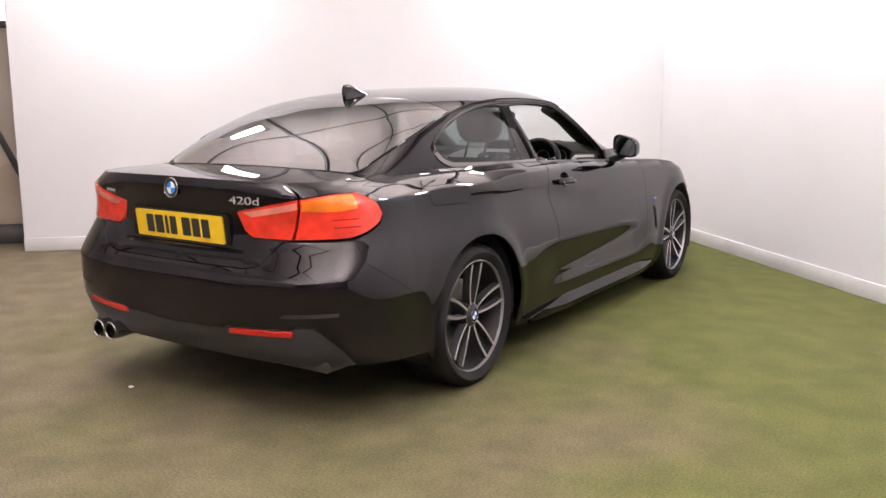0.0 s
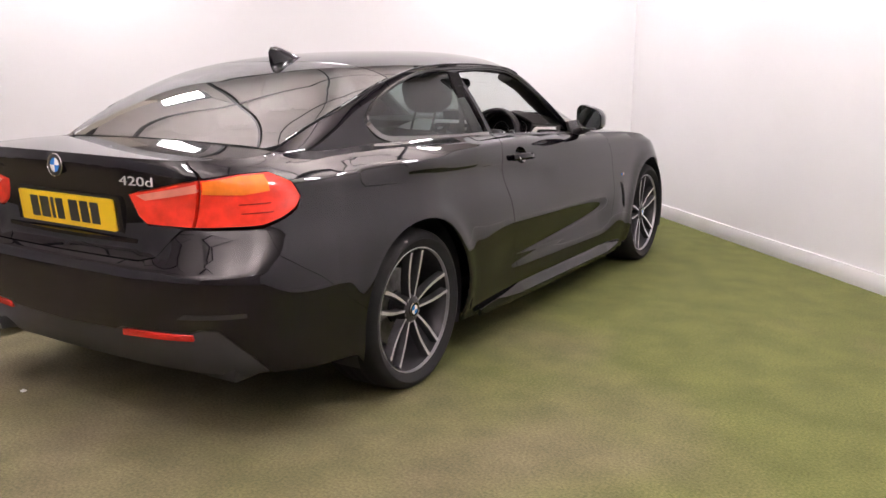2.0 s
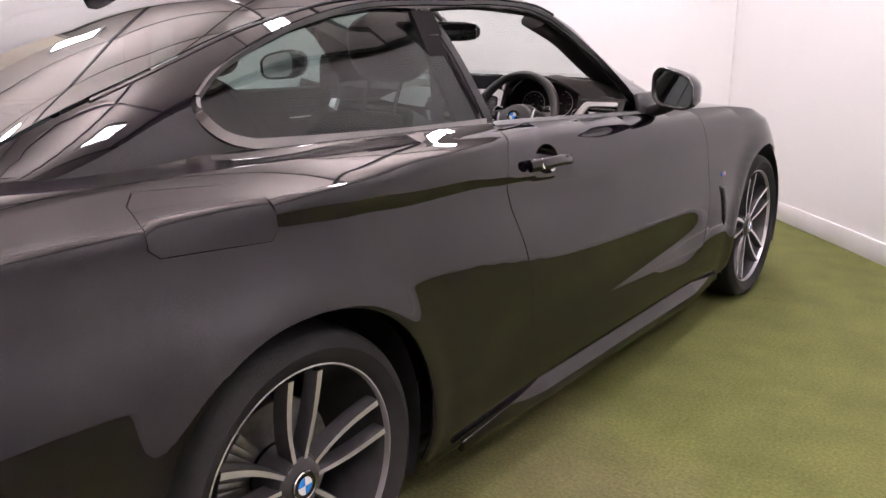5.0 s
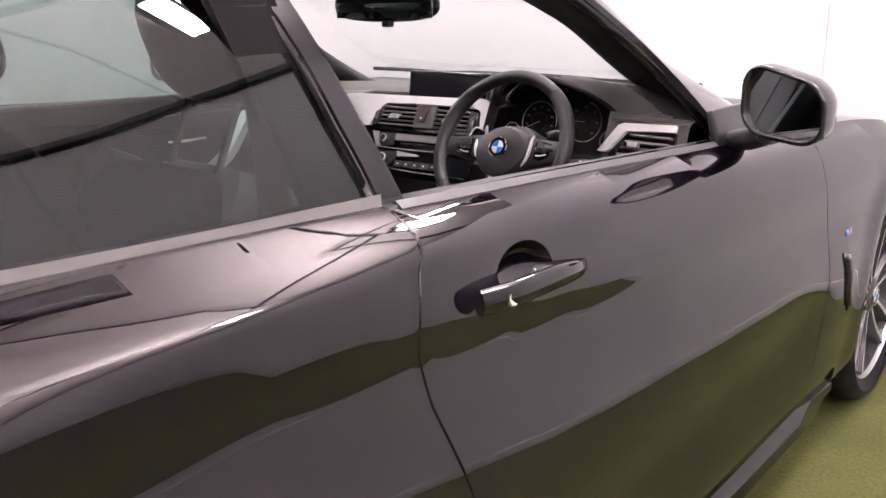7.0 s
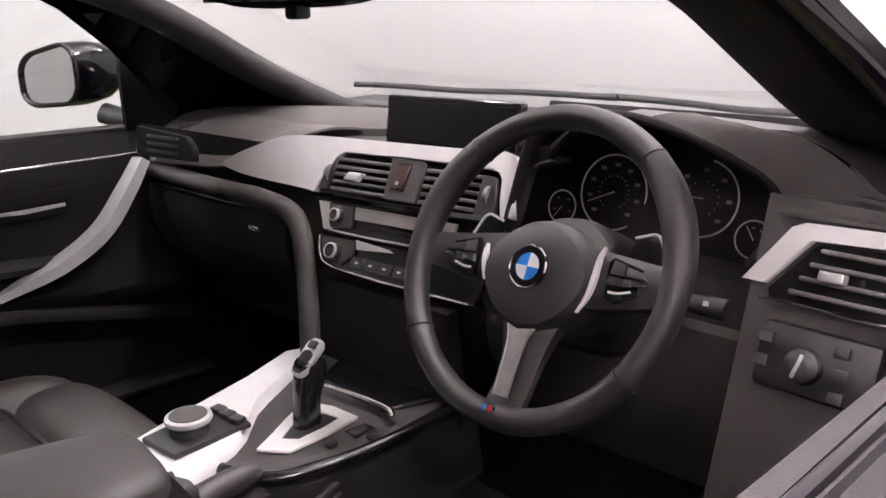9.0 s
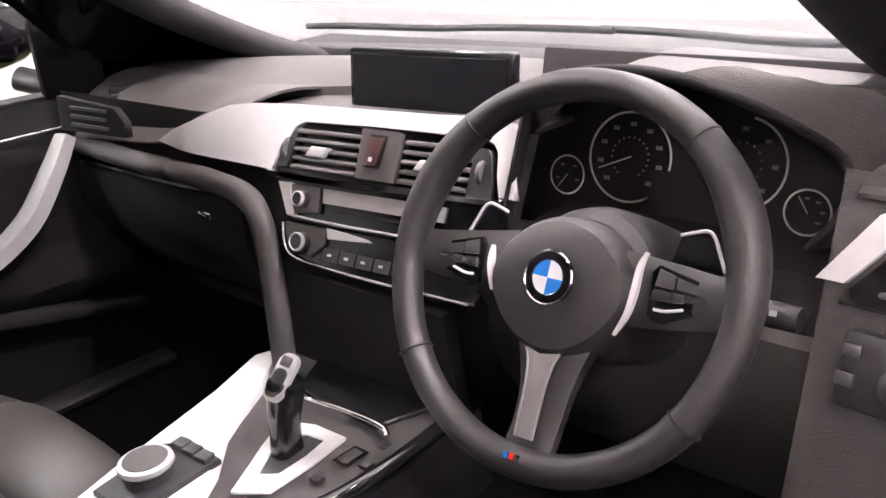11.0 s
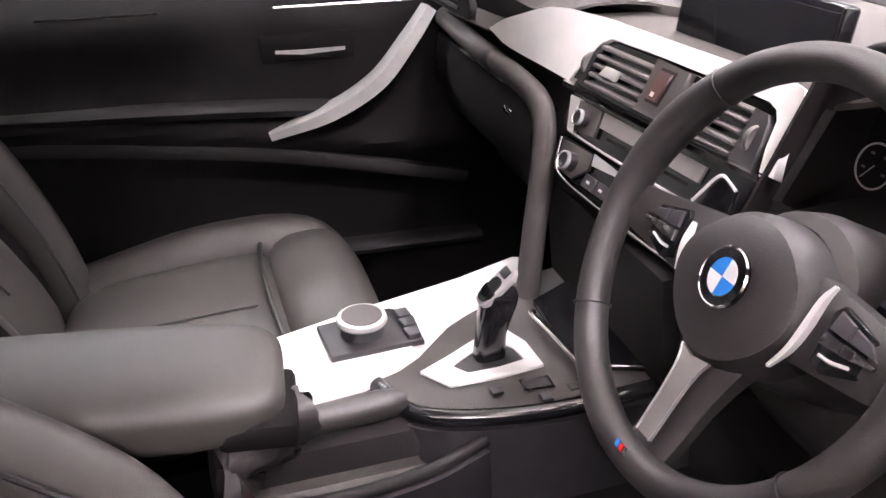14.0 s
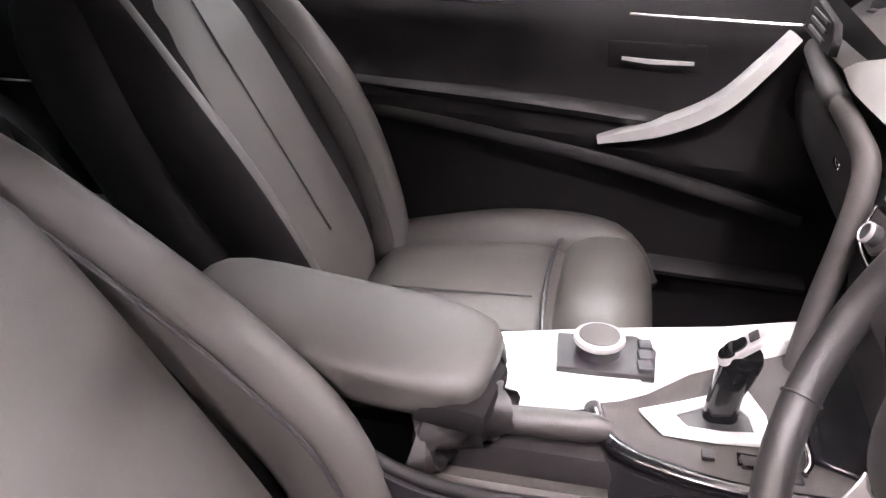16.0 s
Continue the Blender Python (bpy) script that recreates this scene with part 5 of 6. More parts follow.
sheet("cluster_hood", cavity, list(range(len(lipline))), steps(0, 1, 6), GAUGE, cluster, "black cluster hood", thick=0.004)
sweep("hood_lip", lipline, circle(0.006, 8), DASH_LOW, cluster, up=(0, 1, 0))
sheet("cluster_cheek", lambda u, v: (0.203 - 0.045 * u, 1.744 + 0.16 * u + 0.45 * (0.87 + 0.15 * v - 0.93), 0.87 + 0.15 * v), steps(0, 1, 6), steps(0, 1, 6), GAUGE, cluster, "black cheek beside the gauges", thick=0.003)
sheet("cluster_floor", lambda x, v: (x, 1.78 + 0.12 * v, 0.868 + 0.006 * v), steps(0.19, 0.51, 12), steps(0, 1, 4), DASH_LOW, cluster, thick=0.006)
# the hood's outer flank and the dash end over the vent
right_edge = lipline[18:]


def hood_flank(u, v):
    a = right_edge[min(len(right_edge) - 1, int(u * (len(right_edge) - 1) + 0.5))]
    b = Vector(pad(0.46 + 0.22 * u, 0.97)) - Vector((0, 0, 0.004))
    return a.lerp(b, v) + Vector((0, 0, 0.012 * math.sin(math.pi * v) * (1 - u)))


sheet("hood_flank", hood_flank, steps(0, 1, 20), steps(0, 1, 8), DASH, cluster, "dark grey padded hood side", thick=0.003)
sheet("dash_end", lambda x, v: (x, 1.865 - 0.118 * v, 0.962 + 0.013 * v + 0.012 * math.sin(math.pi * v)), steps(0.545, 0.72, 10), steps(0, 1, 10), DASH, dashboard, "dark grey dash end over the vent", thick=0.004)
# driver's side vent, light switch
def door_face(x, z):
    x, z = np.broadcast_arrays(np.asarray(x, float), np.asarray(z, float))
    return np.stack([x, 1.735 - 0.05 * (x - 0.6) + 0.35 * (z - 0.93), z + 0 * x], -1)


panel("vent_trim", [(0.528, 0.905), (0.550, 0.905), (0.588, 0.951), (0.70, 0.957), (0.70, 0.970), (0.580, 0.966), (0.567, 0.960)], door_face, ALUMINIUM, dashboard, "bright brushed aluminium trim", lift=0.012, rim=0.012, step=0.02, centre=FACING)
panel("vent_surround", [(0.553, 0.901), (0.592, 0.948), (0.70, 0.954), (0.70, 0.893), (0.556, 0.893)], door_face, GLOSS_BLACK, dashboard, lift=0.004, rim=0.01, step=0.03, centre=FACING)
panel("vent_surround", [(0.53, 0.99), (0.72, 0.985), (0.72, 0.60), (0.53, 0.62)], door_face, DASH_MID, dashboard, lift=-0.006, rim=0.004, step=0.04, centre=FACING)
for j in range(4):
    z = 0.902 + 0.0135 * j
    box("vent_slat", Vector(door_face(0.636 + 0.004 * j, z)) + Vector((0, -0.010, 0.004)), (0.118 - 0.007 * j, 0.0050, 0.014), SLAT, dashboard, 0.0022, pose(0, 0, 0, 70, 0, -3))
box("vent_tab", Vector(door_face(0.619, 0.922)) + Vector((0, -0.024, 0.008)), (0.024, 0.010, 0.014), SATIN_SILVER, dashboard, 0.002, pose(0, 0, 0, 70, 0, -3), "silver vent tab")
box("chrome_line", Vector(door_face(0.625, 0.890)) + Vector((0, -0.014, 0.006)), (0.15, 0.003, 0.006), CHROME, dashboard, 0.001, pose(0, 0, 0, 70, 0, -3))
box("defrost_vent", (0.638, 1.806, 0.979), (0.078, 0.028, 0.010), SATIN_BLACK, dashboard, 0.004, pose(0, 0, 0, -12, 0, -20), "small black side window vent")
switch = box("light_switch_panel", Vector(door_face(0.615, 0.845)) + Vector((0, -0.006, 0)), (0.115, 0.065, 0.014), SATIN_BLACK, dashboard, 0.008, pose(0, 0, 0, 72, 0, -3), "black light switch panel")
lathe("rotary_switch", [(0, 0.018), (0.008, 0.018), (0.016, 0.012), (0.018, 0)], Vector(door_face(0.607, 0.842)) + Vector((0, -0.012, 0.002)), (0, -0.94, 0.34), DARK_GREY, switch, n=24)
box("switch_mark", Vector(door_face(0.607, 0.842)) + Vector((0, -0.032, 0.009)), (0.004, 0.024, 0.003), SATIN_SILVER, switch, 0.001, pose(0, 0, 0, 72, 15, -3))
for j, (dx, dz) in enumerate(((-0.04, 0.018), (-0.042, -0.004), (0.032, 0.02), (0.034, 0.0), (0.034, -0.02))):
    box("switch_button", Vector(door_face(0.607 + dx, 0.842 + dz)) + Vector((0, -0.016, 0.004)), (0.014, 0.011, 0.004), DARK_GREY, switch, 0.001, pose(0, 0, 0, 72, 0, -3))
sheet("knee_bolster", lambda x, v: (x, 1.735 + 0.03 * v + 0.10 * v * v, 0.845 - 0.26 * v), steps(0.15, 0.70, 20), steps(0, 1, 8), DASH_MID, dashboard, "black knee panel", thick=0.02)
for x in (-0.63,):
    box("defrost_vent", (x, 1.785, 0.935), (0.03, 0.05, 0.075), SATIN_BLACK, dashboard, 0.008, pose(0, 0, 0, 0, 0, -35), "black side vent")
    for j in range(4):
        box("vent_slat", (x + 0.006, 1.765, 0.912 + 0.015 * j), (0.034, 0.012, 0.004), DARK_GREY, dashboard, 0.001, pose(0, 0, 0, 0, 0, -35))

# ---- steering wheel ----
HUB = Vector((0.350, 1.622, 0.903))
WT = 27.0
wn = Vector((0, -math.cos(radians(WT)), math.sin(radians(WT))))
wu = Vector((0, math.sin(radians(WT)), math.cos(radians(WT))))
wr = Vector((1, 0, 0))
WHEEL_M = (Matrix((wr, wu, wn)).transposed() @ Matrix.Rotation(radians(3.0), 3, "Z")).to_4x4()
WHEEL_M.translation = HUB


def on_wheel(x, y, z=0.0):
    return WHEEL_M @ Vector((x, y, z))


steering = new("steering_wheel")
steering.parent = car
tagged(steering, "black leather three-spoke steering wheel")
bm = bmesh.new()
rings = []
for k in range(72):
    a = 2 * math.pi * k / 72
    thick = 0.0136 + 0.0026 * (math.exp(-((math.degrees(a) - 25) / 22) ** 2) + math.exp(-((math.degrees(a) - 155) / 22) ** 2))
    o = Vector((math.cos(a), math.sin(a), 0))
    rings.append([bm.verts.new(WHEEL_M @ (o * 0.1635 + o * (thick * math.cos(b) * 1.05) + Vector((0, 0.004, 0.016 + thick * math.sin(b) * 1.15)))) for b in (2 * math.pi * j / 16 for j in range(16))])
for k in range(72):
    for j in range(16):
        bm.faces.new((rings[k][j], rings[k][(j + 1) % 16], rings[(k + 1) % 72][(j + 1) % 16], rings[(k + 1) % 72][j]))
part("wheel_rim", bm, LEATHER_DARK, steering, "black leather rim")
for a in (48, 132, 215, 325):
    o = Vector((math.cos(radians(a)), math.sin(radians(a)), 0))
    t = Vector((-math.sin(radians(a)), math.cos(radians(a)), 0))
    ringp = [WHEEL_M @ (o * 0.1635 + o * (0.0152 * math.cos(b)) + Vector((0, 0.004, 0.016 + 0.0168 * math.sin(b)))) for b in (2 * math.pi * j / 16 for j in range(16))]
    sweep("rim_seam", ringp, circle(0.0012, 5), SATIN_BLACK, steering, up=tuple(WHEEL_M.to_3x3() @ t), closed=True)
bm = bmesh.new()
rows = []
for z, sc in ((-0.045, 0.97), (-0.01, 1.0), (0.006, 0.97), (0.016, 0.88), (0.021, 0.70), (0.023, 0.40), (0.0235, 0.05)):
    rows.append([bm.verts.new(on_wheel(u * sc, (v - 0.004) * sc, z)) for u, v in ((0.066 * math.cos(b) * (1 + 0.10 * abs(math.cos(b)) ** 6), 0.064 * math.sin(b) * (1 - 0.06 * (math.sin(b) > 0.5))) for b in (2 * math.pi * j / 40 for j in range(40)))])
for r0, r1 in zip(rows, rows[1:]):
    for j in range(40):
        bm.faces.new((r0[j], r0[(j + 1) % 40], r1[(j + 1) % 40], r1[j]))
bm.faces.new(rows[-1])
part("airbag_cover", bm, LEATHER_DARK, steering, "black airbag cover")
roundel("badge", on_wheel(0, 0.0, 0.0235), wn, 0.0235, steering, thick=0.003)
lathe("column_shroud", [(0.0, 0.030), (0.055, 0.030), (0.066, 0.022), (0.071, 0.0), (0.072, -0.06), (0.068, -0.15)], HUB - wn * 0.05 + wr * 0.004 + wu * 0.002, wn, LEATHER_DARK, steering, "black steering column shroud", n=40)


def wheel_plate(name, outline, thick, z, mat, label="", bevel=0.0012, sx=1):
    pts = outline if sx > 0 else [(-x, y) for x, y in outline[::-1]]
    return plate(name, pts, thick, WHEEL_M @ pose(0, 0, z), mat, steering, label, bevel)


def wheel_run(points, z, sx=1):
    return smooth_path([on_wheel(sx * x, y, z) for x, y in points], 5)


for sx in (-1, 1):
    bm = bmesh.new()
    sec = [(-0.020, -0.010), (0.022, -0.010), (0.022, 0.003), (0.010, 0.007), (-0.010, 0.007), (-0.020, 0.003)]
    add_sweep(bm, smooth_path([on_wheel(sx * 0.055, 0.004, -0.006), on_wheel(sx * 0.095, 0.004, -0.004), on_wheel(sx * 0.13, 0.004, 0.002), on_wheel(sx * 0.162, 0.006, 0.012)], 4), sec, up=tuple(wn), scales=[1.5 - 0.055 * k for k in range(13)])
    part("spoke", bm, LEATHER_DARK, steering, "black side spoke", angle=60)
    wheel_plate("switch_pad", [(0.084, -0.016), (0.096, -0.020), (0.132, -0.006), (0.137, 0.002), (0.122, 0.018), (0.088, 0.026), (0.083, 0.020)], 0.006, 0.002, GLOSS_BLACK, "gloss black switch pad", sx=sx)
    wheel_plate("switch_button", [(0.088, 0.009), (0.104, 0.008), (0.104, 0.019), (0.090, 0.023)], 0.003, 0.008, DARK_GREY, sx=sx)
    wheel_plate("switch_button", [(0.106, 0.008), (0.130, 0.007), (0.120, 0.015), (0.106, 0.018)], 0.003, 0.008, DARK_GREY, sx=sx)
    wheel_plate("silver_rocker", [(0.086, -0.003), (0.104, -0.002), (0.104, 0.0055), (0.088, 0.0065)], 0.004, 0.008, TRIM_BRIGHT, "satin silver rocker switch", sx=sx)
    wheel_plate("silver_rocker", [(0.114, -0.001), (0.131, 0.001), (0.132, 0.0045), (0.114, 0.0055)], 0.004, 0.008, TRIM_BRIGHT, "satin silver rocker switch", sx=sx)
    wheel_plate("rocker_middle", [(0.104, -0.002), (0.114, -0.001), (0.114, 0.005), (0.104, 0.0055)], 0.003, 0.008, SATIN_BLACK, sx=sx)
    sweep("silver_line", wheel_run([(0.090, -0.0095), (0.10, -0.0095), (0.114, -0.006)], 0.009, sx), circle(0.0013, 6), ALUMINIUM, steering, up=tuple(wn))
    trim = [(0.0775, 0.034), (0.0735, 0.022), (0.072, 0.001), (0.069, -0.018), (0.061, -0.036)] if sx > 0 else [(0.072, 0.020), (0.071, 0.002), (0.065, -0.020)]
    sweep("silver_trim", wheel_run(trim, 0.011, sx), [(-0.0019, -0.004), (0.0019, -0.004), (0.0022, 0.002), (-0.0022, 0.002)], ALUMINIUM, steering, "satin silver spoke edge", up=tuple(wn), scales=[0.55 + 0.6 * math.sin(math.pi * k / (5 * len(trim) - 5)) for k in range(5 * len(trim) - 4)])
    wheel_plate("shift_paddle", [(0.082, 0.030), (0.088, 0.054), (0.108, 0.060), (0.115, 0.056), (0.129, 0.030), (0.126, 0.024), (0.100, 0.020)], 0.005, -0.030, GLOSS_BLACK, "gloss black shift paddle", sx=sx)
    sweep("paddle_edge", wheel_run([(0.087, 0.054), (0.098, 0.0575), (0.109, 0.060), (0.116, 0.055), (0.123, 0.041), (0.129, 0.029)], -0.0245, sx), circle(0.0016, 8), ALUMINIUM, steering, "satin silver paddle edge", up=tuple(wn))
    stalk = [HUB - wn * 0.085 + wr * (sx * 0.04) + wu * 0.01, HUB - wn * 0.08 + wr * (sx * 0.12) + wu * 0.012, HUB - wn * 0.076 + wr * (sx * 0.152) + wu * 0.012, HUB - wn * 0.072 + wr * (sx * 0.178) + wu * 0.012]
    column = sweep("column_stalk", stalk, circle(0.009, 12, 0.007), SATIN_BLACK, steering, "black column stalk", up=tuple(wn), scales=[0.7, 0.85, 1.25, 1.2])
    box("stalk_mark", HUB - wn * 0.063 + wr * (sx * 0.158) + wu * 0.013, (0.006, 0.005, 0.001), MARK, column, 0, WHEEL_M.to_3x3())
bm = bmesh.new()
add_sweep(bm, smooth_path([on_wheel(0.002, -0.050, 0.0), on_wheel(0.002, -0.09, 0.001), on_wheel(0.001, -0.125, 0.004), on_wheel(0, -0.160, 0.014)], 5), [(-0.026, -0.010), (0.026, -0.010), (0.026, 0.001), (0.018, 0.005), (-0.018, 0.005), (-0.026, 0.001)], up=tuple(wn), scales=[1.45, 1.36, 1.25, 1.15, 1.07, 1.0, 0.95, 0.92, 0.90, 0.88, 0.87, 0.87, 0.87, 0.88, 0.9, 0.92])
part("lower_spoke", bm, LEATHER_DARK, steering, "black lower spoke", angle=60)
tongue = [(-0.017, -0.062), (-0.004, -0.066), (0.017, -0.062), (0.0125, -0.072), (0.010, -0.088), (0.009, -0.112), (0.0085, -0.138), (-0.0085, -0.138), (-0.009, -0.112), (-0.010, -0.088), (-0.0125, -0.072)]
plate("spoke_inlay", tongue, 0.004, WHEEL_M @ pose(0, 0, 0.004, -5, 0, 0), GREY_STRIP, steering, "satin grey lower spoke inlay", bevel=0.001)
tilt = WHEEL_M @ pose(0, 0, 0.004, -5, 0, 0)
for side_pts in (tongue[2:7], tongue[7:] + tongue[:1]):
    sweep("inlay_edge", smooth_path([tilt @ Vector((x, y, 0.004)) for x, y in side_pts], 4), circle(0.0011, 6), POLISHED, steering, "bright inlay edge", up=tuple(wn))
for j, m in enumerate((BLUE, REFLECTOR_RED, CHROME)):
    box("stripe_badge", on_wheel(-0.006 + 0.006 * j, -0.152, 0.0318), (0.005, 0.006, 0.002), m, steering, 0.0005, WHEEL_M.to_3x3())

# ---- centre console ----
console = new("centre_console")
console.parent = car
tagged(console, "centre console with an aluminium strip and gear selector")


def flat(x, y):
    x, y = np.broadcast_arrays(np.asarray(x, float), np.asarray(y, float))
    return np.stack([x, y, 0.634 + 0.06 * np.clip(y - 1.5, 0, 1) + 0 * x], -1)


def flat_up(x, y):
    x, y = np.broadcast_arrays(np.asarray(x, float), np.asarray(y, float))
    return np.stack([x, y, 0.652 + 0.03 * np.clip(y - 1.3, 0, 1) + 0 * x], -1)


BELOW = (0, 1.5, -2.0)
panel("console_deck", [(-0.15, 1.72), (-0.145, 1.64), (-0.12, 1.50), (-0.05, 1.43), (0.03, 1.405), (0.075, 1.43), (0.105, 1.48), (0.128, 1.58), (0.135, 1.74)], flat, DASH_MID, console, "dark grey console top", rim=0.03, centre=BELOW)
edge = smooth_path([(0.02, 1.405, 0.632), (0.078, 1.428, 0.632), (0.11, 1.48, 0.634), (0.133, 1.58, 0.638), (0.14, 1.74, 0.648)], 8)
sweep("console_rim", edge, circle(0.010, 10), GLOSS_BLACK, console, "black console rim")
sweep("console_side", [p + Vector((0.004, -0.004, -0.055)) for p in edge], [(-0.010, -0.06), (0.012, -0.06), (0.006, 0.045), (-0.010, 0.045)], SATIN_BLACK, console, "black console side")
panel("aluminium_strip", [(-0.078, 1.284), (-0.108, 1.40), (-0.140, 1.555), (-0.168, 1.643), (-0.158, 1.663), (-0.138, 1.656), (-0.112, 1.61), (-0.080, 1.543), (-0.064, 1.515), (-0.040, 1.49), (-0.014, 1.464), (0.005, 1.435), (0.020, 1.395), (0.036, 1.34), (0.048, 1.294), (0.038, 1.286), (0.010, 1.299), (-0.018, 1.302), (-0.05, 1.295)], flat_up, ALUMINIUM, console, "bright brushed aluminium strip", rim=0.028, step=0.02, centre=BELOW)
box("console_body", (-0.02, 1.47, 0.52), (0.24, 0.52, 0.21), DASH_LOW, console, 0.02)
# rotary controller
plate("controller_base", [(a, b) for a, b in ((-0.040, -0.045), (0.032, -0.050), (0.045, 0.060), (-0.010, 0.070), (-0.040, 0.05))], 0.008, pose(-0.045, 1.405, 0.655, 0, 0, 8), SATIN_BLACK, console, "black controller base", bevel=0.003)
lathe("knob_neck", [(0.0265, 0), (0.0255, 0.006), (0.0262, 0.0150), (0, 0.0150)], (-0.048, 1.405, 0.662), (0, 0, 1), DARK_GREY, console, n=40)
lathe("rotary_controller", [(0.0285, 0.0145), (0.0305, 0.0175), (0.0295, 0.0218), (0.026, 0.0235), (0, 0.0225)], (-0.048, 1.405, 0.662), (0, 0, 1), SATIN_SILVER, console, "round silver-rimmed control knob", n=40)
lathe("knob_top", [(0.0245, 0.0232), (0.0235, 0.0245), (0, 0.0250)], (-0.048, 1.405, 0.662), (0, 0, 1), DASH, console, n=40)
for j in range(3):
    box("controller_button", (-0.066 + 0.022 * j, 1.459, 0.666), (0.019, 0.016, 0.008), DARK_GREY, console, 0.002, pose(0, 0, 0, 0, 0, 8))
# selector
selector = new("gear_selector")
selector.parent = car
tagged(selector, "black and chrome automatic gear selector")
panel("selector_surround", [(0.022, 1.456), (0.058, 1.482), (0.062, 1.540), (0.060, 1.594), (0.010, 1.592), (-0.034, 1.576), (-0.016, 1.530)], flat, ALUMINIUM, selector, "bright V-shaped surround", rim=0.004, lift=0.006, holes=[[(0.022, 1.494), (0.042, 1.508), (0.045, 1.545), (0.042, 1.578), (0.014, 1.574), (-0.010, 1.558), (0.004, 1.525)]], step=0.015, centre=BELOW)
panel("selector_gate", [(0.022, 1.494), (0.042, 1.508), (0.045, 1.545), (0.042, 1.578), (0.014, 1.574), (-0.010, 1.558), (0.004, 1.525)], flat, SATIN_BLACK, selector, lift=0.003, rim=0.0, step=0.03, centre=BELOW)
bm = bmesh.new()
add_sweep(bm, smooth_path([(0.014, 1.543, 0.636), (0.014, 1.546, 0.675), (0.015, 1.552, 0.708), (0.016, 1.556, 0.729)], 4), round_rect(0.036, 0.044, 0.014, 4), up=(0, 1, 0), scales=[0.85, 0.85, 0.82, 0.80, 0.80, 0.84, 0.90, 0.92, 0.96, 0.98, 0.98, 0.96, 0.85])
part("lever", bm, GLOSS_BLACK, selector, "gloss black lever", angle=60)
hood_m = pose(0.016, 1.553, 0.731, 42, 0, 0)
plate("lever_cap", round_rect(0.031, 0.058, 0.013, 6), 0.006, hood_m, SATIN_SILVER, selector, "chrome-edged lever cap", bevel=0.002)
plate("lever_inlay", round_rect(0.020, 0.034, 0.008, 6), 0.002, hood_m @ pose(0, -0.008, 0.006), GLOSS_BLACK, selector)
box("lever_button", hood_m @ Vector((0, 0.018, 0.008)), (0.016, 0.012, 0.003), DARK_GREY, selector, 0.002, hood_m.to_3x3())
# storage cover and buttons
panel("storage_lid", [(-0.115, 1.735), (-0.07, 1.635), (0.075, 1.628), (0.112, 1.70), (0.11, 1.74)], flat, GLOSS_BLACK, console, "black storage lid", lift=0.008, rim=0.01, step=0.03, centre=BELOW)
sweep("lid_handle", smooth_path([(-0.040, 1.622, 0.652), (-0.028, 1.616, 0.655), (0.03, 1.622, 0.656), (0.088, 1.624, 0.655), (0.106, 1.617, 0.651)], 5), circle(0.004, 8), CHROME, console, "chrome lid handle")
sweep("lid_edge", smooth_path([(-0.12, 1.70, 0.660), (-0.09, 1.745, 0.664), (0.02, 1.755, 0.664), (0.105, 1.735, 0.662)], 5), circle(0.004, 8), SATIN_SILVER, console)
bt = [(0.078, 1.556), (0.094, 1.556), (0.099, 1.590), (0.080, 1.590)]
sweep("button_frame", [Vector((x, y, 0.642)) for x, y in bt], circle(0.002, 6), CHROME, console, closed=True)
box("drive_button", (0.088, 1.573, 0.641), (0.018, 0.028, 0.006), SATIN_BLACK, console, 0.002)
for x, y in ((0.084, 1.527), (0.104, 1.612), (0.112, 1.575)):
    box("small_button", (x, y, 0.640), (0.014, 0.014, 0.006), SATIN_BLACK, console, 0.002)
# handbrake, tray, armrest
sheet("console_tray", lambda u, v: (0.035 + 0.10 * u, 1.22 + 0.21 * v, 0.585 + 0.02 * (2 * u - 1) ** 2), steps(0, 1, 10), steps(0, 1, 10), LEATHER, console, "grey tray beside the handbrake", thick=0.02)
sweep("tray_rim", smooth_path([(0.12, 1.10, 0.66), (0.16, 1.20, 0.63), (0.165, 1.30, 0.612), (0.15, 1.42, 0.606), (0.125, 1.50, 0.61)], 8), circle(0.008, 8), DOOR_LIP, console, "black tray rim")
sweep("tray_side", smooth_path([(0.125, 1.10, 0.60), (0.165, 1.20, 0.57), (0.17, 1.30, 0.552), (0.155, 1.42, 0.546), (0.13, 1.50, 0.55)], 8), [(-0.008, -0.14), (0.008, -0.14), (0.008, 0.055), (-0.008, 0.055)], SATIN_BLACK, console)
brake = new("handbrake")
brake.parent = car
tagged(brake, "black leather handbrake with a gathered gaiter")
bm = bmesh.new()
rows = []
for k, q in enumerate(steps(0, 1, 15)):
    c = Vector((0.098 - 0.012 * q, 1.215 + 0.10 * q, 0.612 + 0.052 * math.sin(q * 1.9)))
    r = 0.052 - 0.026 * q
    rows.append([bm.verts.new(c + Vector((r * (1 + 0.12 * math.sin(5 * a + k * 1.3)) * math.cos(a), 0.012 * math.sin(2 * a + k), r * (1 + 0.12 * math.sin(4 * a - k * 1.7)) * math.sin(a))) + Vector((0, 0.006 * (k % 2), 0))) for a in (2 * math.pi * j / 18 for j in range(18))])
for r0, r1 in zip(rows, rows[1:]):
    for j in range(18):
        bm.faces.new((r0[j], r0[(j + 1) % 18], r1[(j + 1) % 18], r1[j]))
part("gaiter", bm, LEATHER_DARK, brake, "wrinkled black leather gaiter", angle=80)
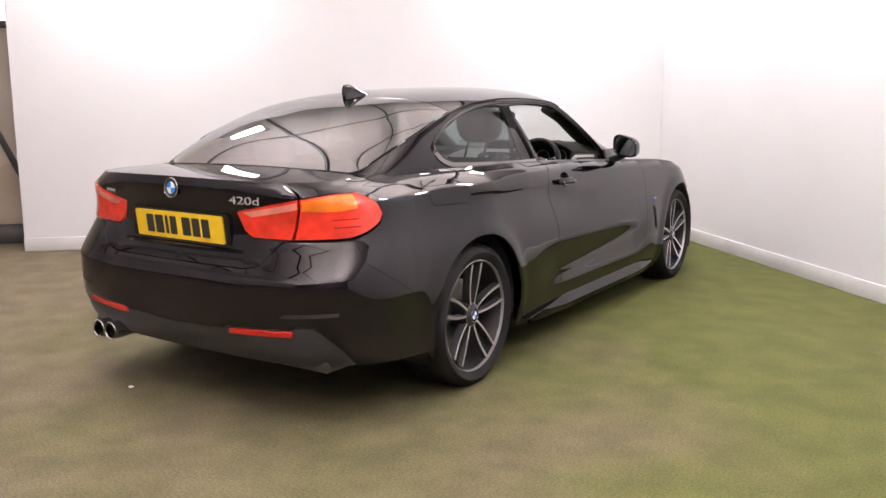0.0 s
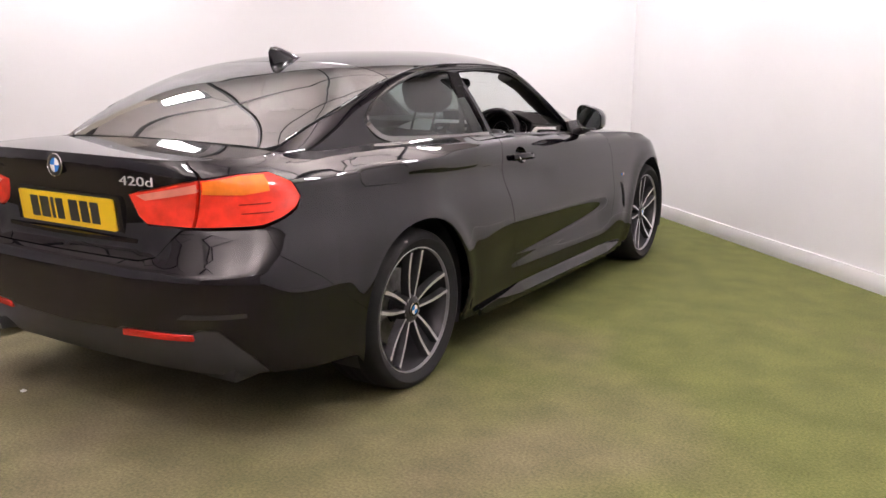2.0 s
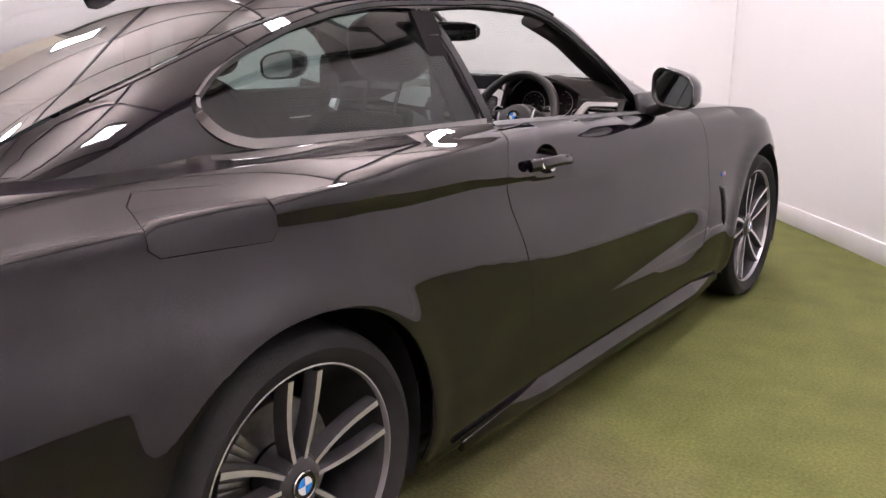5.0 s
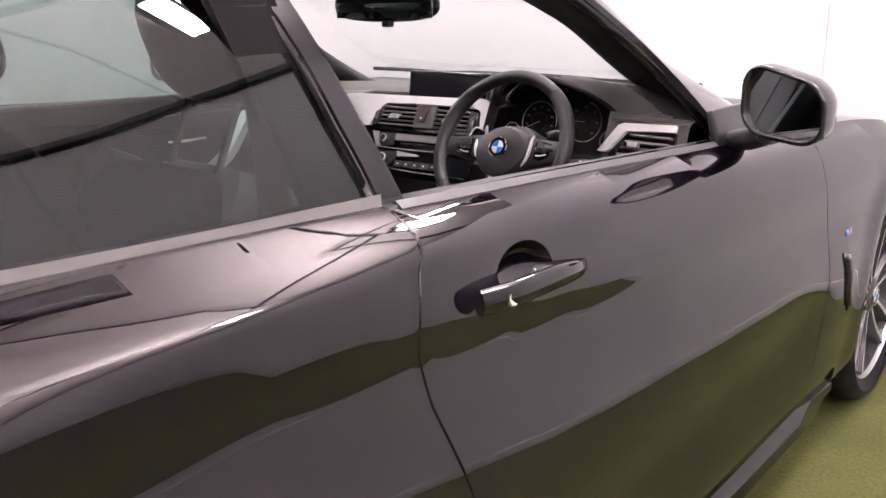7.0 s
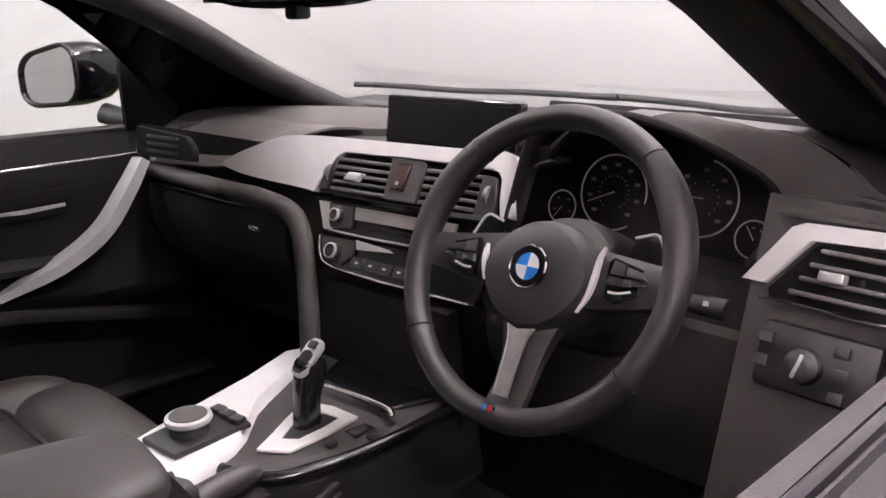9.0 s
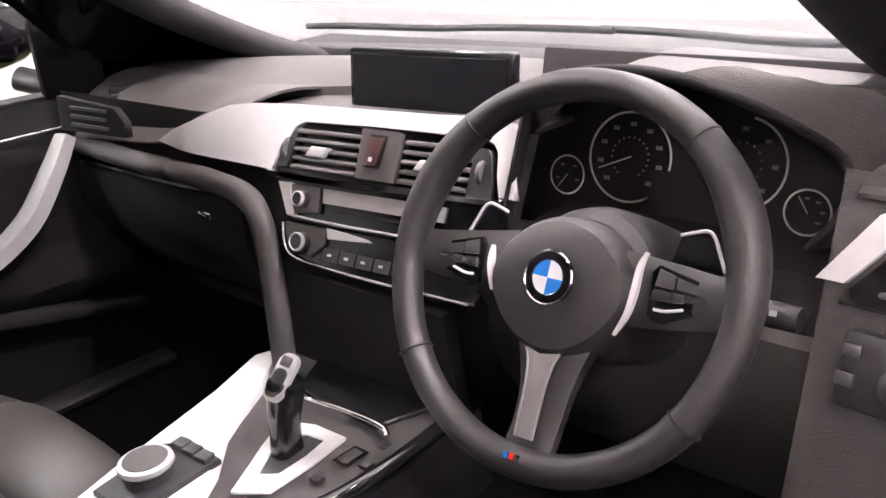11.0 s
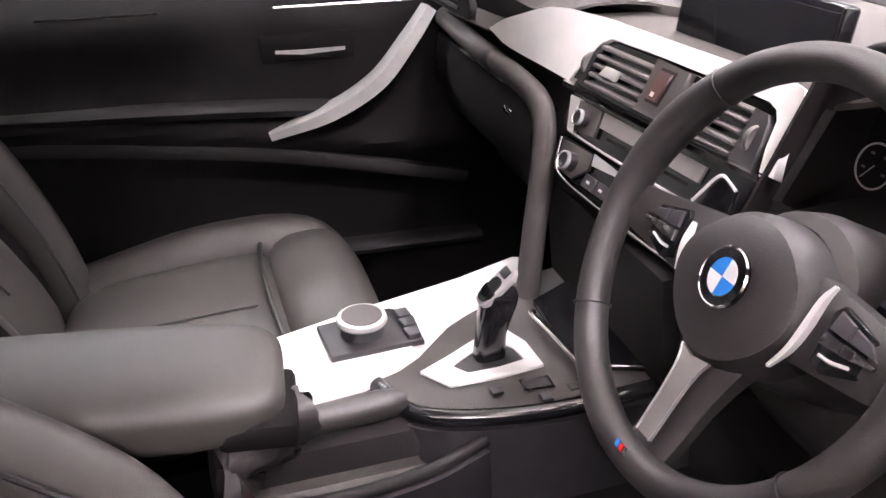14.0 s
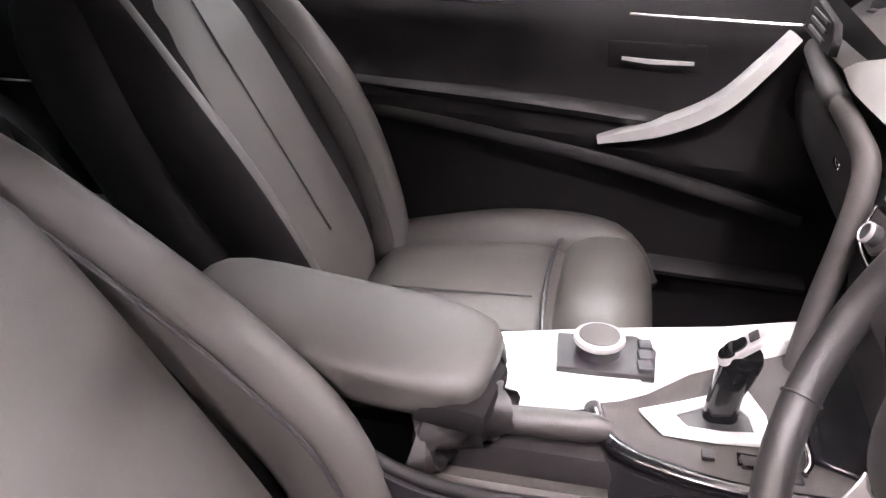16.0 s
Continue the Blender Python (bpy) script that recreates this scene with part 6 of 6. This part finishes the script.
sweep("grip", smooth_path([(0.084, 1.30, 0.648), (0.078, 1.36, 0.647), (0.070, 1.425, 0.643)], 5), circle(0.016, 14), GAITER, brake, "leather grip", scales=[0.85, 0.95, 1, 1, 1, 1.03, 1.05, 1.05, 1.03, 0.95, 0.6])


def cushion(name, centre, size, mat, parent, label="", turn=None, p=3.2, q=4.0):
    """A stuffed pad: a rounded block with full sides."""
    bm = bmesh.new()
    bmesh.ops.create_uvsphere(bm, u_segments=36, v_segments=20, radius=1.0)
    for v in bm.verts:
        x, y, z = v.co
        h = (abs(x) ** q + abs(y) ** q) ** (1 / q)
        if h > 1e-6:
            k = math.hypot(x, y) / h
            x, y, h = x * k, y * k, math.hypot(x, y)
        r = (math.hypot(v.co.x, v.co.y) ** p + abs(z) ** p) ** (1 / p)
        v.co = Vector((x / r * size[0] / 2, y / r * size[1] / 2, z / r * size[2] / 2))
    if turn is not None:
        bmesh.ops.rotate(bm, cent=(0, 0, 0), matrix=turn.to_3x3(), verts=bm.verts)
    bmesh.ops.translate(bm, vec=centre, verts=bm.verts)
    return part(name, bm, mat, parent, label, angle=80)


armrest = new("armrest")
armrest.parent = car
tagged(armrest, "padded grey leather armrest between the seats")
cushion("armrest_pad", (0.055, 1.115, 0.714), (0.155, 0.37, 0.068), LEATHER, armrest, "grey leather armrest pad", pose(0, 0, 0, -3, 4, -6), 4.0, 5.0)
box("armrest_base", (0.06, 1.01, 0.645), (0.135, 0.24, 0.07), LEATHER_DARK, armrest, 0.02, pose(0, 0, 0, -2, 0, -6))
box("armrest_latch", (0.094, 1.268, 0.686), (0.10, 0.078, 0.030), DOOR_BLACK, armrest, 0.008, pose(0, 0, 0, -3, 0, -6), "black latch under the armrest")


def seat(x, shift, drop, lean, back, full, rise, thick):
    """A front seat: cushion, bolsters, backrest and headrest. shift: metres ahead, drop: cushion height, lean and back: of the backrest, full: of its lower bolsters, rise and thick: of the headrest."""
    top = new("front_seat")
    top.parent = car
    tagged(top, "dark grey leather front seat with side bolsters")
    y0 = shift
    dz = drop
    cushion("seat_cushion", (x, 1.19 + y0, 0.575 + dz), (0.34, 0.36, 0.13), LEATHER, top, "leather seat cushion", pose(0, 0, 0, 5, 0, 0), 3.0, 5.0)
    cushion("cushion_front", (x, 1.405 + y0, 0.588 + dz), (0.43, 0.16, 0.155), LEATHER, top, "leather thigh pad", pose(0, 0, 0, 4, 0, 0), 2.6, 3.0)
    for s in (-1, 1):
        sweep("cushion_bolster", smooth_path([(x + s * 0.185, 0.97 + y0, 0.555 + dz), (x + s * 0.20, 1.10 + y0, 0.575 + dz), (x + s * 0.205, 1.25 + y0, 0.60 + dz), (x + s * 0.195, 1.40 + y0, 0.60 + dz), (x + s * 0.150, 1.46 + y0, 0.545 + dz)], 6), circle(0.052, 16, 0.062), LEATHER, top, "leather cushion bolster", scales=[0.7 + 0.3 * math.sin(math.pi * min(1, 0.15 + 0.7 * k / 24)) for k in range(25)])
    sweep("seat_seam", [(x + u, 1.318 + y0 + 0.010 * (u / 0.17) ** 2, 0.652 + dz - 0.02 * (abs(u) / 0.17) ** 4) for u in steps(-0.165, 0.165, 15)], circle(0.004, 6), SATIN_BLACK, top)
    sweep("seat_seam", [(x + 0.06, y, 0.640 + dz + 0.05 * (y - 1.15 - y0)) for y in steps(1.08 + y0, 1.30 + y0, 8)], circle(0.002, 6), SATIN_BLACK, top)
    up = Vector((0, -math.sin(radians(lean)), math.cos(radians(lean))))
    fwd = Vector((0, math.cos(radians(lean)), math.sin(radians(lean))))
    foot = Vector((x, 1.0 + y0 + back, 0.60 + 0.6 * dz))
    turn = pose(0, 0, 0, lean, 0, 0)
    cushion("backrest_panel", foot + up * 0.23 + fwd * (0.55 * full), (0.30 + 0.8 * full, 0.12, 0.66), LEATHER, top, "leather backrest", turn, 4.0, 4.0)
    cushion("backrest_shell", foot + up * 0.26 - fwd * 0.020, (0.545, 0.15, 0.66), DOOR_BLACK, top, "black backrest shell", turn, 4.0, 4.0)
    for s in (-1, 1):
        pts = [foot + up * h + fwd * f + Vector((s * w, 0, 0)) for h, f, w in ((-0.12, 0.02 + full, 0.160), (-0.02, 0.045 + full, 0.185), (0.10, 0.060 + full, 0.205), (0.22, 0.062 + 0.4 * full, 0.215), (0.36, 0.045, 0.21), (0.50, 0.015, 0.185), (0.58, -0.02, 0.165))]
        path = smooth_path(pts, 5)
        bm = add_sweep(bmesh.new(), path, circle(0.040, 24, 0.060), tuple(fwd), [0.62 + 0.38 * math.sin(math.pi * min(1, 0.1 + 0.8 * k / len(path))) for k in range(len(path))])
        bmesh.ops.recalc_face_normals(bm, faces=bm.faces)
        # Passenger seat only: faces turned outward take the black material.
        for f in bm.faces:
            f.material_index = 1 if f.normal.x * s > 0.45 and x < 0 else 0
        part("backrest_bolster", bm, [LEATHER, DOOR_BLACK], top, "leather backrest bolster, outward faces black on the passenger seat", angle=50)
        sweep("seat_seam", [p + fwd * 0.030 + Vector((-s * 0.043, 0, 0)) for p in path[2:-2]], circle(0.003, 6), SATIN_BLACK, top, up=tuple(fwd))
    sweep("seat_seam", [foot + up * h + fwd * 0.061 + Vector((0.02, 0, 0)) for h in steps(0.05, 0.48, 10)], circle(0.002, 6), SATIN_BLACK, top, up=tuple(fwd))
    head = foot + up * 0.70 + Vector(rise)
    cushion("headrest", head, (0.26, thick, 0.20), LEATHER_DARK, top, "leather headrest", pose(0, 0, 0, lean - 14, 0, 0), 3.0, 3.0)
    for s in (-1, 1):
        sweep("headrest_post", [foot + up * 0.54 + fwd * 0.02 + Vector((s * 0.06, 0, 0)), head + Vector((s * 0.06, 0, -0.06))], circle(0.006, 10), SATIN_BLACK, top, up=(0, 1, 0))
    box("seat_base", (x, 1.16 + y0, 0.40 + dz), (0.44, 0.44, 0.20), SATIN_BLACK, top, 0.03)
    return top


seat(-0.365, 0.0, -0.075, 29.0, -0.057, 0.0, (0, 0.19, 0.0), 0.11)
seat(0.372, 0.11, -0.16, 34.0, -0.02, 0.05, (0, 0.178, 0.095), 0.15)
box("belt_buckle", (0.160, 1.25, 0.548), (0.03, 0.05, 0.09), SATIN_BLACK, car, 0.008, label="black belt buckle with a red button")
box("buckle_button", (0.160, 1.252, 0.596), (0.02, 0.03, 0.012), RED, car, 0.004, label="red belt buckle button")

# ---- doors inside, rear cabin, linings ----
for sd in (1, -1):
    def card(y, v, sd=sd):
        z = 0.980 - 0.025 * (y - 0.8) - (0.040 if sd > 0 else 0) - 0.65 * v
        x = 0.710 - 0.080 * math.sin(min(1, v / 0.12) * math.pi / 2) - 0.022 * min(1, v / 0.4)
        arm = math.exp(-((z - (0.775 - 0.14 * max(0, y - 1.0))) / 0.04) ** 2) * (1 if 0.75 < y < 1.75 else 0.6)
        if sd > 0:
            return (min(0.745, x + 0.075), y, z)
        return (sd * (x - 0.035 * arm + 0.02 * v), y, z)
    dc = sheet("door_card", card, steps(0.30, 1.98, 48), steps(0, 1, 40), DOOR_BLACK, car, "black door trim panel", thick=0.012)
    sweep("door_ledge", [Vector((sd * (0.727 if sd < 0 else 0.748), y, 0.980 - 0.025 * (y - 0.8) - (0.034 if sd > 0 else 0))) for y in steps(0.80, 1.90, 16)], [(-0.024, -0.02), (0.014, -0.02), (0.012, 0.006), (0.0, 0.012), (-0.020, 0.004)], LEATHER_DARK, dc, "black padded window ledge")
    if sd < 0:
        pull = smooth_path([(-0.598, 1.655, 0.918), (-0.590, 1.615, 0.868), (-0.582, 1.555, 0.805), (-0.580, 1.47, 0.760), (-0.588, 1.37, 0.728)], 8)
        sweep("pull_handle", pull, [(-0.008, -0.019), (0.009, -0.017), (0.011, 0.0), (0.009, 0.017), (-0.008, 0.019)], SATIN_SILVER, dc, "satin silver door pull", up=(1, 0, 0), scales=[1.0 + 0.25 * math.sin(math.pi * k / 32) - 0.6 * max(0, k / 32 - 0.75) * 2 for k in range(33)])
        box("handle_recess", (-0.628, 1.45, 0.862), (0.012, 0.16, 0.05), DOOR_BLACK, dc, 0.012, label="dark handle recess")
        sweep("release_handle", [(-0.612, 1.395, 0.861), (-0.604, 1.44, 0.860), (-0.604, 1.51, 0.861)], [(-0.004, -0.006), (0.004, -0.006), (0.004, 0.006), (-0.004, 0.006)], SATIN_SILVER, dc, "bright silver door release", scales=[0.4, 0.6, 0.45])
        sweep("accent_strip", [(-0.628, y, 0.930 - 0.012 * (y - 1.4)) for y in steps(1.40, 1.72, 8)], circle(0.0022, 6), TRIM_BRIGHT, dc, "thin chrome strip")
        sweep("accent_strip", [(-0.636, y, 0.930 - 0.012 * (y - 1.4)) for y in steps(1.04, 1.22, 6)], circle(0.0022, 6), TRIM_BRIGHT, dc, "thin chrome strip")
        sweep("armrest_ledge", smooth_path([(-0.618, 0.86, 0.800), (-0.605, 1.0, 0.793), (-0.598, 1.2, 0.785), (-0.600, 1.38, 0.772), (-0.606, 1.5, 0.760)], 6), [(-0.05, -0.012), (0.014, -0.012), (0.020, 0.0), (0.010, 0.010), (-0.05, 0.012)], DOOR_LIP, dc, "black padded armrest ledge")
        sweep("pocket_lip", smooth_path([(-0.600, 0.95, 0.752), (-0.594, 1.15, 0.728), (-0.590, 1.37, 0.695), (-0.592, 1.55, 0.652), (-0.600, 1.72, 0.606)], 6), [(-0.03, -0.010), (0.010, -0.012), (0.014, 0.0), (0.008, 0.010), (-0.03, 0.012)], DOOR_LIP, dc, "raised edge of the door pocket")
        sweep("pocket_lip", smooth_path([(-0.598, 1.30, 0.500), (-0.590, 1.5, 0.492), (-0.596, 1.75, 0.480)], 6), [(-0.03, -0.008), (0.008, -0.010), (0.012, 0.0), (0.006, 0.008), (-0.03, 0.010)], DOOR_LIP, dc)
        lathe("tweeter", [(0, 0.004), (0.03, 0.004), (0.034, 0)], (-0.622, 1.70, 0.80), (1, 0, 0), DOOR_BLACK, dc, "speaker grille", n=24)
    sheet("rear_side_trim", lambda y, v, sd=sd: (sd * (0.70 - 0.05 * v), y, 0.99 - 0.6 * v), steps(-0.25, 0.82, 16), steps(0, 1, 8), DOOR_BLACK, car, "black rear side trim", thick=0.01)
    sweep("side_accent", [(sd * 0.655, y, 0.725) for y in steps(0.10, 0.42, 6)], circle(0.003, 6), CHROME, dc)
    if sd < 0:
        plate("corner_trim", [(1.690, 0.940), (1.80, 0.935), (1.80, 1.00), (1.735, 1.075), (1.705, 1.105), (1.690, 1.08)], 0.012, Matrix(((0, 0, 1, -0.722), (1, 0, 0, 0), (0, 1, 0, 0), (0, 0, 0, 1))), DOOR_BLACK, dc, "black mirror corner trim")
    # inner pillar linings
    sweep("pillar_lining", [Vector((sd * (rail(y)[0] - 0.050), y, rail(y)[1] - 0.030)) for y in steps(1.46, 2.19, 20)], circle(0.050, 14, 0.026), CLOTH, car, "charcoal windscreen pillar lining")
    sheet("belt_pillar", lambda u, v, sd=sd: (sd * (0.735 - 0.10 * u), 0.815 - 0.07 * u - 0.09 * v, 0.99 + 0.29 * u), steps(0, 1, 8), steps(0, 1, 4), DOOR_BLACK, car, "black centre pillar lining", thick=0.012)
    sweep("seat_belt", [(sd * 0.655, 0.72, 1.22), (sd * 0.67, 0.73, 0.95), (sd * 0.665, 0.78, 0.55)], [(-0.024, -0.001), (0.024, -0.001), (0.024, 0.001), (-0.024, 0.001)], SATIN_BLACK, car, "black seat belt webbing", up=(1, 0, 0))
sheet("headlining", lambda u, v: (lambda y: Vector((rail(y)[0] * 0.97 * v, y, float(cabin_top(rail(y)[0] * 0.97 * v, y)[2]) - 0.035)))(0.22 + 1.17 * u), steps(0, 1, 20), steps(-1, 1, 20), CLOTH, car, "charcoal headlining", thick=0.008)
box("cabin_floor", (0, 1.05, 0.245), (1.42, 2.0, 0.03), CARPET, car, 0.005, label="black carpet")
box("footwell_wall", (0, 2.06, 0.60), (1.45, 0.03, 0.72), CARPET, car, 0.005, label="black footwell carpet")
cushion("rear_seat_back", (0, 0.12, 0.72), (1.20, 0.20, 0.62), LEATHER_DARK, car, "black leather rear seat back", pose(0, 0, 0, 24, 0, 0), 4.0, 6.0)
cushion("rear_seat_cushion", (0, 0.42, 0.46), (1.20, 0.55, 0.22), LEATHER_DARK, car, "black leather rear seat cushion", None, 4.0, 6.0)
box("parcel_shelf", (0, -0.20, 0.985), (1.28, 0.44, 0.02), CLOTH, car, 0.005, label="charcoal parcel shelf")
for x in (-0.33, 0.33):
    cushion("rear_headrest", (x, -0.03, 1.06), (0.26, 0.10, 0.14), LEATHER_DARK, car, "black rear headrest", None, 3.0, 4.0)
# inner mirror, wipers
rvm = new("rear_view_mirror")
rvm.parent = car
tagged(rvm, "black interior rear-view mirror")
cushion("mirror_case", (0.13, 1.49, 1.215), (0.255, 0.03, 0.07), GLOSS_BLACK, rvm, "", pose(0, 0, 0, 0, 0, 14), 3.0, 4.0)
box("mirror_face", (0.136, 1.4745, 1.215), (0.235, 0.003, 0.054), material("inner_mirror_silver", (0.6, 0.62, 0.62), 0.02, 1.0), rvm, 0.001, pose(0, 0, 0, 0, 0, 14), "dimmed mirror glass")
box("mirror_sensor", (0.138, 1.485, 1.176), (0.022, 0.02, 0.014), SATIN_BLACK, rvm, 0.004)
sweep("mirror_stalk", [(0.12, 1.51, 1.23), (0.06, 1.53, 1.27), (0.0, 1.53, 1.31)], circle(0.012, 10), SATIN_BLACK, rvm, up=(1, 0, 0))
for x0, x1 in ((-0.55, 0.05), (0.02, 0.58)):
    sweep("wiper_arm", [Vector((x, 2.235 - 0.12 * (abs(x) / 0.6) ** 2 - 0.02 * (x - x0), float(cabin_top(x, min(2.2, 2.235 - 0.12 * (abs(x) / 0.6) ** 2 - 0.02 * (x - x0)))[2]) + 0.015)) for x in steps(x0, x1, 10)], circle(0.006, 8), SATIN_BLACK, car, "black wiper arm")
box("scuttle", (0, 2.245, 0.945), (1.38, 0.14, 0.05), SATIN_BLACK, car, 0.01, label="black scuttle panel below the windscreen")


# ---- litter on the turf ----
bm = bmesh.new()
ring = [bm.verts.new((-0.44 + 0.016 * math.cos(a) * (1 + 0.3 * math.sin(3 * a)), -0.915 + 0.011 * math.sin(a), 0.003 + 0.003 * math.sin(2 * a))) for a in steps(0, 2 * math.pi, 13)[:-1]]
peak = bm.verts.new((-0.441, -0.914, 0.011))
for a, b in zip(ring, [*ring[1:], ring[0]]):
    bm.faces.new((a, b, peak))
bm.faces.new(ring[::-1])
tagged(part("paper_scrap", bm, SKIRT), "tiny white paper scrap lying on the turf", "litter")
